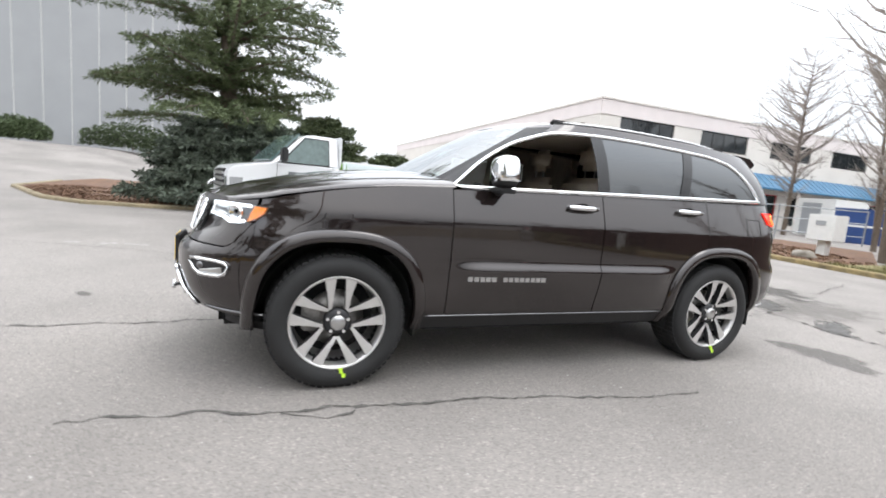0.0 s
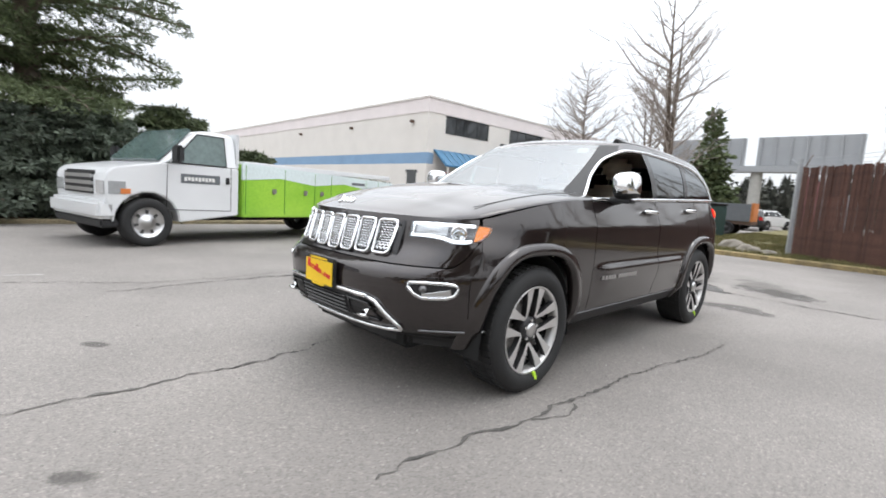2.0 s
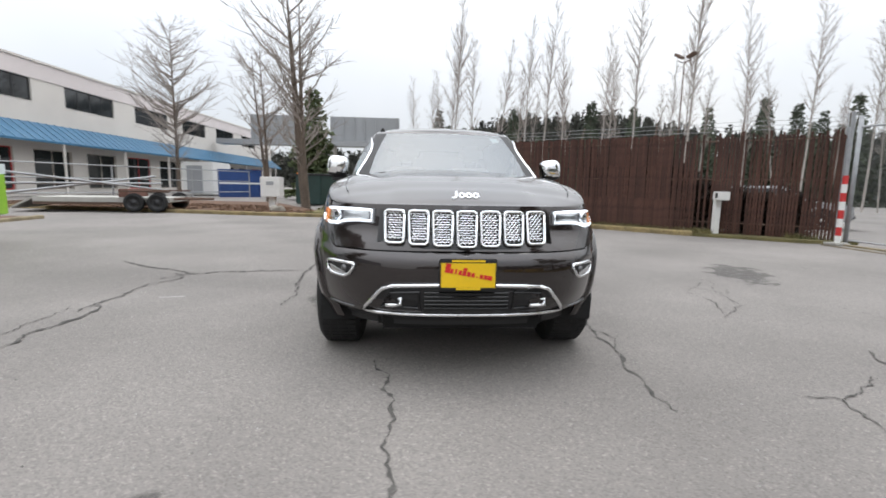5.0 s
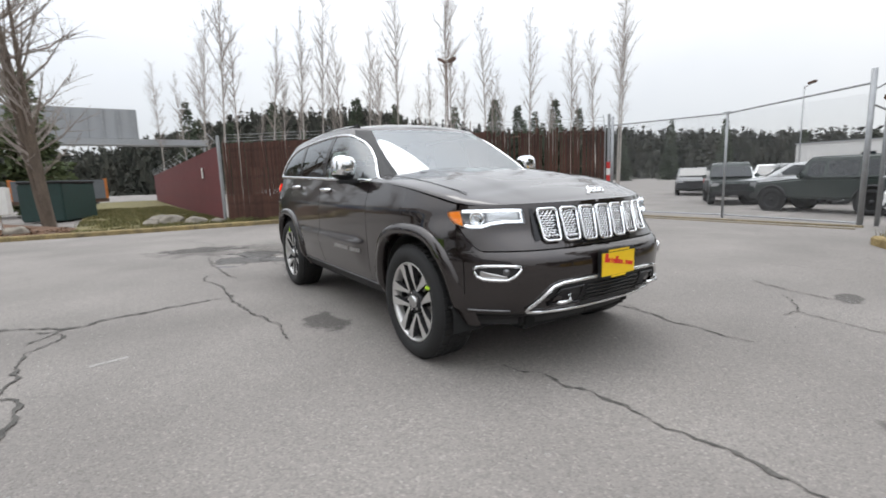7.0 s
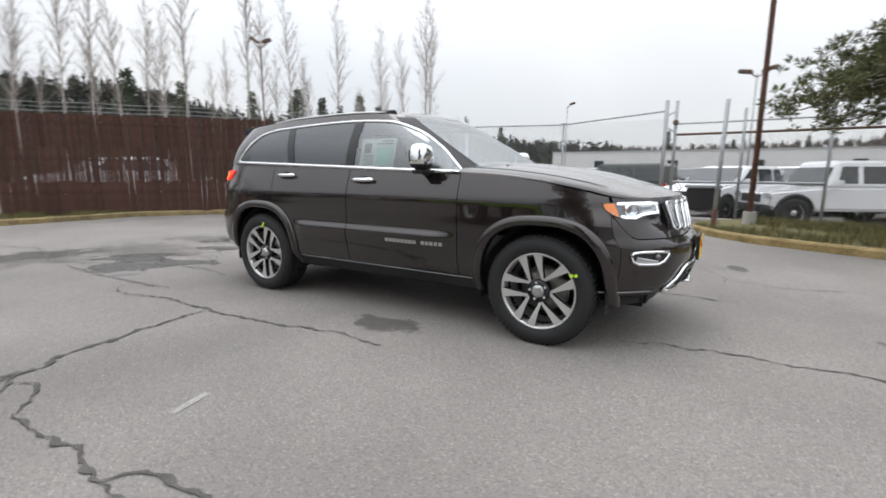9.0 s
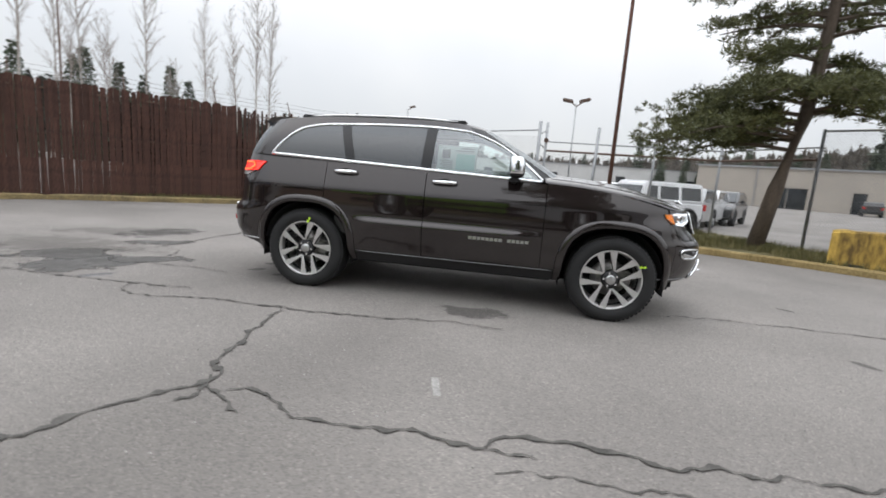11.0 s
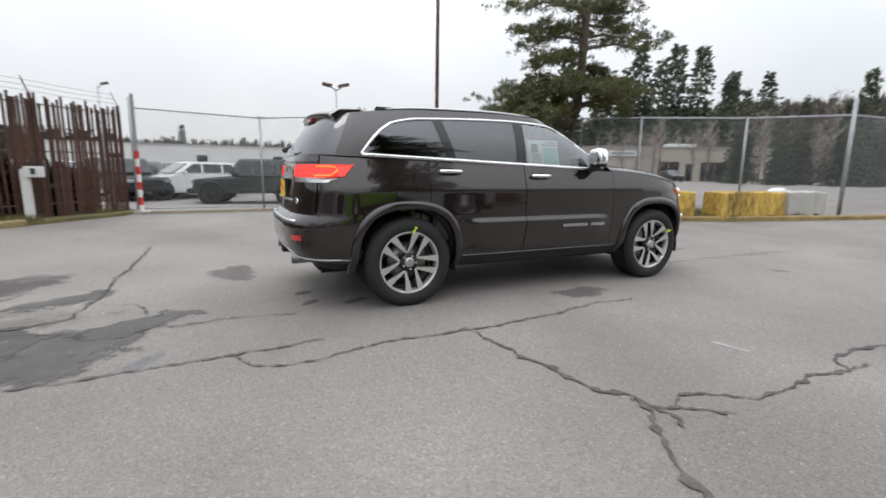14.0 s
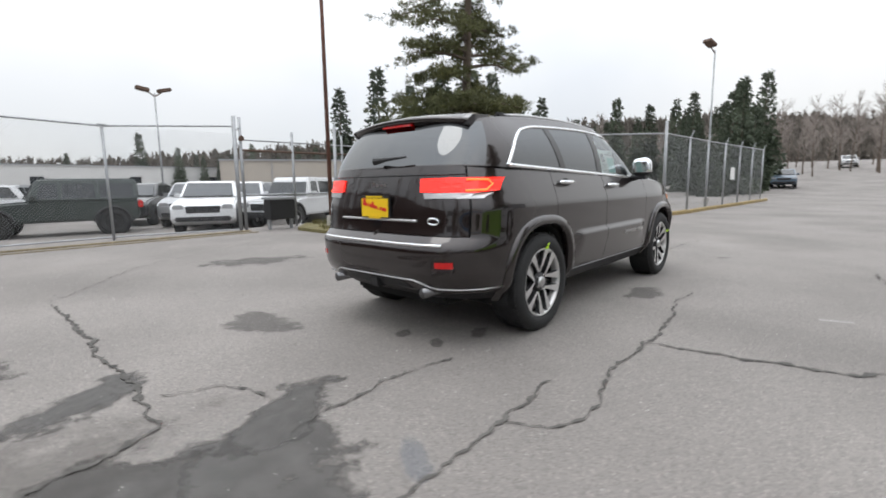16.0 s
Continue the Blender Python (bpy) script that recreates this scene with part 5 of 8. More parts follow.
def build_rear(car, rb, gate):
    for s in (1, -1):
        out = [(s * y, z) for y, z in line((0.44, 1.105), (0.43, 1.20), 4) + line((0.43, 1.20), (0.862, 1.205)) + line((0.862, 1.205), (0.875, 1.115), 3) + line((0.875, 1.115), (0.80, 1.10), 4) + line((0.80, 1.10), (0.44, 1.105), 6)]
        lamp = part("tail_light", tail_patch(out, 0.014), RED_LIT, car, "lit red tail light")
        out = [(s * y, z) for y, z in line((0.48, 1.060), (0.465, 1.100), 3) + line((0.465, 1.100), (0.865, 1.100)) + line((0.865, 1.100), (0.83, 1.062), 3) + line((0.84, 1.062), (0.48, 1.060), 6)]
        part("reverse_lens", tail_patch(out, 0.010), SATIN, lamp, "clear lower lens with chrome")
        for pts in ([(0.74, 1.190), (0.825, 1.188), (0.845, 1.16), (0.835, 1.12), (0.75, 1.115)],):
            p3 = [on_tail(s * y, z, 0.018)[0] for y, z in pts]
            part("light_bar", Geo().tube(p3, 0.0075, 6), ORANGE_LIT, lamp, "glowing orange light bar", True)
        out = [(s * y, z) for y, z in line((0.62, 0.592), (0.62, 0.632), 2) + line((0.62, 0.632), (0.735, 0.635), 4) + line((0.735, 0.635), (0.735, 0.592), 2) + line((0.735, 0.592), (0.62, 0.592), 4)]
        part("bumper_reflector", tail_patch(out, 0.008), RED_LENS, rb, "red reflector")
        part("exhaust_tip", Geo().tube([(-2.00, s * 0.50, 0.405), (-2.375, s * 0.50, 0.400), (-2.377, s * 0.50, 0.400), (-2.30, s * 0.50, 0.400)], [0.036, 0.038, 0.032, 0.031], 20), DULL_CHROME, car, "dull chrome exhaust tip", True)
    def bar(z, y1, r, mat_, name, off, parent):
        part(name, Geo().tube([on_tail(y, z(y), off)[0] for y in np.linspace(-y1, y1, 31)], r, 8), mat_, parent, "", True)
    bar(lambda y: 0.745, 0.66, 0.013, CHROME, "bumper_chrome", 0.006, rb)
    bar(lambda y: 0.49 - 0.055 * smooth01(0.42, 0.58, abs(y)), 0.90, 0.006, SATIN, "bumper_moulding", 0.006, rb)
    bar(lambda y: 0.905, 0.42, 0.010, SATIN, "tailgate_moulding", 0.008, gate)
    bar(lambda y: 1.225, 0.74, 0.005, GLOSS_BLACK, "window_sill_line", 0.004, gate)
    part("tow_hitch", Geo().box(-2.40, -2.25, -0.05, 0.05, 0.39, 0.47, bev=0.01), BLACK_PLASTIC, rb)
    out = [(y, z) for y, z in line((0.40, 0.40), (0.30, 0.485), 4) + line((0.30, 0.485), (-0.30, 0.485), 8) + line((-0.30, 0.485), (-0.40, 0.40), 4)] + [(-0.2, 0.40), (0, 0.40), (0.2, 0.40)]
    part("rear_diffuser", tail_patch(out, 0.005), BLACK_PLASTIC, rb)
    part("tailgate_latch", tail_patch([(0.05, 0.845), (0.05, 0.885), (-0.05, 0.885), (-0.05, 0.845)], 0.004), GLOSS_BLACK, gate)
    g = Geo()
    for i in range(4):
        p, _ = on_tail(0.066 - i * 0.044, 1.155, 0.002)
        g.box(p.x - 0.004, p.x + 0.006, p.y - 0.017, p.y + 0.017, 1.138 if i else 1.134, 1.172 if i else 1.182, bev=0.006)
    part("tailgate_badge", g, SATIN, gate, "chrome badge shapes")
    g = Geo()
    p, _ = on_tail(-0.56, 0.905, 0.004)
    g.tube([p + Vector((0, 0.05 * math.cos(a), 0.022 * math.sin(a))) for a in np.linspace(0, 2 * math.pi, 20)], 0.006, 6)
    part("trim_badge", g, CHROME, gate)
    dealer_plate(car, -2.352, 1.005, -1)


def tail_badge(gate):
    """A small chrome mark on the tailgate, in plain shapes."""
    g = Geo()
    for k, h in enumerate((0.040, 0.026, 0.026, 0.030)):
        p, n = on_tail(0.575 - 0.030 * k, 1.105, 0.002)
        g.box(p.x - 0.006, p.x + 0.006, p.y - 0.011, p.y + 0.011, p.z - h / 2, p.z + h / 2)
    part("tail_badge", g, CHROME, gate, "small chrome badge shapes")


def build_cabin(car):
    part("cabin_floor", Geo().box(-2.0, 0.9, -0.80, 0.80, 0.42, 0.50), DARK_TRIM, car)
    part("dashboard", Geo().box(0.55, 0.98, -0.78, 0.78, 0.80, 1.16, bev=0.06), DARK_TRIM, car)
    part("door_card", Geo().box(-1.20, 0.75, 0.80, 0.86, 0.55, 1.17, bev=0.02), DARK_TRIM, car)
    part("door_card", Geo().box(-1.20, 0.75, -0.86, -0.80, 0.55, 1.17, bev=0.02), DARK_TRIM, car)
    wheel = Geo().ring([(0.185 + 0.016 * math.cos(a), 0.016 * math.sin(a)) for a in np.linspace(0, 2 * math.pi, 9)[:-1]], 28, close=True)
    rot = pose(0.36, 0.37, 1.06, 0, 0, 90) @ pose(0, 0, 0, 22)
    wheel.v = [tuple(rot @ Vector(p)) for p in wheel.v]
    part("steering_wheel", wheel, DARK_TRIM, car, "", True)
    for y in (0.37, -0.37):
        seat = new("front_seat")
        seat.parent = car
        part("cushion", Geo().box(-0.40, 0.14, y - 0.27, y + 0.27, 0.66, 0.84, bev=0.06), SEAT, seat, "beige leather cushion")
        part("seat_back", Geo().box(-0.10, 0.08, -0.27, 0.27, 0.0, 0.62, pose(-0.40, y, 0.76, 0, -14), bev=0.07), SEAT, seat, "beige leather seat back", True)
        part("headrest", Geo().box(-0.06, 0.06, -0.14, 0.14, 0.0, 0.20, pose(-0.56, y, 1.42, 0, -8), bev=0.05), SEAT, seat, "beige headrest", True)
        for o in (-0.06, 0.06):
            part("headrest_post", Geo().tube([(-0.56, y + o, 1.34), (-0.56, y + o, 1.44)], 0.008), STEEL, seat)
    bench = new("rear_bench")
    bench.parent = car
    part("cushion", Geo().box(-1.30, -0.80, -0.68, 0.68, 0.66, 0.84, bev=0.06), SEAT, bench)
    part("seat_back", Geo().box(-0.08, 0.08, -0.68, 0.68, 0.0, 0.62, pose(-1.30, 0, 0.76, 0, -16), bev=0.06), SEAT, bench)
    part("headliner", Geo().box(-1.95, -0.05, -0.62, 0.62, 1.645, 1.665), SEAT, car)
    # stickers on the right front window and the windscreen
    q = [house_at(x, z) for x, z in ((0.16, 1.235), (0.16, 1.475), (-0.21, 1.475), (-0.21, 1.235))]
    v = [(x, -(y - 0.012), z) for x, y, z in q] + [(x, -(y - 0.015), z) for x, y, z in q]
    price = part("price_sheet", mesh(v, [(0, 1, 2, 3), (7, 6, 5, 4), (0, 4, 5, 1), (1, 5, 6, 2), (2, 6, 7, 3), (3, 7, 4, 0)]), PAPER, car, "white price sheet behind the window")
    def on_sheet(name, x0, x1, z0, z1, material):
        q = [house_at(x, z) for x, z in ((x0, z0), (x0, z1), (x1, z1), (x1, z0))]
        part(name, mesh([(x, -(y - 0.0095), z) for x, y, z in q], [(0, 1, 2, 3)]), material, price)

    on_sheet("colour_field", 0.145, -0.03, 1.255, 1.40, PAPER_TEAL)
    on_sheet("print_square", -0.09, -0.165, 1.355, 1.435, GLOSS_BLACK)
    for k in range(5):
        on_sheet("print_line", -0.06, -0.18 + 0.03 * (k % 2), 1.262 + 0.017 * k, 1.268 + 0.017 * k, DULL_CHROME)
    for k in range(2):
        on_sheet("print_line", 0.13, -0.04 + 0.05 * k, 1.425 + 0.022 * k, 1.434 + 0.022 * k, DULL_CHROME)
    q = [house(2.48 + 0.1 * a, b) for a, b in ((0, 0.80), (0, 0.90), (0.8, 0.90), (0.8, 0.80))]
    part("windscreen_sticker", mesh([(x - 0.006, y, z - 0.002) for x, y, z in q], [(0, 1, 2, 3)]), PAPER, car)


def build_wheel(car, x, side, tape):
    w = new("wheel")
    w.parent = car
    w.location = (x, side * 0.925, 0.384)
    flip = lambda g: (setattr_v(g, side))
    R, phase = 0.388, {(1, 1): 1, (1, -1): 14, (-1, 1): 10, (-1, -1): 47}[1 if x > 0 else -1, side]
    tyre = Geo().ring([(0.262, -0.005), (0.283, 0.018), (0.320, 0.028), (0.352, 0.022), (0.374, 0.004), (0.385, -0.028), (R, -0.12), (0.385, -0.212), (0.374, -0.244), (0.34, -0.262), (0.262, -0.24)], 72)
    part("tyre", flip(tyre), TYRE, w, "", True)
    g = Geo()
    for k in range(60):
        a = 2 * math.pi * k / 60
        m = Matrix.Rotation(a, 4, "Y")
        for y0, y1 in ((-0.052, -0.012), (-0.115, -0.066), (-0.175, -0.127), (-0.23, -0.188)):
            g.box(-0.0145, 0.0145, y0, y1, R - 0.012, R + 0.0035, m)
    part("tread", flip(g), TYRE, w)
    rim = Geo().ring([(0.262, -0.012), (0.272, 0.004), (0.268, 0.010), (0.258, 0.006), (0.250, -0.015), (0.243, -0.06), (0.235, -0.21)], 72)
    part("rim", flip(rim), ALLOY, w, "", True)
    part("barrel", flip(Geo().ring([(0.243, -0.05), (0.237, -0.21), (0.10, -0.215)], 48)), ALLOY_DARK, w, "", True)
    disc = Geo().ring([(0.06, -0.12), (0.165, -0.12), (0.165, -0.14), (0.06, -0.14)], 40)
    part("brake_disc", flip(disc), STEEL, w, "", True)
    part("brake_caliper", flip(Geo().box(0.09, 0.19, -0.155, -0.095, -0.075, 0.075, bev=0.012)), STEEL, w)
    for k in range(5):
        for sgn in (1, -1):
            a = math.radians(90 + tape * 0 + 72 * k + phase)
            v = []
            for r, ang, hw, y in ((0.084, 0.575 * sgn, 0.011, -0.020), (0.112, 0.440 * sgn, 0.0125, -0.014), (0.150, 0.330 * sgn, 0.0165, -0.007), (0.200, 0.262 * sgn, 0.0230, -0.001), (0.260, 0.222 * sgn, 0.0330, 0.005)):
                c, s = math.cos(a + ang), math.sin(a + ang)
                for t, yy in ((-hw * 1.12, y - 0.035), (-hw, y), (hw, y), (hw * 1.12, y - 0.035)):
                    v.append((r * c - t * s, yy, r * s + t * c))
            f = [(i * 4 + j, (i + 1) * 4 + j, (i + 1) * 4 + (j + 1) % 4, i * 4 + (j + 1) % 4) for i in range(4) for j in range(4)] + [(0, 1, 2, 3), (19, 18, 17, 16)]
            me = flip(Geo().add(v, f)).done()
            me.materials.append(ALLOY)
            me.materials.append(ALLOY_DARK)
            sp = new("spoke", me)
            me.name = "spoke"
            sp.parent = w
            for poly in me.polygons:
                if abs(poly.normal.y) < 0.6:
                    poly.material_index = 1
    part("hub", flip(Geo().ring([(0.078, -0.06), (0.078, -0.024), (0.062, -0.016), (0.045, -0.012)], 30)), ALLOY_DARK, w, "", True)
    cap = part("hub_cap", flip(Geo().ring([(0.045, -0.016), (0.043, 0.0), (0.034, 0.006), (0.0005, 0.007)], 30)), SATIN, w, "silver hub cap", True)
    for k in range(5):
        a = math.radians(90 + 72 * k + phase)
        part("lug_nut", flip(Geo().tube([(0.060 * math.cos(a), -0.03, 0.060 * math.sin(a)), (0.060 * math.cos(a), -0.006, 0.060 * math.sin(a))], 0.0105, 6)), CHROME, w)
    a = math.radians(tape)
    g = Geo()
    for r in (0.276, 0.305):
        g.box(-0.010, 0.010, 0.012, 0.027, r - 0.012, r + 0.012, Matrix.Rotation(-(a - math.pi / 2) + (0.02 if r > 0.3 else -0.02), 4, "Y"))
    part("tape_mark", flip(g), NEON, w, "bright yellow-green tape mark")


def setattr_v(g, side):
    g.v = [(p[0], p[1] * side, p[2]) for p in g.v]
    if side < 0:
        g.f = [q[::-1] for q in g.f]
    return g


def face_out(car):
    """Turns every open sheet of the body so that its faces look outwards."""
    for o in car.children_recursive:
        if o.type != "MESH" or o.parent.name.startswith("wheel") and o.parent.type == "EMPTY":
            continue
        out = sum(q.area * (1 if Vector((q.center.x * (0.25 if abs(q.center.x) < 1.8 else 1), q.center.y, q.center.z - 0.8)).dot(q.normal) > 0 else -1) for q in o.data.polygons)
        if out < -0.4 * sum(q.area for q in o.data.polygons):
            o.data.flip_normals()


suv = build_suv()
face_out(suv)


# ---- fences, posts and lamps ----
def along(pts, step):
    """Evenly spaced places along a line, with the direction."""
    out, left = [], 0.0
    for (x0, y0), (x1, y1) in zip(pts, pts[1:]):
        d = math.hypot(x1 - x0, y1 - y0)
        s = left
        while s < d:
            out.append((x0 + (x1 - x0) * s / d, y0 + (y1 - y0) * s / d, math.atan2(y1 - y0, x1 - x0)))
            s += step
        left = s - d
    return out


def slat_mesh(w, h, t):
    g = Geo().box(-w / 2, w / 2, -t / 2, t / 2, 0, h)
    return g.done()


def slat_fence():
    """Old privacy slats woven into chain link between steel posts."""
    p0, p1 = (-12.62, 0.0), (-5.02, 9.40)
    fence = thing("slat_fence", "tall rusty brown slat fence with gaps and weathered streaks", "fence")
    rnd = random.Random(31)
    d = math.hypot(p1[0] - p0[0], p1[1] - p0[1])
    yaw = math.atan2(p1[1] - p0[1], p1[0] - p0[0])
    variants = [slat_mesh(0.062, h, 0.012) for h in (2.42, 2.47, 2.52, 2.38)]
    low_slat, gap_slat, top_slat = slat_mesh(0.062, 0.84, 0.012), slat_mesh(0.062, 0.88, 0.012), slat_mesh(0.062, 0.80, 0.012)
    for me in variants + [low_slat, gap_slat, top_slat]:
        me.name = "slat"
        me.materials.append(BROWN)
    n = int(d / 0.0655)
    for i in range(n):
        s = (i + 0.5) / n
        x, y = p0[0] + (p1[0] - p0[0]) * s, p0[1] + (p1[1] - p0[1]) * s
        if rnd.random() < (0.10 if s > 0.72 else 0.02):
            continue
        w = 0.84 if s > 0.72 else 1.10
        m = pose(x + rnd.uniform(-0.004, 0.004), y, 0.07 + rnd.uniform(-0.03, 0.02), rnd.uniform(-0.6, 0.6), rnd.uniform(-0.5, 0.5), math.degrees(yaw)) @ Matrix.Diagonal((w * rnd.uniform(0.9, 1.05), 1, rnd.uniform(0.985, 1.02) if s > 0.72 else rnd.uniform(0.998, 1.004), 1))
        worn = s < 0.72
        for me, lift, ww in (((low_slat, 0, 1), (gap_slat, 0.84, 0.86), (top_slat, 1.72, 1)) if worn else ((variants[i % 4], 0, 1),)):
            ob = new("slat", me)
            ob.parent = fence
            ob.matrix_basis = m @ pose(0, 0, lift) @ Matrix.Diagonal((ww, 1, 1, 1))
    for k in range(7):
        s = min(1.0, k / 6 + 0.002)
        x, y = p0[0] + (p1[0] - p0[0]) * s, p0[1] + (p1[1] - p0[1]) * s
        bx, by = -math.sin(yaw) * 0.06, math.cos(yaw) * 0.06
        part("fence_post", Geo().tube([(x + bx, y + by, -0.1), (x + bx, y + by, 2.62)], 0.038, 8).tube([(x + bx, y + by, 2.60), (x + 4 * bx, y + 4 * by, 2.95)], 0.014, 6), DARK_POLE if k < 6 else GALV, fence)
    for z in (0.35, 1.45, 2.40):
        part("rail", Geo().tube([(p0[0] - math.sin(yaw) * 0.02, p0[1] + 0.02, z), (p1[0] - 0.01, p1[1] + 0.02, z)], 0.016, 6), DARK_POLE, fence)
    for k in range(3):
        o = 0.08 + 0.055 * k
        part("barbed_wire", Geo().tube([(p0[0] - math.sin(yaw) * o + (p1[0] - p0[0]) * t, p0[1] + math.cos(yaw) * o + (p1[1] - p0[1]) * t, 2.66 + 0.11 * k - 0.02 * math.sin(6 * math.pi * t) ** 2) for t in np.linspace(0, 1, 37)], 0.005, 4), GALV, fence)
    return fence


slat_fence()


def panel_fence():
    fence = thing("panel_fence", "dark red board fence with barbed wire running away from the yard", "fence")
    p0, p1 = (-12.85, -0.10), (-50.0, -1.0)
    n = 120
    me = slat_mesh(0.30, 2.45, 0.02)
    me.name = "board"
    me.materials.append(REDWOOD)
    for i in range(n):
        s = (i + 0.5) / n
        ob = new("board", me)
        ob.parent = fence
        ob.matrix_basis = pose(p0[0] + (p1[0] - p0[0]) * s, p0[1] + (p1[1] - p0[1]) * s, 0.06, 0, 0, math.degrees(math.atan2(p1[1] - p0[1], p1[0] - p0[0])))
    for k in range(13):
        s = k / 12
        x, y = p0[0] + (p1[0] - p0[0]) * s, p0[1] + (p1[1] - p0[1]) * s + 0.06
        part("fence_post", Geo().tube([(x, y, 0), (x, y, 2.7)], 0.035, 6).tube([(x, y, 2.55), (x, y - 0.32, 2.92)], 0.015, 5), GALV, fence)
    for k in range(3):
        part("barbed_wire", Geo().tube([(p0[0] + (p1[0] - p0[0]) * t, p0[1] - 0.05 - 0.1 * k + (p1[1] - p0[1]) * t, 2.65 + 0.11 * k) for t in np.linspace(0, 1, 13)], 0.006, 4), GALV, fence)
    part("notice", Geo().box(-16.5, -16.15, -0.27, -0.24, 1.55, 1.95), SIGN_WHITE, fence)
    part("corner_post", Geo().tube([(-12.75, -0.08, 0), (-12.75, -0.08, 2.85)], 0.05, 10), GALV, fence)


panel_fence()


def chain_link(parent, pts, z0, z1, pitch=0.065, wire=0.0042):
    """Diamond mesh as thin wires between the posts."""
    g = Geo()
    for (x0, y0), (x1, y1) in zip(pts, pts[1:]):
        L = math.hypot(x1 - x0, y1 - y0)
        ux, uy = (x1 - x0) / L, (y1 - y0) / L
        b0, b1 = ground_z(x0, y0), ground_z(x1, y1)
        h = z1 - z0
        k = int((L + h) / pitch)
        for i in range(k):
            s = i * pitch
            for way in (0, 1):
                a0, c0 = max(0.0, s - h), min(L, s)
                if c0 - a0 < 0.02:
                    continue
                za, zc = s - a0, s - c0
                if way:
                    za, zc = h - za, h - zc
                p = [(x0 + ux * a, y0 + uy * a, z0 + z + b0 + (b1 - b0) * a / L) for a, z in ((a0, za), (c0, zc))]
                n = wire / 2
                q = len(g.v)
                g.v += [(p[0][0], p[0][1], p[0][2] - n), (p[1][0], p[1][1], p[1][2] - n), (p[1][0], p[1][1], p[1][2] + n), (p[0][0], p[0][1], p[0][2] + n)]
                g.f.append((q, q + 1, q + 2, q + 3))
    ob = part("chain_link", g, WIRE, parent)
    return tagged(ob, kind="stuff")


def post(parent, x, y, h, r=0.035, material=None, lean=0.0, name="post"):
    z = ground_z(x, y)
    return part(name, Geo().tube([(x, y, z - 0.05), (x + lean, y, z + h)], r, 10), material or GALV, parent, "", True)


def gate():
    g = thing("chain_link_gate", "galvanised chain link gate with steel posts closing the car lot", "gate")
    a, b, c = (-4.83, 9.50), (-1.80, 9.87), (0.98, 9.51)
    post(g, *a, 2.85, 0.045)
    post(g, *b, 2.58, 0.03)
    post(g, *c, 3.0, 0.05)
    post(g, 1.20, 9.66, 3.0, 0.04)
    part("top_rail", Geo().tube([(a[0], a[1], 2.60), (b[0], b[1], 2.56), (c[0], c[1], 2.74)], 0.022, 8), GALV, g)
    part("bottom_rail", Geo().tube([(a[0], a[1], 0.10), (b[0], b[1], 0.08), (c[0], c[1], 0.06)], 0.018, 8), GALV, g)
    part("post_cap", Geo().box(b[0] - 0.09, b[0] + 0.09, b[1] - 0.03, b[1] + 0.03, 2.54, 2.60, bev=0.01), GALV, g)
    part("brace", Geo().tube([(0.98, 9.51, 2.6), (1.20, 9.66, 2.75)], 0.018, 6).tube([(0.98, 9.51, 2.35), (1.20, 9.66, 2.20)], 0.018, 6), GALV, g)
    part("roller", Geo().ring([(0.02, -0.03), (0.07, -0.03), (0.07, 0.03), (0.02, 0.03)], 16, close=True), DARK_POLE, g).location = (1.20, 9.60, 2.45)
    chain_link(g, [a, b, c], 0.08, 2.55)
    part("gate_track", Geo().box(-4.7, 1.1, 9.20, 9.32, 0.0, 0.035).box(-4.7, 1.1, 8.8, 8.86, 0.0, 0.02), KERB_GREY, g)
    f = thing("yard_fence", "steel post and rail chain link fence beside the gate", "fence")
    pts = [(1.20, 9.66), (2.7, 9.62), (4.35, 9.50), (6.1, 9.35), (7.15, 6.72)]
    for x, y in pts[1:]:
        post(f, x, y, 2.72, 0.035)
    for z in (2.15, 2.42):
        part("rail", Geo().tube([(x, y, z) for x, y in pts], 0.03 if z < 2.3 else 0.02, 8), DARK_POLE if z < 2.3 else GALV, f)
    part("rail", Geo().tube([(x, y, 0.95) for x, y in pts[:3]], 0.03, 8), GALV, f)
    chain_link(f, pts, 0.10, 2.1)
    k = thing("leaning_post", "single tall leaning steel post with a rusty foot", "post")
    post(k, 2.30, 7.05, 2.62, 0.04, lean=0.05)
    part("rusty_foot", Geo().tube([(2.30, 7.05, 0.0), (2.305, 7.05, 0.45)], 0.048, 10), RUST_POLE, k)
    m = thing("gate_motor", "dark gate motor box on a steel frame", "motor box")
    part("box", Geo().box(1.62, 2.35, 9.05, 9.45, 0.28, 0.82, bev=0.02), BLACK_PLASTIC, m)
    part("lid", Geo().box(1.58, 2.39, 9.01, 9.49, 0.82, 0.88, bev=0.01), GALV, m)
    for x in (1.66, 2.31):
        part("leg", Geo().box(x - 0.03, x + 0.03, 9.2, 9.3, 0.0, 0.28), GALV, m)


gate()


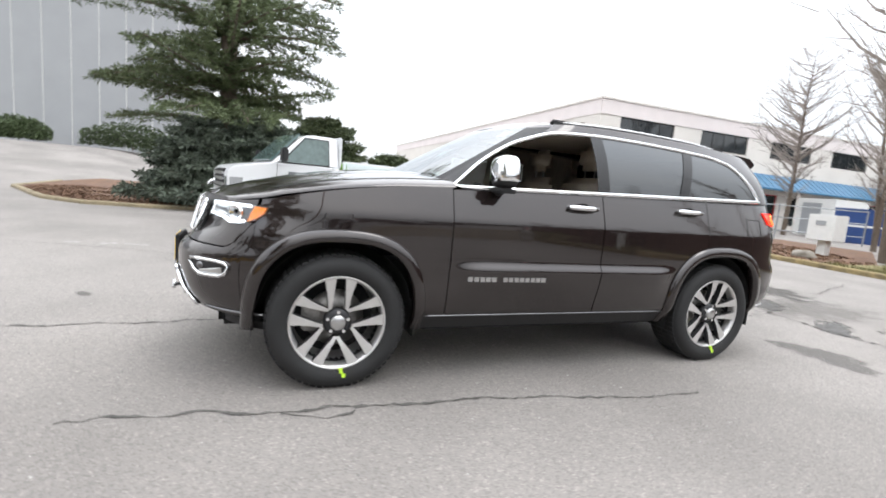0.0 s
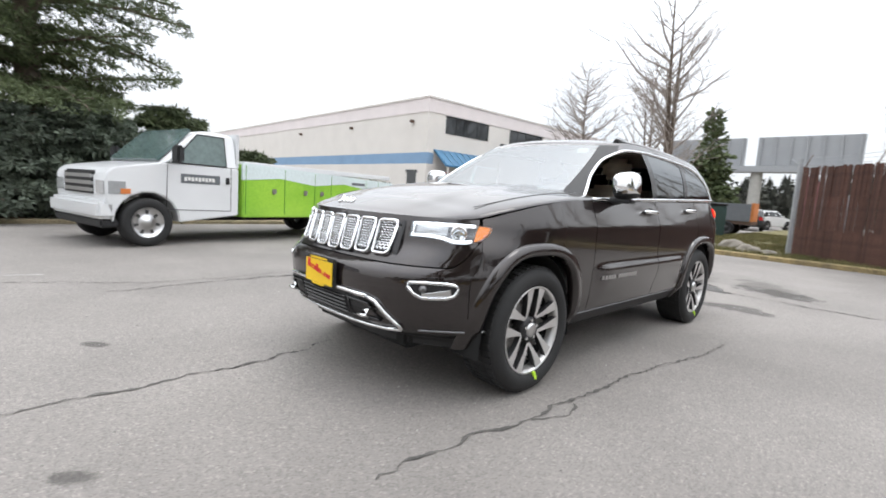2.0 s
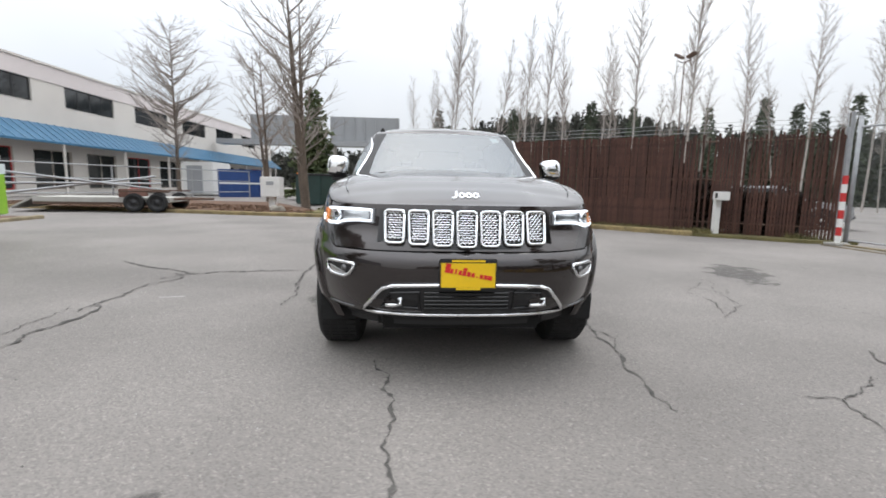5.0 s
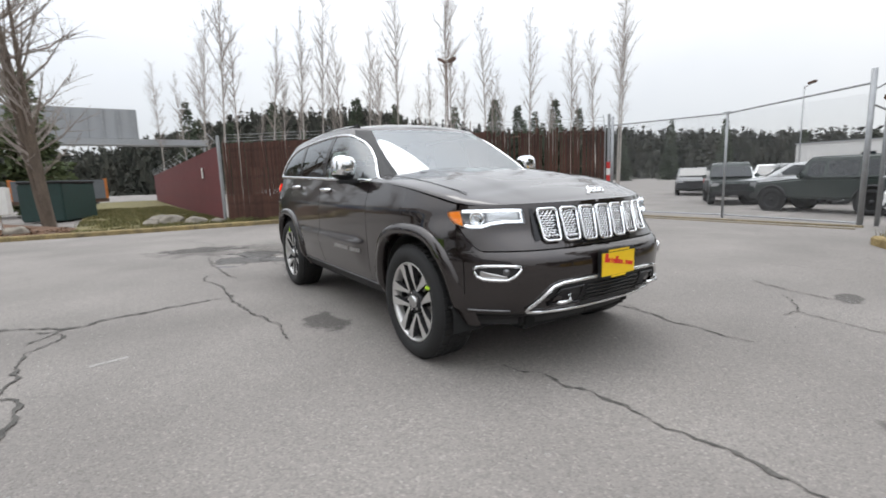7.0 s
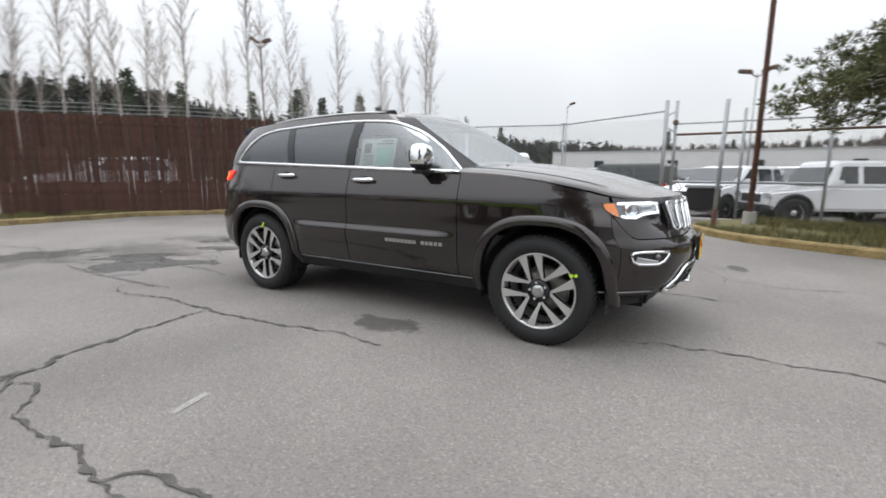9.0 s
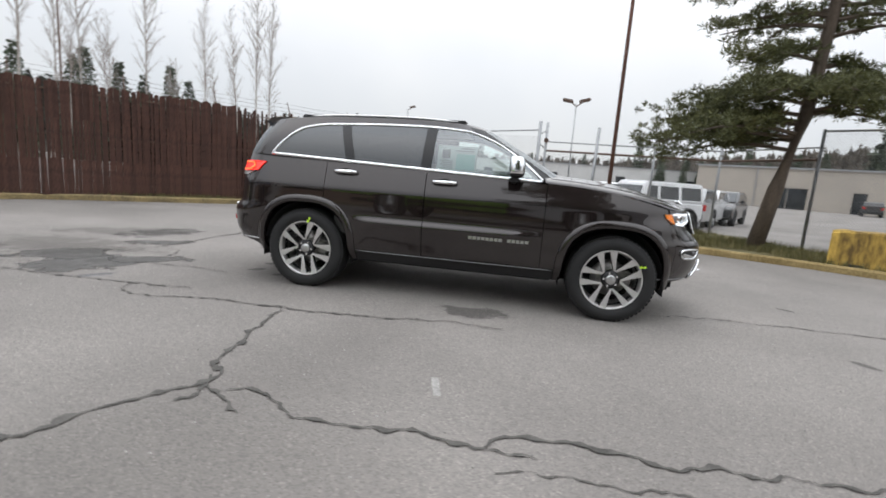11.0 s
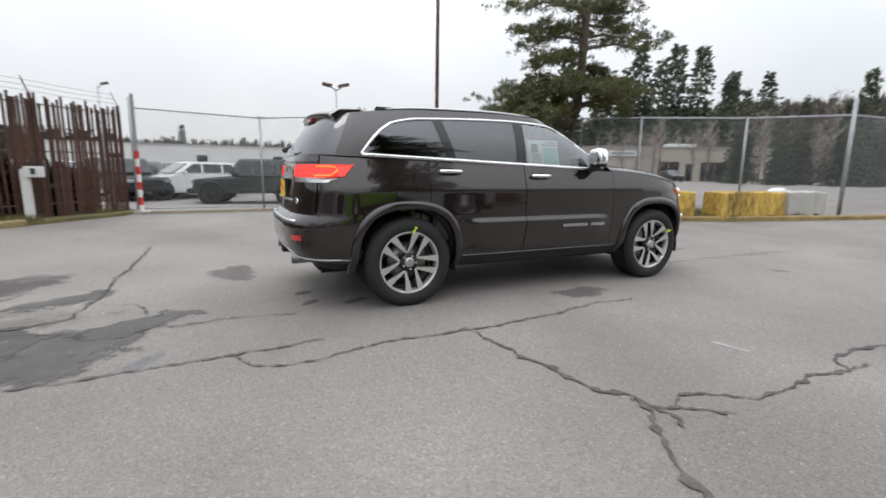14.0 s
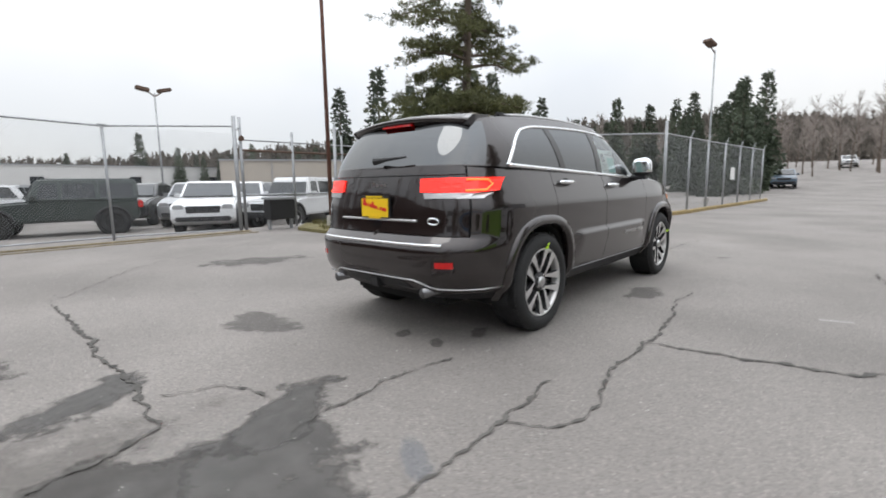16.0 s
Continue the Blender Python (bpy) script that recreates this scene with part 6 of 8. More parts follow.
def striped_post():
    p = thing("striped_post", "steel post with red and white bands beside the gate", "post")
    x, y = -4.74, 9.22
    for k in range(8):
        part("band", Geo().tube([(x, y, 0.02 + k * 0.19), (x, y, 0.02 + (k + 1) * 0.19)], 0.055, 14), SIGN_RED if k % 2 else SIGN_WHITE, p)
    part("pole", Geo().tube([(x, y, 1.54), (x, y, 2.9)], 0.04, 10), GALV, p)
    part("foot", Geo().box(x - 0.18, x + 0.18, y - 0.18, y + 0.18, 0.0, 0.06, bev=0.02), CONCRETE, p)
    q = thing("keypad_post", "square white post carrying a keypad box", "post")
    part("post", Geo().box(-6.50, -6.36, 7.42, 7.56, 0.0, 1.08, pose(0, 0, 0), bev=0.012), SIGN_WHITE, q)
    part("box", Geo().box(-6.42, -6.14, 7.34, 7.62, 0.92, 1.14, bev=0.015), SIGN_WHITE, q)
    part("keypad", Geo().box(-6.30, -6.22, 7.325, 7.342, 0.98, 1.10), DARK_TRIM, q)


striped_post()


def road_fence():
    f = thing("road_fence", "tall galvanised chain link fence with barbed wire arms", "fence")
    pts = [(7.15, 6.72), (8.42, 5.62), (10.95, 4.10), (12.5, 2.25)]
    run = [(12.5, 2.25), (14.9, 2.08), (17.2, 1.95), (19.5, 1.75), (21.8, 1.55), (24.0, 1.35), (26.2, 1.18)]
    for x, y in pts[:-1]:
        post(f, x, y, 2.82, 0.035)
    post(f, 12.5, 2.25, 3.2, 0.05)
    part("top_rail", Geo().tube([(x, y, 2.78) for x, y in pts], 0.024, 8), GALV, f)
    chain_link(f, pts, 0.08, 2.76, 0.07, 0.006)
    for x, y in run[1:]:
        post(f, x, y, 2.82, 0.035)
        z = ground_z(x, y)
        part("barb_arm", Geo().tube([(x, y, z + 2.78), (x + 0.25, y - 0.05, z + 3.05)], 0.016, 6), GALV, f)
    part("top_rail", Geo().tube([(x, y, ground_z(x, y) + 2.78) for x, y in run], 0.022, 8), GALV, f)
    chain_link(f, run, 0.08, 2.76, 0.075, 0.010)
    part("notice", Geo().box(20.0, 20.9, 1.58, 1.60, 1.2, 1.75), SIGN_WHITE, f)


road_fence()


def lamp_pole(x, y, h, material, heads, label, r=0.07):
    p = thing("lamp_pole", label, "lamp pole")
    z = ground_z(x, y)
    part("pole", Geo().tube([(x, y, z - 0.05), (x, y, z + h)], [r, r * 0.6], 10), material, p, "", True)
    part("base", Geo().tube([(x, y, z - 0.05), (x, y, z + 0.35)], r * 2.2, 14), CONCRETE, p)
    for dx, dy, tilt in heads:
        part("arm", Geo().tube([(x, y, z + h - 0.15), (x + dx * 0.5, y + dy * 0.5, z + h + 0.05)], 0.03, 6), DARK_POLE, p)
        a = math.degrees(math.atan2(dy, dx))
        part("floodlight", Geo().box(0.2, 0.75, -0.2, 0.2, -0.06, 0.10, pose(x, y, z + h + 0.05, 0, 0, a) @ pose(0, 0, 0, 0, tilt), bev=0.03), DARK_POLE, p)


lamp_pole(2.95, 8.2, 13.0, RUST_POLE, (), "tall rusty red steel pole beside the gate", 0.06)
lamp_pole(-23.7, 16.4, 9.35, DARK_POLE, ((0.7, 0.5, -25), (-0.7, -0.3, -35)), "tall pole with two tilted floodlights", 0.06)
lamp_pole(3.12, 21.95, 5.85, GALV, ((0.6, 0.1, -15), (-0.5, 0.1, -10)), "slim grey lamp pole in the car lot", 0.05)
lamp_pole(20.1, 2.55, 7.05, GALV, ((-0.6, 0.2, -20),), "pale grey lamp pole with one floodlight beside the road fence", 0.05)
lamp_pole(-11.0, 40.0, 7.5, GALV, ((0.6, 0.1, -15),), "slim grey lamp pole far in the lot", 0.06)


# ---- barriers and clutter by the road ----
def barrier(x0, y0, x1, y1, material, label, h=0.68):
    b = thing("concrete_barrier", label, "barrier", "barriers by the kerb")
    L = math.hypot(x1 - x0, y1 - y0)
    g = Geo()
    prof = [(-0.31, 0), (-0.31, 0.10), (-0.305, 0.30), (-0.30, h - 0.035), (-0.265, h), (0.265, h), (0.30, h - 0.035), (0.305, 0.30), (0.31, 0.10), (0.31, 0)]
    n = 14
    rnd = random.Random(int(x0 * 10))
    v = [(-L / 2 + L * i / (n - 1), py * (0.90 if i in (4, 9) and 0.05 < pz < h - 0.01 else rnd.uniform(0.985, 1.015)), pz * (1 + (0.02 * rnd.uniform(-1, 1) if pz > 0.3 else 0)) - (0.02 if i in (0, n - 1) and pz > 0.5 else 0)) for i in range(n) for py, pz in prof]
    f = [(i * 10 + j, i * 10 + j + 1, (i + 1) * 10 + j + 1, (i + 1) * 10 + j) for i in range(n - 1) for j in range(9)]
    f += [tuple(range(10))[::-1], tuple(range((n - 1) * 10, n * 10))]
    g.add(v, f)
    part("body", g, material, b)
    b.matrix_basis = pose((x0 + x1) / 2, (y0 + y1) / 2, 0.06, 0, 0, math.degrees(math.atan2(y1 - y0, x1 - x0)))
    for s in (-0.28, 0.28):
        part("lifting_slot", Geo().box(s * L - 0.10, s * L + 0.10, -0.318, 0.318, -0.01, 0.09), DARK_TRIM, b)
    return b


barrier(6.45, 4.55, 7.95, 3.40, BARRIER_YELLOW, "stained yellow concrete barrier behind the kerb")
barrier(8.40, 3.15, 10.35, 2.75, BARRIER_YELLOW, "stained yellow concrete barrier with dark streaks")
barrier(10.65, 2.85, 12.10, 2.70, CONCRETE, "pale concrete barrier with worn paint")


def rubble():
    p = thing("rubble_pile", "pale bags and rubble heaped behind the barrier", "rubble")
    rnd = random.Random(8)
    for k in range(14):
        bm = bmesh.new()
        bmesh.ops.create_icosphere(bm, subdivisions=2, radius=1)
        s = rnd.uniform(0.14, 0.30)
        for v in bm.verts:
            v.co *= s * (1 + 0.35 * noise.noise(v.co * 1.7 + Vector((k * 3, 0, 0))))
            v.co.z *= 0.7
        me = bpy.data.meshes.new("lump")
        bm.to_mesh(me)
        bm.free()
        ob = part("lump", me, SIGN_WHITE if k % 3 else CONCRETE, p)
        ob.location = (11.3 + rnd.uniform(-0.7, 0.9), 3.25 + rnd.uniform(-0.3, 0.3), 0.15 + 0.035 * k)


rubble()


# ---- trees ----
def blades(v, f, p, d, count, length, w, rnd, droop=0.15, spreadr=0.9):
    """Flat needle sprays about a twig at p that points along d."""
    for _ in range(count):
        a = Vector((rnd.gauss(0, 1), rnd.gauss(0, 1), rnd.gauss(0, 0.7))).normalized()
        t = (d * rnd.uniform(0.3, 1.0) + a * spreadr).normalized() * length * rnd.uniform(0.55, 1.15)
        t.z -= droop * length * rnd.random()
        s = t.cross(Vector((rnd.uniform(-1, 1), rnd.uniform(-1, 1), rnd.uniform(-0.4, 1)))).normalized() * w
        k = len(v)
        q = p + a * length * 0.15
        v += [q - s * 0.4, q + t * 0.55 + s, q + t, q + t * 0.55 - s]
        f.append((k, k + 1, k + 2, k + 3))


def conifer(name, h, r, whorls, per, sprays, size, material, bark, seed, label, base=0.08, droop=0.25, width_pow=0.9, clear=0.0, category="tree", w=0.35, fan=0.30, wild=0.0):
    rnd = random.Random(seed)
    t = thing(name, label, category)
    lean = [(rnd.uniform(-0.1, 0.1) * (i / 6), rnd.uniform(-0.1, 0.1) * (i / 6)) for i in range(7)]
    part("trunk", Geo().tube([(lx, ly, h * i / 6) for i, (lx, ly) in enumerate(lean)], [max(0.012, 0.02 * h * (1 - i / 6.2)) for i in range(7)], 8), bark, t, "", True)
    limbs, v, f = Geo(), [], []
    for wz in range(whorls):
        s = (wz + rnd.uniform(-0.3, 0.3)) / whorls
        z = h * (base + (1 - base) * max(0, s))
        reach = r * max(0.04, (1 - s)) ** width_pow
        if s < clear:
            reach *= 0.5
        a0 = rnd.uniform(0, 6.28)
        for k in range(per):
            a = a0 + 6.283 * k / per + rnd.uniform(-0.35, 0.35)
            L = reach * rnd.uniform(0.62 - 0.25 * wild, 1.12)
            zz, bend = z + wild * rnd.uniform(-0.9, 0.9) * h / whorls, droop * (1 + wild * rnd.uniform(-0.9, 0.5))
            steps = max(2, int(L / (size * 0.55)))
            pts = []
            for i in range(steps + 1):
                u = i / steps
                pts.append(Vector((math.cos(a) * L * u, math.sin(a) * L * u, zz - bend * L * u * u + (0.10 + 0.12 * wild) * L * u)))
            if L > 0.5 and size < 0.4:
                limbs.tube([p for p in pts[:: max(1, steps // 3)]] + [pts[-1]], [0.016 * L * (1 - 0.8 * i / (len(pts[:: max(1, steps // 3)]))) + 0.004 for i in range(len(pts[:: max(1, steps // 3)]) + 1)], 4, False)
            for i, p in enumerate(pts[1:], 1):
                u = i / steps
                d = Vector((math.cos(a), math.sin(a), 0.05))
                side = Vector((-math.sin(a), math.cos(a), 0))
                wid = fan * L * (1 - abs(u - 0.55))
                for q in (-1, 0, 1) if wid > size * 0.5 else (0,):
                    blades(v, f, p + side * q * wid * rnd.uniform(0.5, 1.0) + Vector((0, 0, -0.10 * abs(q) * wid)), (d + side * q * 0.6).normalized(), sprays, size, size * w, rnd)
    if limbs.v:
        part("limb", limbs, bark, t)
    part("crown", mesh(v, f), material, t)
    return t


def thicket():
    """Bare brambles that lean on the back of the slats, highest away from the gate."""
    rnd = random.Random(35)
    v, f = [], []
    for _ in range(4200):
        s = rnd.uniform(0.50, 0.95)
        back = rnd.uniform(0.35, 1.5)
        x, y = -12.62 + 7.6 * s - 0.78 * back, 9.4 * s + 0.63 * back
        top = 2.1 - 1.2 * smooth01(0.62, 0.86, s) + 0.25 * noise.noise((s * 14, 0, 0))
        p = Vector((x, y, max(0.05, top) * rnd.random() ** 0.7))
        blades(v, f, p, Vector((rnd.uniform(-0.6, 0.6), rnd.uniform(-0.6, 0.6), 0.9)), 3, 0.42, 0.035, rnd, 0.1, 1.0)
    put("brambles", mesh(v, f), BRAMBLE, None, "dark brown bramble thicket behind the slat fence", "thicket", "", "stuff")


thicket()


def place(t, x, y, turn=0.0, scale=1.0, sink=0.0):
    t.matrix_basis = pose(x, y, ground_z(x, y) - sink, 0, 0, turn) @ Matrix.Scale(scale, 4)
    return t


place(conifer("spruce_tree", 17.0, 3.9, 28, 7, 14, 0.18, SPRUCE, BARK, 3, "broad dark green spruce with drooping boughs in the bed", base=0.16, droop=0.26, width_pow=0.38, w=0.085, fan=0.26, wild=1.0), 3.35, -13.35, 20)
place(conifer("juniper_shrub", 2.6, 1.9, 14, 9, 12, 0.19, SPRUCE_BLUE, BARK, 4, "dense bluish green conifer shrub under the spruce", base=0.02, droop=0.05, width_pow=0.45, category="shrub", w=0.13), 3.9, -11.9, 0)
place(conifer("juniper_shrub", 2.9, 2.0, 14, 9, 12, 0.19, SPRUCE_BLUE, BARK, 5, "dense bluish green conifer shrub under the spruce", base=0.02, droop=0.05, width_pow=0.45, category="shrub", w=0.13), 2.3, -12.2, 50)
place(conifer("yew_shrub", 3.2, 2.1, 14, 9, 12, 0.19, SPRUCE, BARK, 6, "dark green evergreen shrub beside the spruce", base=0.02, droop=0.05, width_pow=0.45, category="shrub", w=0.13), 0.3, -13.0, 80)
place(conifer("yew_shrub", 2.3, 1.6, 12, 9, 12, 0.19, SPRUCE, BARK, 17, "dark green evergreen shrub behind the truck", base=0.02, droop=0.05, width_pow=0.45, category="shrub", w=0.13), -2.2, -13.6, 30)


def pine():
    """An open, irregular pine: leaning trunk, long limbs, needle clumps in plates."""
    rnd = random.Random(12)
    t = thing("pine_tree", "open irregular pine with clumped green needles and a bare trunk", "tree")
    top = 9.6
    trunk = [Vector((-0.25, 0.05, 0.0)), Vector((-0.02, 0.03, 1.4)), Vector((0.28, 0.0, 3.0)), Vector((0.44, 0.02, 5.0)), Vector((0.50, 0.0, 7.2)), Vector((0.52, 0.0, top))]
    part("trunk", Geo().tube(trunk, [0.18, 0.155, 0.135, 0.11, 0.08, 0.03], 12), BARK, t, "", True)
    limbs, v, f = Geo(), [], []

    def at(z):
        for a, b in zip(trunk, trunk[1:]):
            if a.z <= z <= b.z:
                return a + (b - a) * (z - a.z) / (b.z - a.z)
        return trunk[-1]

    plan = [(2.3, 150, 3.1), (2.6, 200, 3.3), (2.5, 100, 2.4), (3.0, 175, 3.4), (3.3, 225, 2.8), (3.3, 260, 2.6), (2.9, 125, 2.6), (3.1, 300, 1.6), (3.5, 330, 1.5), (3.7, 60, 1.6), (3.6, 145, 2.6), (4.0, 10, 1.5), (4.1, 200, 2.2), (4.4, 110, 2.0), (2.5, 178, 3.6), (2.8, 160, 3.0), (3.2, 190, 2.8), (3.4, 320, 2.0), (3.0, 345, 1.8), (3.6, 20, 2.0), (4.9, 340, 3.0), (5.2, 355, 2.8), (5.0, 170, 2.8), (5.5, 185, 3.0), (4.6, 320, 2.2)]
    z = 4.8
    while z < top:
        plan.append((z, rnd.uniform(0, 360), rnd.uniform(1.3, 3.1) * (1.10 - 0.75 * max(0, (z - 6.2) / (top - 6.2)))))
        z += rnd.uniform(0.09, 0.24)
    for z, a, L in plan:
        a, L = math.radians(a), L * (0.80 if z < 4.5 else 0.74)
        d = Vector((math.cos(a), math.sin(a), 0))
        p0 = at(z)
        pts = [p0 + d * L * u + Vector((0, 0, 0.22 * L * u - 0.30 * L * u * u + rnd.uniform(-0.04, 0.04))) for u in (0, 0.25, 0.5, 0.75, 1.0)]
        limbs.tube(pts, [0.05, 0.042, 0.032, 0.022, 0.01], 5, False)
        for u in np.linspace(0.32, 1.0, max(4, int(L * 3.2))).tolist():
            base = p0 + d * L * u + Vector((0, 0, 0.22 * L * u - 0.30 * L * u * u))
            for _ in range(7 if z < 4.5 else 4):
                c = base + Vector((rnd.uniform(-1, 1), rnd.uniform(-1, 1), rnd.uniform(-0.30, 0.55))) * (0.22 + 0.18 * u) * min(1.3, L / 2)
                for _ in range(3):
                    blades(v, f, c + Vector((rnd.uniform(-0.2, 0.2), rnd.uniform(-0.2, 0.2), rnd.uniform(-0.05, 0.10))), Vector((rnd.uniform(-0.4, 0.4), rnd.uniform(-0.4, 0.4), 1)), 20, 0.14, 0.011, rnd, 0.0, 1.1)
    part("limb", limbs, BARK, t)
    part("crown", mesh(v, f), PINE, t)
    return t


place(pine(), 6.22, 6.05, 0)


def bare_tree(name, h, spread_a, depth, seed, bark, label, r0=None, upright=0.6, first=0.2, forks=3):
    rnd = random.Random(seed)
    t = thing(name, label, "tree")
    g, tw = Geo(), Geo()
    r0 = r0 or h * 0.016

    def grow(p, d, L, r, k):
        mid = p + d * L * 0.5 + Vector((rnd.uniform(-1, 1), rnd.uniform(-1, 1), 0)) * L * 0.05
        q = p + d * L
        (g if k > 1 else tw).tube([p, mid, q], [r, r * 0.85, r * 0.62], 6 if k > 2 else 3, False)
        if k <= 0:
            return
        n = forks + (1 if rnd.random() < 0.4 else 0)
        for i in range(n):
            s = rnd.uniform(0.35, 1.0) if i else 1.0
            a = Vector((rnd.gauss(0, 1), rnd.gauss(0, 1), rnd.gauss(0, 0.4))).normalized()
            e = (d + a * (spread_a if i else spread_a * 0.35)).normalized()
            e = (e + Vector((0, 0, upright * 0.35))).normalized()
            grow(p + (q - p) * s, e, L * rnd.uniform(0.55, 0.78) * (1 if i else 1.08), r * (0.62 if i == 0 else 0.42), k - 1)

    grow(Vector((0, 0, 0)), Vector((rnd.uniform(-0.05, 0.05), rnd.uniform(-0.05, 0.05), 1)).normalized(), h * first, r0, depth)
    part("trunk", g, bark, t)
    part("crown", tw, TWIG, t)
    return t


def leader_tree(name, h, reach, n, seed, bark, label, r0=0.12, rise=0.9, stems=1, fat=1.0, start=0.16):
    """A bare tree with one or more leading stems and many thin side shoots."""
    rnd = random.Random(seed)
    t = thing(name, label, "tree")
    g, tw = Geo(), Geo()
    for st in range(stems):
        tilt = Vector((rnd.uniform(-0.13, 0.13), rnd.uniform(-0.13, 0.13), 1)) if stems > 1 else Vector((rnd.uniform(-0.04, 0.04), rnd.uniform(-0.04, 0.04), 1))
        hh = h * (1 if st == 0 else rnd.uniform(0.75, 0.95))
        pts = [Vector((tilt.x * hh * u + 0.05 * math.sin(5 * u + st), tilt.y * hh * u + 0.05 * math.cos(4 * u + st), hh * u)) for u in np.linspace(0, 1, 9)]
        g.tube(pts, [max(0.008, r0 * (1 - 0.93 * u)) for u in np.linspace(0, 1, 9)], 7, False)
        for i in range(n // stems):
            u = start + (0.98 - start) * (i + rnd.random()) / (n / stems)
            k = min(7, int(u * 8))
            p = pts[k] + (pts[k + 1] - pts[k]) * (u * 8 - k)
            a = rnd.uniform(0, 6.28)
            L = reach * (0.30 + 0.75 * math.sin(math.pi * min(1, (u - start) / (1 - start)) ** 0.7)) * rnd.uniform(0.35, 1.15)
            d = Vector((math.cos(a), math.sin(a), rise * rnd.uniform(0.5, 1.3))).normalized()
            q = [p, p + d * L * 0.5 + Vector((0, 0, -0.04 * L)), p + d * L + Vector((0, 0, 0.10 * L))]
            tw.tube(q, [max(0.006, 0.020 * L) * fat, max(0.005, 0.012 * L) * fat, 0.004 * fat], 3, False)
            for _ in range(7):
                s = rnd.uniform(0.2, 1)
                b = p + d * L * s
                e = (d + Vector((rnd.gauss(0, 0.6), rnd.gauss(0, 0.6), rnd.gauss(0.15, 0.4)))).normalized()
                l2 = L * rnd.uniform(0.2, 0.45)
                tw.tube([b, b + e * l2], [max(0.005, 0.007 * L) * fat, 0.003 * fat], 3, False)
                for _ in range(2):
                    c = b + e * l2 * rnd.uniform(0.4, 0.9)
                    e2 = (e + Vector((rnd.gauss(0, 0.6), rnd.gauss(0, 0.6), rnd.gauss(0.1, 0.4)))).normalized()
                    tw.tube([c, c + e2 * l2 * 0.5], [0.005 * fat, 0.003 * fat], 3, False)
    part("trunk", g, bark, t, "", True)
    part("crown", tw, TWIG, t)
    return t


place(leader_tree("bare_tree", 11.0, 3.2, 90, 41, BARK, "bare tree with several upright stems in the mulch bed", 0.17, 1.0, 3), -16.9, -5.15, 0)
place(leader_tree("bare_tree", 12.5, 3.6, 120, 43, BARK, "bare street tree before the blue awning", 0.16, 0.75, 1), -31.5, -17.8, 40)
place(leader_tree("bare_tree", 9.5, 2.6, 60, 44, BARK, "bare tree behind the bed", 0.12, 1.0, 2), -24.0, -9.0, 70)
# tall pale poplars behind the fence
poplars = [leader_tree("bare_poplar", 20.0, 2.3, 64, 50 + i, PALE_BARK, "tall thin bare tree with pale bark behind the fence", 0.105, 2.0, 1, 1.0, 0.33) for i in range(3)]
rnd = random.Random(77)
spots = []
for k in range(34):
    a = radians(118 + 58 * (k + rnd.uniform(-0.4, 0.4)) / 33)
    spots.append((a, rnd.uniform(32, 62)))
for k, (a, d) in enumerate(spots):
    m = pose(d * math.cos(a), d * math.sin(a) * 0.9 - 2, -0.3, rnd.uniform(-3, 3), rnd.uniform(-5, 5), rnd.uniform(0, 360)) @ Matrix.Scale(rnd.uniform(0.7, 1.15), 4)
    if k < 3:
        poplars[k].matrix_basis = m
    else:
        copy_thing(poplars[k % 3], Matrix(m))
for k, ob in enumerate([o for o in scene.objects if o.name.startswith("bare_poplar")]):
    tagged(ob, group="poplars behind the fence")

# evergreens in the distance
firs = [conifer("fir_tree", 10.0, 2.3, 24, 7, 3, 0.55, FIR, BARK, 60 + i, "dark green fir in the distance", base=0.05, droop=0.3, width_pow=0.85, w=0.22) for i in range(3)]
FIRS = [(-74, 7, 1.15), (-70, 13, 0.85), (-66, 20, 0.95), (-64, 27, 1.0), (-60, 33, 0.8), (-62, 44, 1.05), (-58, 50, 1.2), (-66, 65, 1.55), (-60, 64, 1.25), (-58, 72, 1.3), (-52, 78, 1.1), (-46, 84, 1.2), (-40, 92, 1.0), (-30, 100, 1.0), (-20, 104, 0.9),
        (-8, 106, 0.9), (4, 112, 1.0), (16, 108, 0.9), (27, 104, 1.1), (36, 100, 1.0), (44, 92, 1.1),
        (52, 60, 1.7), (57, 57, 2.0), (62, 54, 2.1), (68, 52, 1.8), (74, 46, 1.9), (80, 44, 1.7), (50, 68, 1.5), (88, 36, 1.5), (66, 30, 1.2), (60, 34, 1.1), (58, 21, 1.0), (52, 16, 0.9), (60, 12, 1.0), (48, 10, 0.85), (42, 8.5, 0.8), (40, 4.6, 0.75), (45, 5.5, 0.85), (36, 6.0, 0.6), (52, 6, 0.95), (60, 5, 1.0), (70, 8, 1.1), (82, 10, 1.1),
        (-72, 11, 1.3), (-68, 5, 1.35), (-70, 17, 1.25), (-55, 35.5, 1.12), (-53, 38.5, 1.3), (-49, 43, 1.15), (-47, 45.5, 1.42), (-45, 47, 1.15), (-43, 49, 1.1), (-41, 51, 1.05), (-50, 27, 1.2), (-53, 23, 1.1), (-66, 24, 1.05), (-68, 31, 0.95),
        (38, 3.6, 0.8), (43, 3.4, 0.9), (34, 4.6, 0.7), (47, 3.2, 0.95), (56, 8, 1.1), (60, 14, 1.15), (66, 19, 1.05), (63, 24, 1.2), (70, 14, 1.1), (72, 26, 1.3), (58, 28, 1.1), (62, 50, 1.8), (66, 46, 1.65), (70, 44, 1.75), (58, 53, 1.7)]
rnd = random.Random(79)
for k in range(26):
    # a close row behind the long low building
    FIRS.append((75 - 2.1 * k + rnd.uniform(-1, 1), 45 + 1.2 * k + rnd.uniform(0, 5), rnd.uniform(0.50, 0.85)))
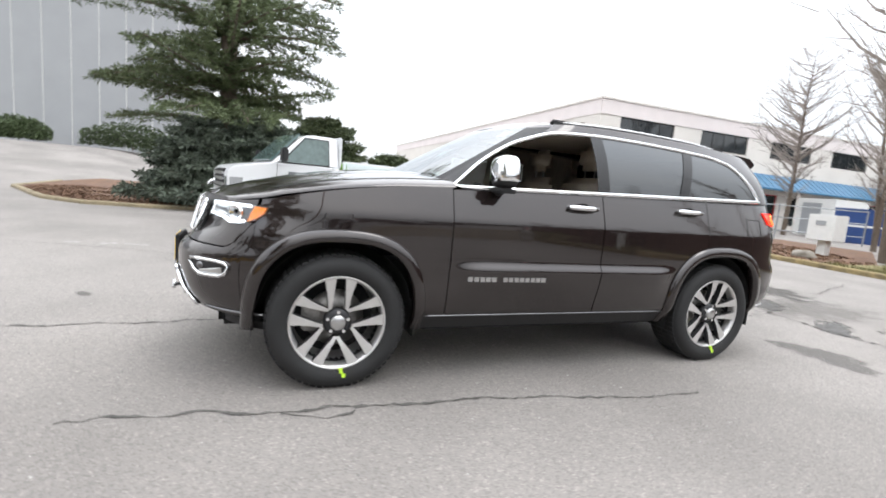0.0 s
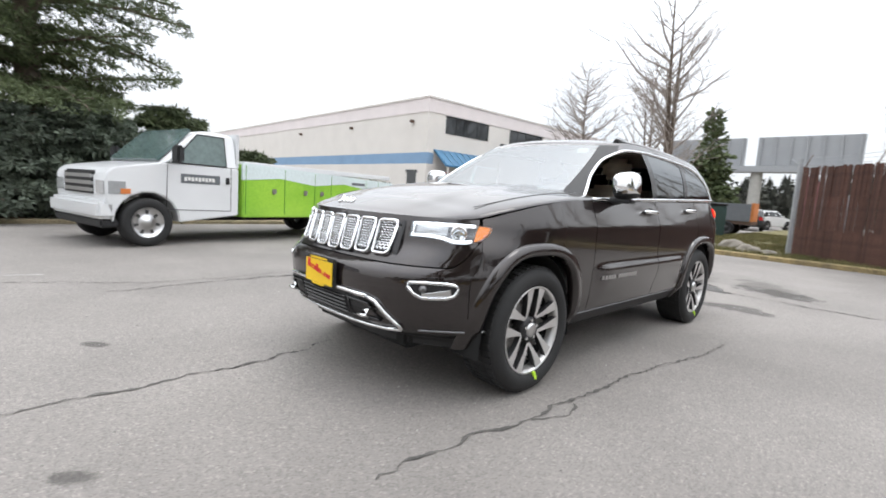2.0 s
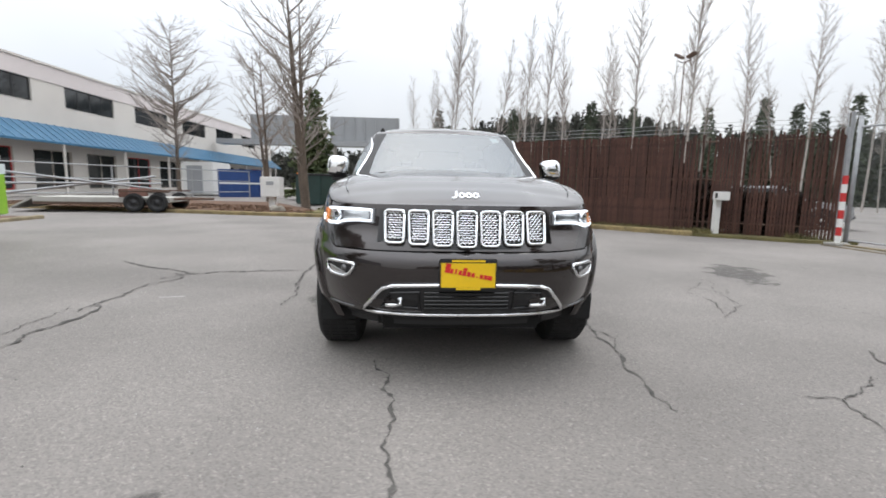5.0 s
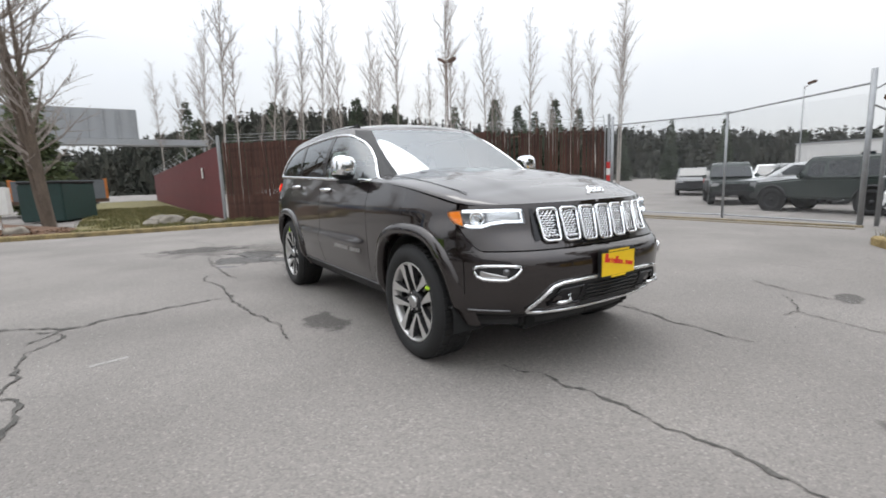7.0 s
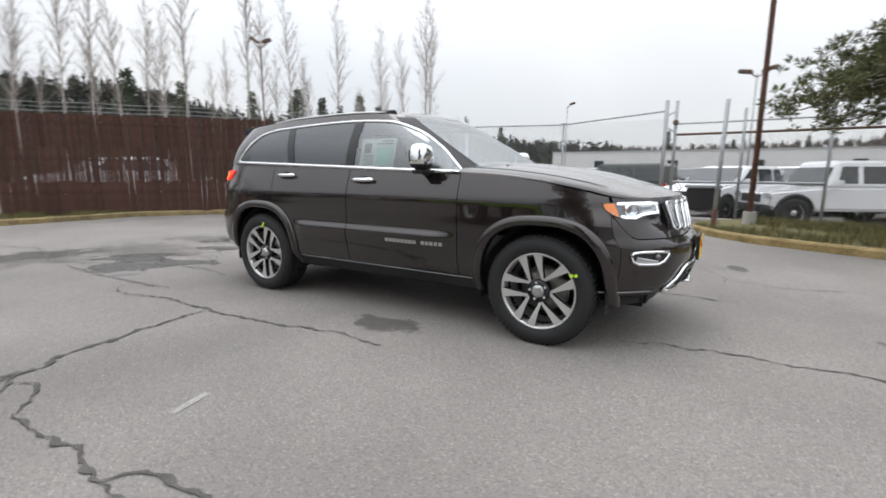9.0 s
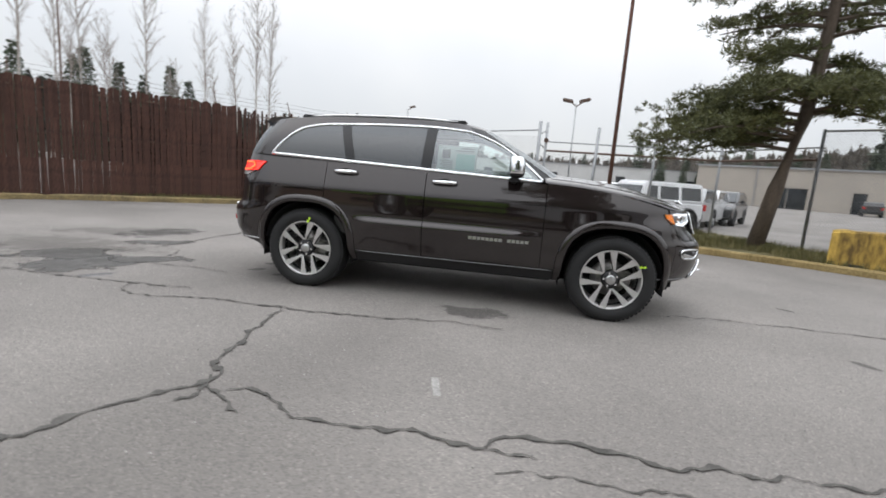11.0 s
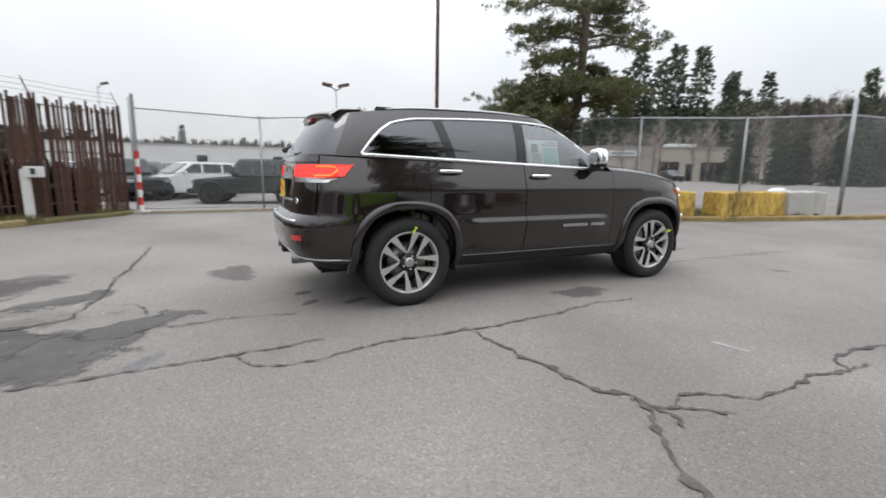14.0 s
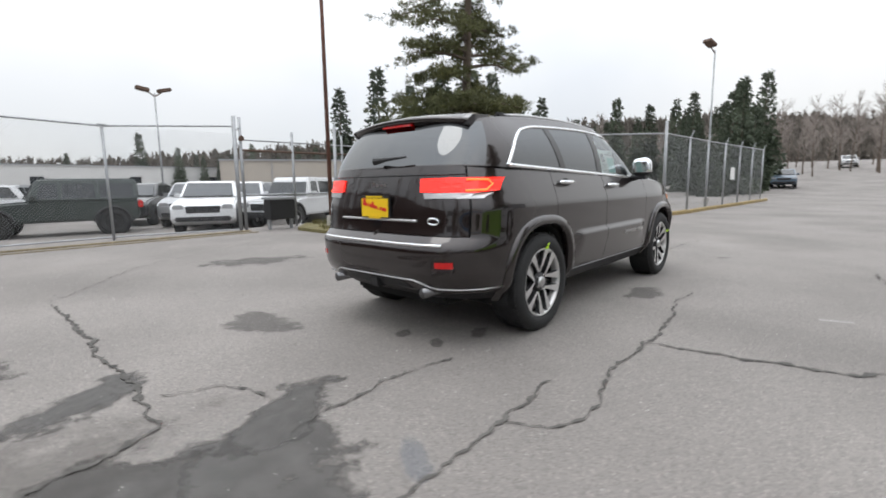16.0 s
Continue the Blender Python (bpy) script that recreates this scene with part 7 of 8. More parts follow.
for k, (x, y, s) in enumerate(FIRS):
    s, wide = (s * 1.08, 1.0) if x > 45 and y > 40 else (s, 0.85)
    m = pose(x, y, ground_z(x, y) - 0.2, 0, 0, 47 * k) @ Matrix.Diagonal((s * wide, s * wide, s, 1))
    if k < 3:
        firs[k].matrix_basis = m
    else:
        copy_thing(firs[k % 3], m)
place(conifer("cypress_tree", 6.2, 1.5, 18, 7, 5, 0.34, SPRUCE, BARK, 70, "slim green conifer with a thin tip by the bin", base=0.03, droop=0.1, width_pow=0.75, w=0.25), -28.2, -7.0, 0, 1.22)


def hill(name, pts, depth, label, seed, leaf, evergreen, bush=9.0):
    """A wooded ridge: a rising bank whose crest is ragged with tree tops."""
    rnd = random.Random(seed)
    v, f = [], []
    n = 160
    c = curve(*[(i, p[2]) for i, p in enumerate(pts)])
    cx, cy = curve(*[(i, p[0]) for i, p in enumerate(pts)]), curve(*[(i, p[1]) for i, p in enumerate(pts)])
    for i in range(n):
        s = (len(pts) - 1) * i / (n - 1)
        x, y, h = cx(s), cy(s), c(s)
        d = math.hypot(x, y)
        for u, hh in ((0.0, 0.0), (0.25, 0.35), (0.5, 0.65), (0.75, 0.88), (1.0, 1.0), (1.25, 0.6)):
            v.append((x * (1 + depth * u / d), y * (1 + depth * u / d), h * hh - 1))
    f = grid_faces(n, 6)
    ob = put(name, mesh(v, f, True), leaf, None, label, "hill", "", "structure")
    w, q = [], []
    for k in range(2600):
        s = (len(pts) - 1) * rnd.random()
        u = rnd.random() ** 0.7
        x, y, h = cx(s), cy(s), c(s)
        d = math.hypot(x, y)
        p = Vector((x * (1 + depth * u / d), y * (1 + depth * u / d), h * (1 - (1 - u) ** 1.6) - 1.5))
        pointed = rnd.random() < evergreen
        hh = bush * (rnd.uniform(0.7, 1.2) if pointed else rnd.uniform(0.45, 0.95))
        r = bush * (0.13 if pointed else 0.20)
        for _ in range(22):
            z = hh * rnd.random() ** (1.3 if pointed else 0.8)
            rr = r * ((1 - z / hh) if pointed else math.sin(math.pi * min(1, 0.15 + z / hh * 0.85)) ** 0.5) * rnd.uniform(0.3, 1.1)
            a = rnd.uniform(0, 6.283)
            ctr = p + Vector((rr * math.cos(a), rr * math.sin(a), z))
            s1, s2 = bush * rnd.uniform(0.04, 0.09), bush * rnd.uniform(0.10, 0.22)
            b = Vector((-math.sin(a), math.cos(a), 0)) * s1
            up = Vector((math.cos(a) * s2 * 0.3, math.sin(a) * s2 * 0.3, -s2 * 0.5)) if pointed else Vector((rnd.uniform(-0.4, 0.4) * s2, rnd.uniform(-0.4, 0.4) * s2, s2 * 1.5))
            kk = len(w)
            w += [ctr - b, ctr + b, ctr + up]
            q.append((kk, kk + 1, kk + 2))
    put("far_wood", mesh(w, q), leaf, None, "far wooded hillside of mixed bare and evergreen trees", "woods", "", "stuff")


HILL_TREES = mat("hillside trees", (0.042, 0.052, 0.040), 1.0, 0, 0.3, 0.1, 1.0, island=0.6, alt=(0.080, 0.078, 0.062))
BROWN_WOOD = mat("bare brown woods", (0.085, 0.075, 0.062), 1.0, 0, 0.3, 0.1, 1.0, island=0.6, alt=(0.150, 0.130, 0.110))
hill("hill_west", [(-113, -41, 3), (-119, -10, 5), (-119, 10, 12), (-116, 29, 19), (-110, 49, 20), (-100, 65, 14), (-77, 92, 10), (-60, 104, 7), (-41, 113, 4), (-21, 118, 1)], 50, "dark wooded hill beyond the fence", 91, HILL_TREES, 0.6)
hill("hill_north", [(-40, 170, 5), (20, 180, 6), (70, 160, 11), (105, 120, 17), (120, 80, 20), (135, 40, 19), (145, 10, 17), (150, -25, 11)], 60, "brown wooded hill beyond the lot", 92, BROWN_WOOD, 0.15)
# bare trees on the slope past the road
rnd = random.Random(78)
slope_trees = [leader_tree("bare_tree", 11.0, 2.8, 44, 81 + i, BARK, "bare brown tree on the slope past the road", 0.13, 1.4, 1, 1.5, 0.15) for i in range(2)]
for k in range(80):
    a, d = radians(-4 + 50 * (k + rnd.uniform(-0.4, 0.4)) / 80), rnd.uniform(66, 110)
    x, y = d * math.cos(a), d * math.sin(a)
    m = pose(x, y, ground_z(x, y) - 0.2, rnd.uniform(-3, 3), rnd.uniform(-3, 3), rnd.uniform(0, 360)) @ Matrix.Scale(rnd.uniform(0.70, 1.05), 4)
    if k < 2:
        slope_trees[k].matrix_basis = m
    else:
        copy_thing(slope_trees[k % 2], m)


# ---- buildings ----
def window_unit(parent, m, w, h, panes, frame_mat, label=""):
    """A recessed window: a black slab in place of the shade in the reveal, frame bars and one pane of glass per light,
    in the local x-z plane facing -y.
    """
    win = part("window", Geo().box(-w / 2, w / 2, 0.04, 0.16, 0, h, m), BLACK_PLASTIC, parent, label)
    part("frame", Geo().box(-w / 2, w / 2, -0.02, 0.05, h - 0.06, h, m).box(-w / 2, w / 2, -0.02, 0.05, 0, 0.06, m).box(-w / 2, -w / 2 + 0.06, -0.02, 0.05, 0.06, h - 0.06, m).box(w / 2 - 0.06, w / 2, -0.02, 0.05, 0.06, h - 0.06, m), frame_mat, win)
    for i in range(panes):
        a, b = -w / 2 + 0.06 + (w - 0.12) * i / panes, -w / 2 + 0.06 + (w - 0.12) * (i + 1) / panes
        part("pane", Geo().box(a + 0.02, b - 0.02, 0.0, 0.02, 0.06, h - 0.06, m), DARK_GLASS, win)
        if i:
            part("mullion", Geo().box(a - 0.025, a + 0.025, -0.02, 0.04, 0.06, h - 0.06, m), frame_mat, win)
    part("sill", Geo().box(-w / 2 - 0.05, w / 2 + 0.05, -0.10, 0.0, -0.06, 0.0, m), WALL_WHITE, win)
    return win


def wall_with_holes(x0, x1, z0, z1, holes, thick, m):
    """A wall in the local x-z plane, facing -y, with rectangular openings through it, as one welded sheet."""
    xs = sorted({x0, x1, *[h[0] for h in holes], *[h[1] for h in holes]})
    zs = sorted({z0, z1, *[h[2] for h in holes], *[h[3] for h in holes]})
    nx, nz = len(xs), len(zs)
    solid = lambda i, j: 0 <= i < nx - 1 and 0 <= j < nz - 1 and not any(h[0] <= (xs[i] + xs[i + 1]) / 2 <= h[1] and h[2] <= (zs[j] + zs[j + 1]) / 2 <= h[3] for h in holes)
    v = [(x, y, z) for y in (0, thick) for x in xs for z in zs]
    at = lambda i, j, k: k * nx * nz + i * nz + j
    f = []
    for i in range(nx - 1):
        for j in range(nz - 1):
            if not solid(i, j):
                continue
            f += [(at(i, j, 0), at(i + 1, j, 0), at(i + 1, j + 1, 0), at(i, j + 1, 0)), (at(i, j, 1), at(i, j + 1, 1), at(i + 1, j + 1, 1), at(i + 1, j, 1))]
            for di, dj, a, b in ((-1, 0, (0, 0), (0, 1)), (1, 0, (1, 1), (1, 0)), (0, -1, (1, 0), (0, 0)), (0, 1, (0, 1), (1, 1))):
                if not solid(i + di, j + dj):
                    p, q = (i + a[0], j + a[1]), (i + b[0], j + b[1])
                    f.append((at(*p, 0), at(*q, 0), at(*q, 1), at(*p, 1)))
    return Geo().add(v, f, m)


def office():
    b = thing("office_building", "white two-storey office building with blue band and awning", "building")
    # long front faces +y; local -y is the outside
    m = pose(-17.0, -21.6, 0, 0, 0, 180)
    L, H = 46.0, 7.3
    wins = [(1.55 + 6.8 * k, 5.95 + 6.8 * k, 5.18, 6.38) for k in range(6)]
    doors = [(1.6 + 4.1 * k, 4.4 + 4.1 * k, 0.35, 2.6) for k in range(10)]
    part("front_wall", wall_with_holes(0, L, 0, H - 0.9, wins + doors, 0.3, m), WALL_WHITE, b)
    part("cornice", Geo().box(-0.04, L, -0.04, 0.3, H - 0.9, H, m), CORNICE, b)
    part("coping", Geo().box(-0.10, L, -0.10, 0.35, H, H + 0.12, m), WALL_WHITE, b)
    part("side_wall", Geo().box(-17.3, -17.0, -75.0, -21.9, 0, 3.02).box(-17.3, -17.0, -75.0, -21.9, 3.76, H - 0.9), WALL_WHITE, b)
    part("blue_band", Geo().box(-17.3, -16.996, -75.0, -21.6, 3.02, 3.76), BLUE_BAND, b)
    part("front_band", Geo().box(-17.6, -17.0, -21.6, -21.597, 3.02, 3.76), BLUE_BAND, b)
    part("side_cornice", Geo().box(-17.3, -16.96, -75.0, -21.9, H - 0.9, H), CORNICE, b)
    part("side_coping", Geo().box(-17.35, -16.90, -75.0, -21.9, H, H + 0.12), WALL_WHITE, b)
    part("roof", Geo().box(-63, -17.3, -75, -21.9, H - 0.25, H - 0.1), WALL_GREY, b)
    for y in (-23.2, -31.0, -40.0):
        part("wall_lamp", Geo().box(-17.0, -16.75, y - 0.12, y + 0.12, 5.75, 5.95, bev=0.03), DARK_POLE, b)
    part("entry_door", Geo().box(-17.02, -16.98, -23.6, -22.6, 0.1, 2.4).box(-17.05, -16.95, -23.7, -22.5, 2.4, 2.6), DARK_GLASS, b)
    for x0, x1, z0, z1 in wins:
        window_unit(b, m @ pose((x0 + x1) / 2, 0.10, z0), x1 - x0, z1 - z0, 4, BLACK_PLASTIC, "dark ribbon window")
    for k, (x0, x1, z0, z1) in enumerate(doors):
        window_unit(b, m @ pose((x0 + x1) / 2, 0.12, z0), x1 - x0, z1 - z0, 2, WALL_TAN if k % 3 else SIGN_RED, "shopfront window under the awning")
    aw = part("awning", Geo().add([tuple(m @ Vector(p)) for p in ((0.6, 0, 4.02), (L, 0, 4.02), (L, -1.3, 2.98), (0.6, -1.3, 2.98), (0.6, 0, 3.92), (L, 0, 3.92), (L, -1.3, 2.86), (0.6, -1.3, 2.86))], [(0, 1, 2, 3), (7, 6, 5, 4), (0, 3, 7, 4), (3, 2, 6, 7), (2, 1, 5, 6)]), AWNING, b, "blue standing-seam metal awning")
    n = 76
    rib = Geo().box(-0.02, 0.02, 0, 1.66, 0, 0.04).done()
    rib.name = "rib"
    rib.materials.append(AWNING_RIB)
    for i in range(n):
        ob = new("rib", rib)
        ob.parent = aw
        ob.matrix_basis = m @ pose(0.7 + (L - 0.8) * i / (n - 1), 0, 4.025, 0, 0, 180) @ pose(0, 0, 0, -38.66)
    for k in range(9):
        part("awning_post", Geo().tube([m @ Vector((0.9 + 5.4 * k, -1.2, 0)), m @ Vector((0.9 + 5.4 * k, -1.2, 2.92))], 0.07, 8), WALL_WHITE, b)


office()


def shed_left():
    b = thing("grey_building", "tall plain grey metal building above the drive", "building")
    part("wall", Geo().box(8.5, 60.0, -52.0, -46.0, 1.5, 17.0), WALL_GREY, b)
    for k in range(26):
        part("seam", Geo().box(8.6 + 2 * k, 8.66 + 2 * k, -46.0, -45.95, 1.9, 16.9), WALL_PALE, b)
    part("plinth", Geo().box(8.4, 60.1, -46.05, -45.9, 1.4, 1.9), CONCRETE, b)


shed_left()


def hedge(x, y, rx, ry, h, seed, label):
    rnd = random.Random(seed)
    t = thing("hedge_bush", label, "bush")
    v, f = [], []
    for _ in range(2600):
        a, b = rnd.uniform(0, 6.283), rnd.random() ** 0.5
        u = rnd.random()
        p = Vector((rx * b * math.cos(a), ry * b * math.sin(a), h * (0.1 + 0.9 * u * (1 - b * b * 0.55))))
        blades(v, f, p, Vector((math.cos(a), math.sin(a), 0.6)), 2, 0.22, 0.07, rnd)
    part("leaves", mesh(v, f), HEDGE, t)
    part("stems", Geo().tube([(0, 0, 0), (0, 0, h * 0.6)], 0.05, 6), BARK, t)
    t.location = (x, y, ground_z(x, y))


hedge(12.9, -41.0, 3.6, 1.5, 2.3, 5, "clipped green bush before the grey wall")
hedge(20.5, -41.5, 2.0, 1.4, 1.9, 6, "clipped green bush before the grey wall")
hedge(-9.0, -16.0, 1.6, 1.2, 1.6, 7, "brownish green shrub in the bed")


def low_building(name, x0, x1, y0, y1, z0, z1, wall, label, doors, sign=None, roof=None):
    b = thing(name, label, "building")
    holes = [(d[0], d[1], d[3] if len(d) > 3 else z0 + 0.02, d[2]) for d in doors]
    part("front_wall", wall_with_holes(x0, x1, z0, z1, holes, 0.3, pose(0, y0, 0)), wall, b)
    part("end_wall", Geo().box(x0, x0 + 0.3, y0 + 0.3, y1, z0, z1), wall, b)
    part("end_wall", Geo().box(x1 - 0.3, x1, y0 + 0.3, y1, z0, z1), wall, b)
    part("roof", Geo().box(x0 - 0.1, x1 + 0.1, y0 - 0.15, y1, z1, z1 + 0.14), roof or WALL_GREY, b)
    for h in holes:
        window_unit(b, pose((h[0] + h[1]) / 2, y0 + 0.1, h[2]), h[1] - h[0], h[3] - h[2], 2 if h[1] - h[0] > 2 else 1, wall)
    return b


b = low_building("tan_building", 16.0, 56.0, 24.8, 44, -0.1, 3.55, WALL_TAN, "long low tan building with shop windows across the lot", [(48.2, 51.3, 2.1), (43.6, 46.0, 2.1), (46.6, 47.5, 1.9), (34.0, 37.0, 1.9), (28.0, 29.0, 1.8), (22.0, 25.0, 1.9)])
part("sign_board", Geo().box(38.2, 41.2, 24.62, 24.78, 2.62, 3.2), SIGN_WHITE, b)
g = Geo()
for i in range(11):
    g.box(38.45 + 0.23 * i, 38.60 + 0.23 * i, 24.6, 24.62, 2.82, 3.02)
part("sign_print", g, BIN_BLUE, b)
for x in (21.0, 31.0, 42.0, 53.0):
    part("drain_pipe", Geo().tube([(x, 24.72, -0.3), (x, 24.72, 3.5)], 0.05, 6), WALL_GREY, b)
part("roof_unit", Geo().box(46.0, 49.0, 28, 30, 3.69, 4.2, bev=0.05), SIGN_WHITE, b)
b.matrix_basis = pose(53.0, 26.8, 0, 0, 0, -30) @ pose(-56.0, -24.8, 0)
w = low_building("white_warehouse", -23.0, 62.0, 76.0, 100, -0.6, 4.4, WALL_PALE, "long white warehouse behind the car lot", [(-16.0 + 11 * k, -14.4 + 11 * k, 3.0, 1.5) for k in range(7)])


# ---- vehicles ----
def soft_prism(outline, half, bev, taper=None):
    """A side outline (x, z) drawn across, edges rounded; taper(z) narrows it."""
    bm = bmesh.new()
    a = [bm.verts.new((x, -half, z)) for x, z in outline]
    c = [bm.verts.new((x, half, z)) for x, z in outline]
    n = len(outline)
    bm.faces.new(a)
    bm.faces.new(c[::-1])
    for i in range(n):
        bm.faces.new((a[i], c[i], c[(i + 1) % n], a[(i + 1) % n])[::-1])
    bmesh.ops.recalc_face_normals(bm, faces=bm.faces[:])
    bmesh.ops.bevel(bm, geom=bm.edges[:], offset=bev, segments=3, affect="EDGES", clamp_overlap=True)
    if taper:
        for v in bm.verts:
            v.co.y *= taper(v.co.z)
    me = bpy.data.meshes.new("body")
    bm.to_mesh(me)
    bm.free()
    me.shade_smooth()
    me.set_sharp_from_angle(angle=radians(35))
    return me


def road_wheel(parent, x, y, z, r, side, dark=False, width=0.24):
    w = new("wheel")
    w.parent = parent
    w.location = (x, y, z)
    tyre = Geo().ring([(r * 0.62, 0.0), (r * 0.70, 0.02), (r * 0.90, 0.02), (r * 0.97, 0.0), (r, -0.05), (r, -width + 0.05), (r * 0.95, -width), (r * 0.6, -width)], 36)
    part("tyre", setattr_v(tyre, side), TYRE, w, "", True)
    rim = Geo().ring([(r * 0.63, 0.004), (r * 0.60, -0.01), (r * 0.5, -0.05), (r * 0.22, -0.03), (r * 0.18, 0.0), (0.001, 0.004)], 30)
    part("rim", setattr_v(rim, side), ALLOY_DARK if dark else SATIN, w, "", True)
    for k in range(7):
        a = 2 * math.pi * k / 7
        part("rim_hole", setattr_v(Geo().box(-0.022, 0.022, -0.043, -0.030, r * 0.34, r * 0.50, Matrix.Rotation(a, 4, "Y")), side), DARK_TRIM, w)


def utility_truck():
    t = thing("service_truck", "white cab service truck with lime green tool body", "truck")
    # local: x forward from the front axle, y left
    arch = lambda c, r, n=9: [(c + r * math.cos(math.radians(180 - 180 * i / n)), 0.40 + r * math.sin(math.radians(180 - 180 * i / n))) for i in range(n + 1)]
    low = [(-1.60, 0.52)] + [(x, z) for x, z in arch(0.0, 0.50)] + [(0.52, 0.50), (0.60, 0.70), (0.60, 1.14), (0.55, 1.22), (0.46, 1.275), (0.10, 1.345), (-0.22, 1.40), (-1.60, 1.40)]
    part("cab_body", soft_prism(low, 1.0, 0.05), TRUCK_WHITE, t)
    top = [(-1.60, 1.36), (-0.16, 1.36), (-0.78, 1.96), (-0.98, 2.03), (-1.50, 2.03), (-1.60, 1.96)]
    nar = lambda z: 1 - 0.15 * max(0, z - 1.40) / 0.7
    cab = part("cab_roof", soft_prism(top, 0.98, 0.05, nar), TRUCK_WHITE, t)
    for s in (1, -1):
        y = lambda z: s * (0.985 * nar(z) + 0.004)
        v = [(-0.38, y(1.42), 1.42), (-0.86, y(1.95), 1.95), (-1.36, y(1.95), 1.95), (-1.36, y(1.42), 1.42)]
        part("door_window", mesh(v + [(x, yy - s * 0.02, z) for x, yy, z in v], [(0, 1, 2, 3), (0, 4, 5, 1), (1, 5, 6, 2), (2, 6, 7, 3), (3, 7, 4, 0)]), CAB_GLASS, cab, "pale green side window")
        part("window_seal", Geo().tube([Vector(p) + Vector((0, s * 0.004, 0)) for p in v + v[:1]], 0.012, 5), BLACK_PLASTIC, cab)
        door = part("door_seam", Geo().tube([(-0.28, s * 1.001, 0.62), (-0.30, s * 1.001, 1.38), (-0.36, s * 0.99, 1.44)], 0.006, 4).tube([(-1.44, s * 1.001, 0.60), (-1.44, s * 1.001, 1.40)], 0.006, 4).tube([(-0.28, s * 1.001, 0.62), (-1.44, s * 1.001, 0.60)], 0.006, 4), BLACK_PLASTIC, cab)
        part("door_handle", Geo().box(-1.40, -1.33, min(s * 1.0, s * 1.03), max(s * 1.0, s * 1.03), 1.10, 1.22, bev=0.008), BLACK_PLASTIC, cab)
        part("door_lettering", Geo().box(-1.22, -0.52, min(s * 1.0, s * 1.006), max(s * 1.0, s * 1.006), 1.08, 1.24), LETTER_GREY, cab)
        g = Geo()
        for i in range(9):
            g.box(-0.62 - 0.062 * i, -0.575 - 0.062 * i, min(s * 1.006, s * 1.010), max(s * 1.006, s * 1.010), 1.12 + 0.01 * (i % 2), 1.19)
        part("lettering_bars", g, SIGN_WHITE, cab)
        m = new("door_mirror")
        m.parent = t
        part("arm", Geo().tube([(-0.42, s * 0.98, 1.50), (-0.38, s * 1.16, 1.52)], 0.02, 6), BLACK_PLASTIC, m)
        part("shell", Geo().box(-0.44, -0.32, min(s * 1.08, s * 1.30), max(s * 1.08, s * 1.30), 1.42, 1.70, bev=0.03), BLACK_PLASTIC, m)
        part("headlight", Geo().box(0.28, 0.615, min(s * 0.62, s * 1.008), max(s * 0.62, s * 1.008), 0.80, 1.10, bev=0.05), LENS_GREY, t, "rectangular headlight")
        part("turn_lamp", Geo().box(0.24, 0.42, min(s * 0.95, s * 1.012), max(s * 0.95, s * 1.012), 0.84, 0.96, bev=0.02), AMBER_DIM, t)
    v = [(-0.20, 0.90, 1.42), (-0.20, -0.90, 1.42), (-0.78, -0.82, 2.0), (-0.78, 0.82, 2.0)]
    part("windscreen", mesh([(x + 0.035, y, z + 0.035) for x, y, z in v] + v, [(0, 3, 2, 1), (0, 1, 5, 4), (1, 2, 6, 5), (2, 3, 7, 6), (3, 0, 4, 7)]), CAB_GLASS, cab)
    gr = part("grille", Geo().box(0.48, 0.625, -0.58, 0.58, 0.80, 1.20, bev=0.03), BLACK_PLASTIC, t)
    for k in range(3):
        part("grille_bar", Geo().box(0.60, 0.64, -0.56, 0.56, 0.86 + 0.11 * k, 0.92 + 0.11 * k, bev=0.01), SATIN, gr)
    part("front_bumper", Geo().box(0.46, 0.72, -1.0, 1.0, 0.46, 0.74, bev=0.05), TRUCK_WHITE, t)
    part("bumper_skirt", Geo().box(0.40, 0.66, -0.95, 0.95, 0.32, 0.46, bev=0.03), BLACK_PLASTIC, t)
    part("chassis", Geo().box(-5.9, 0.45, -0.45, 0.45, 0.38, 0.62), LINER, t)
    # tool body
    body = [(-6.05, 0.50), (-5.02, 0.50)] + [(-4.5 + 0.47 * math.cos(math.radians(180 - 20 * i)), 0.42 + 0.50 * math.sin(math.radians(180 - 20 * i))) for i in range(1, 9)] + [(-3.98, 0.48), (-1.66, 0.48), (-1.66, 1.50), (-6.05, 1.36)]
    tool = part("tool_body", soft_prism(body, 1.04, 0.02), TRUCK_GREEN, t, "lime green tool body")
    cap = [(-6.06, 1.22), (-5.2, 1.16), (-4.3, 1.26), (-3.4, 1.18), (-2.5, 1.28), (-1.65, 1.20), (-1.65, 1.53), (-6.06, 1.39)]
    part("white_band", Geo().prism(cap, 1.0, 1.047).prism(cap, -1.047, -1.0), SKY_BAND, tool)
    part("top_rack", Geo().box(-6.0, -1.7, 0.75, 1.03, 1.45, 1.56, bev=0.02).box(-6.0, -1.7, -1.03, -0.75, 1.45, 1.56, bev=0.02), TRUCK_WHITE, tool)
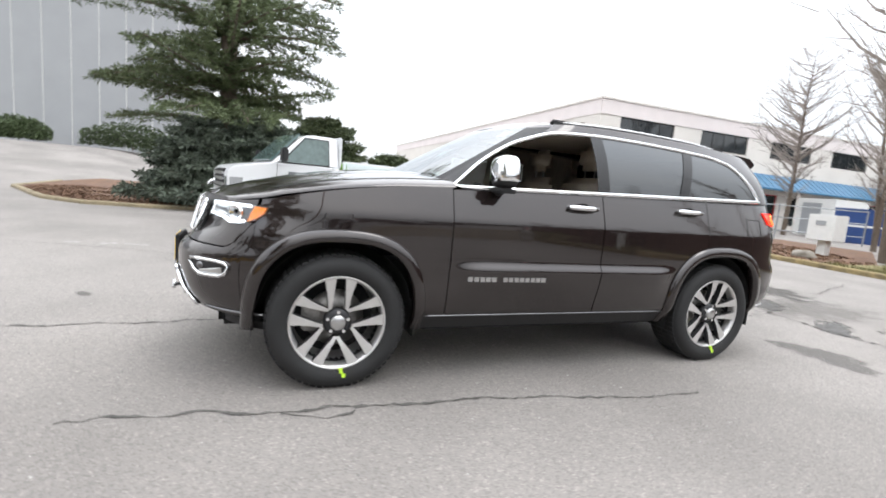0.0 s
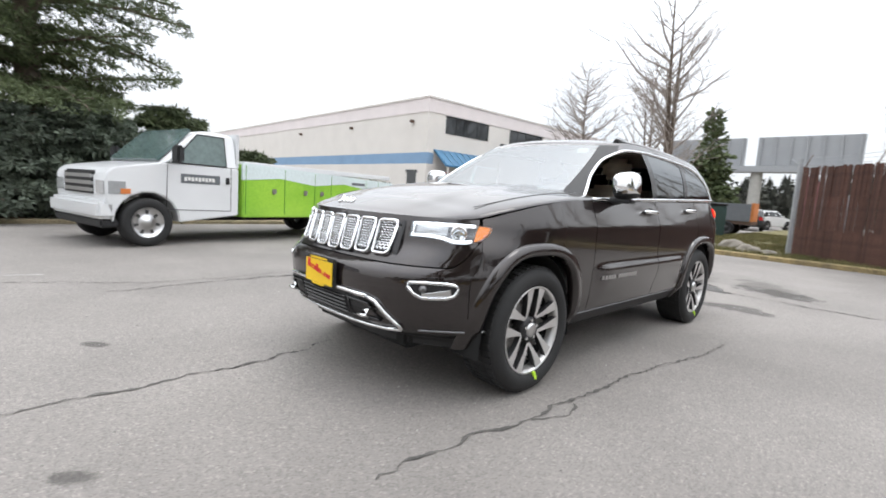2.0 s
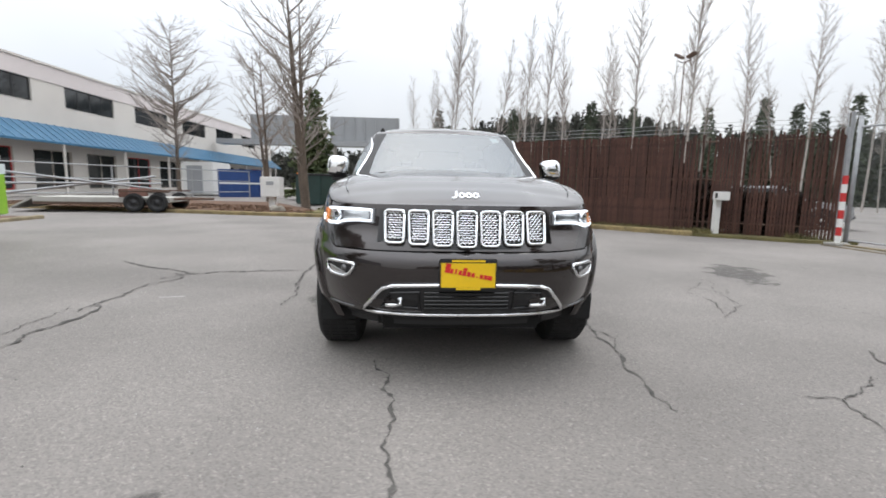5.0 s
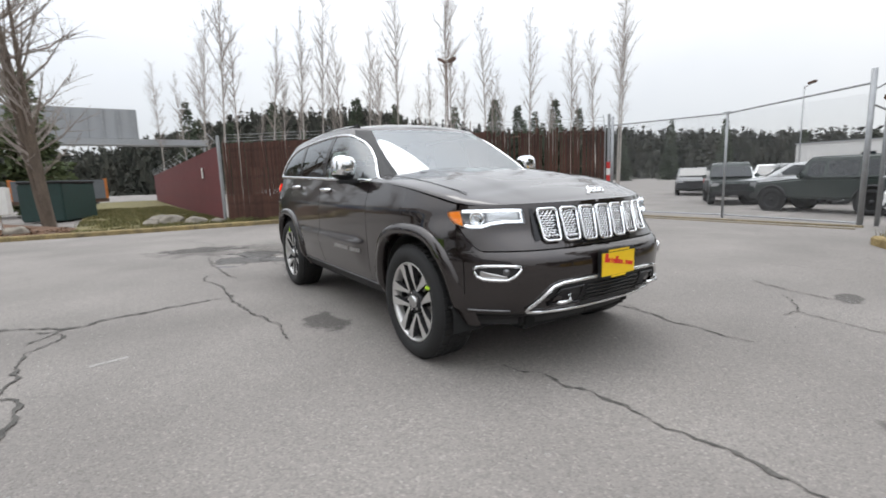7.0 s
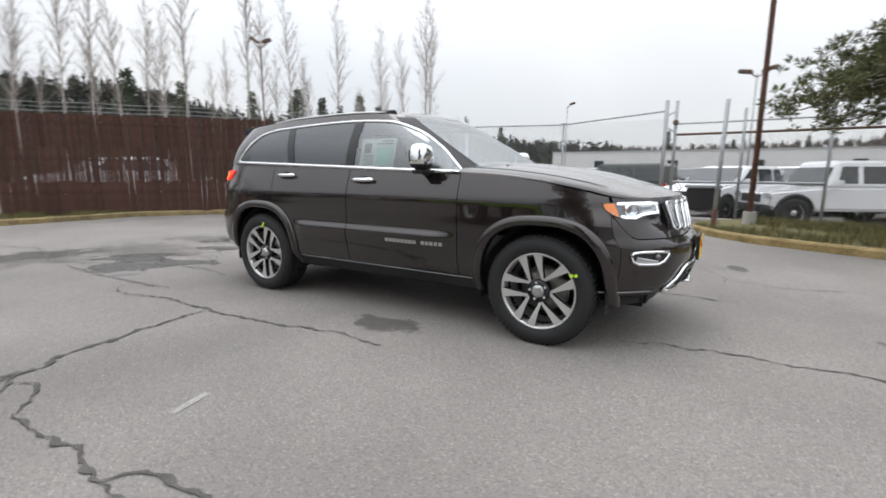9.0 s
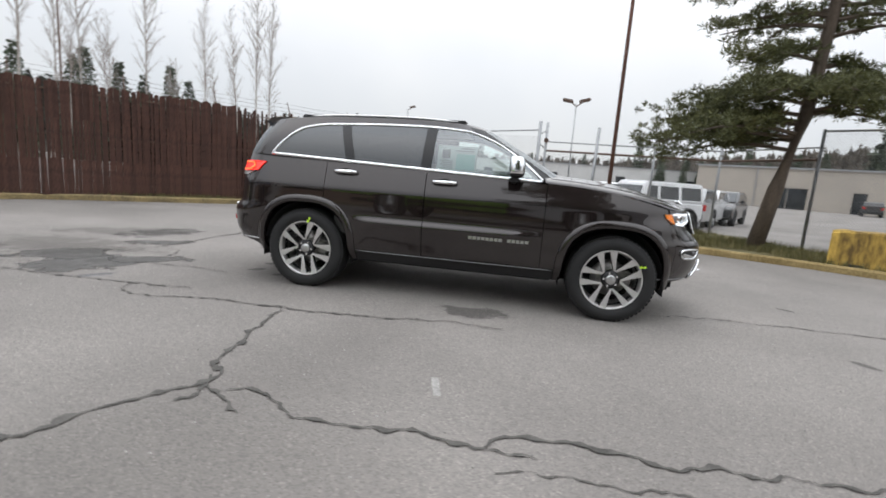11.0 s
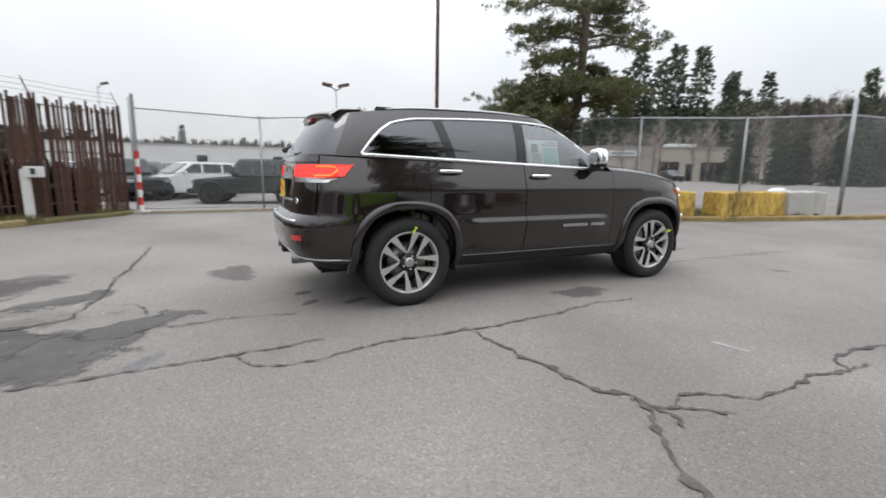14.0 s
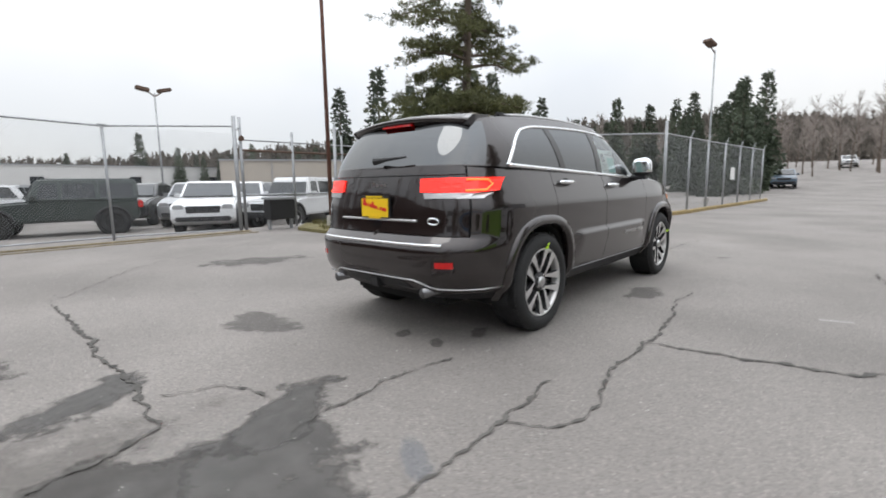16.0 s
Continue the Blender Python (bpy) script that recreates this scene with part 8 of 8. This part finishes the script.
    for s in (1, -1):
        for x in (-1.72, -2.62, -3.42, -3.90, -5.05, -5.5):
            part("locker_seam", Geo().box(x - 0.006, x + 0.006, min(s * 1.04, s * 1.05), max(s * 1.04, s * 1.05), 0.55 if x > -4 else 0.95, 1.46 + 0.03 * (x + 3)), SEAM_GREEN, tool)
        for x in (-2.36, -3.16, -3.62, -5.68):
            part("locker_latch", Geo().box(x - 0.05, x + 0.05, min(s * 1.045, s * 1.06), max(s * 1.045, s * 1.06), 0.96, 1.06, bev=0.008), SATIN, tool)
        part("fender_trim", Geo().tube([(-4.5 + 0.49 * math.cos(math.radians(a)), s * 1.045, 0.42 + 0.52 * math.sin(math.radians(a))) for a in range(0, 181, 12)], 0.022, 6), SEAM_GREEN, tool)
        part("lettering_bars", Geo().box(-5.0, -4.55, min(s * 1.047, s * 1.052), max(s * 1.047, s * 1.052), 1.26, 1.32), LETTER_GREY, tool)
        road_wheel(t, 0.0, s * 0.99, 0.40, 0.40, s)
        road_wheel(t, -4.5, s * 1.0, 0.40, 0.40, s)
    part("cab_rack", Geo().box(-1.64, -1.58, -0.95, 0.95, 1.40, 2.05, bev=0.02), TRUCK_WHITE, t)
    a = 12.0
    left = Vector((-math.sin(math.radians(a)), math.cos(math.radians(a)), 0))
    t.matrix_basis = pose(1.95 - left.x * 0.99, -6.35 - left.y * 0.99, 0, 0, 0, a)


CAB_GLASS = mat("pale truck glass", (0.085, 0.125, 0.12), 0.06, 0, 0.2, 1.2, 10, coat=0.5)
LETTER_GREY = mat("dark grey lettering", (0.12, 0.13, 0.14), 0.6, 0, 0.1)
LENS_GREY = mat("grey lamp lens", (0.45, 0.46, 0.47), 0.12, 0.3, 0.1, coat=0.8)
AMBER_DIM = mat("amber truck lens", (0.62, 0.20, 0.06), 0.3, 0, 0.08)
SEAM_GREEN = mat("green seam", (0.10, 0.28, 0.03), 0.5, 0, 0.1)
SKY_BAND = mat("pale blue white wrap", (0.62, 0.70, 0.70), 0.35, 0, 0.1, 1, 20, coat=0.4)
utility_truck()


def parked_car(style, paint, label, dark_rims=False, roof=None):
    """A simplified parked car, x forward, resting on z = 0."""
    c = thing("parked_car", label, "car", "cars in the lot")
    if style == "boxy":
        L, W, H, wb, r = 4.6, 0.88, 1.82, 2.95, 0.40
        low = [(-2.25, 0.50), (-1.95, 0.45), (1.9, 0.45), (2.15, 0.55), (2.15, 0.98), (0.78, 1.12), (-2.25, 1.12)]
        top = [(-2.24, 1.10), (0.72, 1.10), (0.42, 1.78), (0.30, 1.82), (-2.10, 1.82), (-2.22, 1.76)]
        glassx = ((-0.10, 0.42), (-1.05, -0.22), (-2.08, -1.18))
        gz = (1.20, 1.66)
    else:
        L, W, H, wb, r = 4.8, 0.93, 1.72, 2.9, 0.37
        low = [(-2.32, 0.45), (-2.0, 0.32), (2.1, 0.30), (2.38, 0.45), (2.36, 0.86), (2.15, 1.00), (0.95, 1.16), (-2.28, 1.16)]
        top = [(-2.26, 1.14), (0.98, 1.14), (0.20, 1.64), (-0.10, 1.71), (-1.6, 1.70), (-2.05, 1.58)]
        glassx = ((-0.28, 0.62), (-1.22, -0.36), (-1.95, -1.30))
        gz = (1.20, 1.60)
    nar = lambda z: 1 - 0.22 * max(0, z - 1.12)
    body = part("body", soft_prism(low, W, 0.07), paint, c)
    up = part("cabin", soft_prism(top, W * 0.97, 0.05, nar), roof or paint, c)
    for s in (1, -1):
        for a, b in glassx:
            f = lambda x, z: (x, s * (W * 0.97 * nar(z) + 0.004), z)
            lean = 0.55 if style != "boxy" and a > -0.5 else 0.12 if a > -0.5 else 0.0
            back = 0.22 if style != "boxy" and a < -1.28 else 0.0
            v = [f(a, gz[0]), f(a + back, gz[1]), f(b - lean, gz[1]), f(b, gz[0])]
            part("side_window", mesh(v + [(x, y - s * 0.02, z) for x, y, z in v], [(0, 1, 2, 3), (0, 4, 5, 1), (1, 5, 6, 2), (2, 6, 7, 3), (3, 7, 4, 0)]), DARK_GLASS, up)
        part("headlight", Geo().box(1.98 if style != "boxy" else 2.08, 2.36 if style != "boxy" else 2.18, min(s * 0.55, s * 0.86), max(s * 0.55, s * 0.86), 0.78, 0.94, bev=0.03), LENS_GREY, body)
        part("tail_light", Geo().box(-2.34, -2.2, min(s * 0.65, s * 0.90), max(s * 0.65, s * 0.90), 0.85, 1.08, bev=0.02), RED_LENS, body)
        part("mirror", Geo().box(0.42, 0.58, min(s * 0.92, s * 1.10), max(s * 0.92, s * 1.10), 1.14, 1.30, bev=0.03), paint, up)
        for x in (wb / 2, -wb / 2):
            part("arch_lip", Geo().tube([(x + (r + 0.09) * math.cos(math.radians(a)), s * (W + 0.005), r + (r + 0.09) * math.sin(math.radians(a))) for a in range(0, 181, 15)], 0.05 if style == "boxy" else 0.03, 6), BLACK_PLASTIC, body)
            part("arch_shadow", Geo().ring([(0.01, 0.0), (r + 0.08, 0.0)], 24), LINER, body).matrix_basis = pose(x, s * (W + 0.004), r)
            road_wheel(c, x, s * (W + 0.012), r, r, s, dark_rims)
    z = (1.18, 1.62)
    xw = (0.74, 0.50) if style == "boxy" else (0.96, 0.28)
    v = [(xw[0], -0.78, z[0]), (xw[0], 0.78, z[0]), (xw[1], 0.70, z[1]), (xw[1], -0.70, z[1])]
    part("windscreen", mesh([(x + 0.02, y, q + 0.02) for x, y, q in v] + v, [(0, 1, 2, 3), (0, 4, 5, 1), (1, 5, 6, 2), (2, 6, 7, 3), (3, 7, 4, 0)]), DARK_GLASS, up)
    part("grille", Geo().box(2.1, 2.37 if style != "boxy" else 2.17, -0.5, 0.5, 0.66, 0.90, bev=0.02), BLACK_PLASTIC, body)
    part("bumper", Geo().box(2.0, 2.42 if style != "boxy" else 2.40, -0.82, 0.82, 0.42, 0.62, bev=0.05), BLACK_PLASTIC, body)
    return c


def park(c, x, y, yaw, first=True):
    m = pose(x, y, ground_z(x, y), 0, 0, yaw)
    if first:
        c.matrix_basis = m
        return c
    return copy_thing(c, m)


jeep_dark = parked_car("boxy", CAR_GREEN, "dark green boxy off-road car in the lot", True)
jeep_white = parked_car("boxy", CAR_WHITE, "white boxy off-road car with a black soft top in the lot", False)
suv_white = parked_car("suv", CAR_WHITE, "white sport utility car in the lot", False)
suv_black = parked_car("suv", CAR_BLACK, "black sport utility car in the lot", True)
suv_silver = parked_car("suv", CAR_SILVER, "silver sport utility car in the lot", False)
suv_blue = parked_car("suv", CAR_BLUE, "blue-grey car on the road beyond the fence", False)
suv_orange = parked_car("suv", CAR_ORANGE, "orange yellow car before the tan building", False)
park(jeep_dark, -1.4, 16.9, 166)
park(jeep_dark, -6.4, 20.6, -60, False)
park(jeep_white, 5.2, 13.2, 206)
park(suv_white, 2.6, 14.6, 240)
for x, y, a in ((4.6, 16.4, 238), (-6.0, 24.5, -70), (-11.5, 33, -60), (9.5, 19.0, 238), (-4.0, 20.8, 205), (12.0, 28.0, 235)):
    park(suv_white, x, y, a, False)
park(suv_black, -4.6, 23.0, -66)
for x, y, a in ((6.2, 18.4, 238), (-12, 28.0, -60), (2.0, 20.5, 238), (11.5, 21.5, 238), (0.6, 27, 240)):
    park(suv_black, x, y, a, False)
park(suv_silver, 3.4, 18.0, 238)
for x, y, a in ((-9.5, 27.0, -62), (8.0, 16.6, 238), (-2.0, 25.0, 235), (-14.5, 34.0, -60)):
    park(suv_silver, x, y, a, False)
park(suv_orange, 49.0, 50.2, 62)
park(suv_blue, 48.0, 1.5, 185)
for x, y, a in ((60.0, 44.0, 240), (41.5, 55.0, 58), (53.5, 48.0, 240)):
    park(suv_black, x, y, a, False)
park(suv_white, 45.0, 52.6, 240, False)
park(suv_black, -39.5, -6.9, 190, False)
park(suv_silver, -40.0, -9.0, 160, False)
park(suv_white, -46.0, -7.0, 160, False)
park(suv_white, -17.6, 4.4, -96, False)
park(suv_silver, -13.6, 15.6, 48, False)
park(suv_white, 84.0, -3.0, 185, False)


# ---- things behind the far kerb ----
def flatbed():
    t = thing("flatbed_trailer", "empty grey flatbed trailer with tandem wheels behind the kerb", "trailer")
    part("deck", Geo().box(-2.6, 1.7, -1.02, 1.02, 0.33, 0.50, bev=0.01), CONCRETE, t)
    part("frame_rail", Geo().box(-2.6, 1.7, -1.0, -0.9, 0.24, 0.33), DARK_POLE, t)
    part("frame_rail", Geo().box(-2.6, 1.7, 0.9, 1.0, 0.24, 0.33), DARK_POLE, t)
    part("ramp", Geo().box(-0.06, 0.0, -0.95, 0.95, 0.0, 0.75, pose(1.72, 0, 0.44, 0, 118)), CONCRETE, t)
    part("front_board", Geo().box(-1.2, -0.9, -0.9, 0.9, 0.50, 0.80, bev=0.02), RUST_POLE, t)
    for x in (-1.5, -2.25):
        for s in (1, -1):
            road_wheel(t, x, s * 1.25, 0.33, 0.33, s, True, 0.2)
        part("axle", Geo().tube([(x, -1.1, 0.33), (x, 1.1, 0.33)], 0.05, 8), DARK_POLE, t)
    for s in (1, -1):
        part("mudguard", Geo().box(-2.65, -1.05, min(s * 1.02, s * 1.28), max(s * 1.02, s * 1.28), 0.70, 0.76, bev=0.02), DARK_POLE, t)
    part("tongue", Geo().tube([(-2.6, 0.6, 0.45), (-3.8, 0.0, 0.45), (-2.6, -0.6, 0.45)], 0.05, 6), DARK_POLE, t)
    t.matrix_basis = pose(-13.2, -11.75, 0.03, 0, 0, -82)


flatbed()


def pipe_rack():
    t = thing("rail_fence", "galvanised rail fence along the office lawn", "fence")
    pts = [(-16.0, -17.6), (-20.0, -15.5), (-24.0, -13.4), (-28.0, -11.4)]
    for x, y in pts:
        part("post", Geo().tube([(x, y, 0), (x, y, 1.9)], 0.04, 8), GALV, t)
    for z in (0.5, 1.2, 1.85):
        part("rail", Geo().tube([(x, y, z) for x, y in pts], 0.03, 6), GALV, t)
    for k in range(3):
        s = thing("steel_pipe", "long pale steel pipe leaning on a rack", "pipe")
        part("pipe", Geo().tube([(-13.6, -16.6 + 0.3 * k, 0.45 + 0.5 * k), (-19.6, -13.2 + 0.3 * k, 1.35 - 0.35 * k)], 0.05, 8), GALV, s)


pipe_rack()


def small_things():
    s = thing("meter_box", "pale grey utility cabinet on a post", "cabinet")
    part("cabinet", Geo().box(-15.9, -15.2, -6.65, -5.85, 0.55, 1.40, bev=0.02), SIGN_WHITE, s)
    part("post", Geo().box(-15.68, -15.42, -6.38, -6.12, 0.0, 0.56), SIGN_WHITE, s)
    part("label_plate", Geo().box(-15.19, -15.18, -6.40, -6.10, 1.05, 1.2), WALL_GREY, s)
    d = thing("waste_bin", "large dark green waste container with a lid", "bin")
    part("body", Geo().box(-1.25, 1.25, -0.75, 0.75, 0.06, 1.55, bev=0.04), BIN_GREEN, d)
    for k in range(-2, 3):
        part("rib", Geo().box(0.55 * k - 0.05, 0.55 * k + 0.05, 0.75, 0.81, 0.15, 1.45), BIN_GREEN, d)
    part("lid", Geo().box(-1.28, 1.28, -0.78, 0.78, 1.55, 1.63, bev=0.03), BLACK_PLASTIC, d)
    d.matrix_basis = pose(-20.9, -5.2, 0, 0, 0, 159)
    q = thing("waste_container", "large blue steel waste container with a pale stripe", "container")
    part("body", Geo().box(-1.5, 1.5, -0.8, 0.8, 0.0, 2.0, bev=0.03), BIN_BLUE, q)
    part("rim", Geo().box(-1.54, 1.54, -0.84, 0.84, 2.0, 2.1, bev=0.02), BIN_BLUE, q)
    part("stripe", Geo().box(-1.5, 1.5, 0.8, 0.808, 1.0, 1.12), SIGN_WHITE, q, "pale stripe")
    for k in range(-2, 3):
        part("rib", Geo().box(0.6 * k - 0.06, 0.6 * k + 0.06, 0.8, 0.87, 0.15, 0.98), BIN_BLUE, q)
    q.matrix_basis = pose(-32.4, -13.6, 0, 0, 0, -65)
    b = thing("white_cabinet", "white shed-sized storage box", "storage box")
    part("box", Geo().box(-37.6, -33.8, -18.6, -16.2, 0.1, 2.7, bev=0.04), SIGN_WHITE, b)
    part("door", Geo().box(-33.8, -33.77, -18.2, -17.0, 0.2, 2.4), WALL_GREY, b)
    o = thing("work_trailer", "open trailer with orange plywood ends", "trailer")
    part("bed", Geo().box(-23.4, -20.2, -3.6, -1.9, 0.55, 0.70), DARK_POLE, o)
    part("side_board", Geo().box(-23.3, -20.3, -1.95, -1.85, 0.70, 1.5), LETTER_GREY, o)
    part("side_board", Geo().box(-23.3, -20.3, -3.65, -3.55, 0.70, 1.5), LETTER_GREY, o)
    part("end_board", Geo().box(-20.3, -20.2, -3.55, -1.95, 0.70, 1.55), ORANGE_TARP, o)
    part("end_board", Geo().box(-23.4, -23.3, -3.55, -1.95, 0.70, 1.55), ORANGE_TARP, o)
    for x in (-21.2, -22.2):
        for sgn, y in ((1, -1.75), (-1, -3.75)):
            road_wheel(o, x, y, 0.34, 0.33, sgn, True, 0.2)
    o.matrix_basis = pose(-26.2, -5.7, 0, 0, 0, 95) @ Matrix.Scale(1.18, 4) @ pose(21.8, 2.75, 0)
    rnd = random.Random(6)
    for k, (x, y, r) in enumerate(((-12.4, -1.0, 0.30), (-13.3, -1.6, 0.38), (-12.9, -2.2, 0.24), (-14.4, -1.9, 0.33), (-12.1, -0.4, 0.2), (-13.2, -5.4, 0.3))):
        bm = bmesh.new()
        bmesh.ops.create_icosphere(bm, subdivisions=3, radius=1)
        for v in bm.verts:
            v.co *= r * (1 + 0.4 * noise.noise(v.co * 1.4 + Vector((k * 5, 0, 0))))
            v.co.z *= 0.55
        me = bpy.data.meshes.new("boulder")
        bm.to_mesh(me)
        bm.free()
        me.shade_smooth()
        put("boulder", me, ROCK, None, "rough grey boulder lying on the lawn", "boulder").location = (x, y, 0.07 + 0.2 * r)
    g = thing("sign_gantry", "grey overhead sign structure seen from behind", "sign gantry")
    part("column", Geo().tube([(-54, -12.5, 0), (-54, -12.5, 6.8)], 0.55, 12), CONCRETE, g)
    part("beam", Geo().box(-55, -53, -26, 2.0, 6.6, 7.2), GALV, g)
    for y in (-18.0, -8.5):
        part("sign_back", Geo().box(-54.2, -53.9, y - 4.2, y + 4.2, 7.3, 10.2), WALL_GREY, g)
        for k in range(7):
            part("stiffener", Geo().box(-53.9, -53.7, y - 4.0 + 1.3 * k, y - 3.85 + 1.3 * k, 7.3, 10.2), GALV, g)
    g.location = (0, 2.5, -0.9)


small_things()


def swing(kinds, degrees, stretch=1.0, keep=lambda ob: True):
    """Turns far groups about the yard's middle, and sets them nearer or farther."""
    m = Matrix.Rotation(radians(degrees), 4, "Z") @ Matrix.Scale(stretch, 4)
    for ob in scene.objects:
        if ob.parent is None and ob.name.split(".")[0] in kinds and keep(ob):
            ob.matrix_basis = m @ ob.matrix_basis


swing(("tan_building", "white_warehouse", "fir_tree", "bare_poplar", "hill_west", "hill_north", "far_wood"), 0.85)
swing(("parked_car", "pine_tree"), 0.9, 1.0, lambda ob: ob.location.y > 8 or ob.location.x > 20 or ob.name.startswith("pine"))
swing(("spruce_tree", "juniper_shrub", "yew_shrub", "spruce_bed", "hedge_bush", "grey_building"), -1.3)
swing(("office_building",), -1.5, 1.19)
swing(("tan_building",), 0.0, 1.5)
swing(("fir_tree",), 0.0, 1.6, lambda ob: ob.location.x > 45 and ob.location.y > 40)
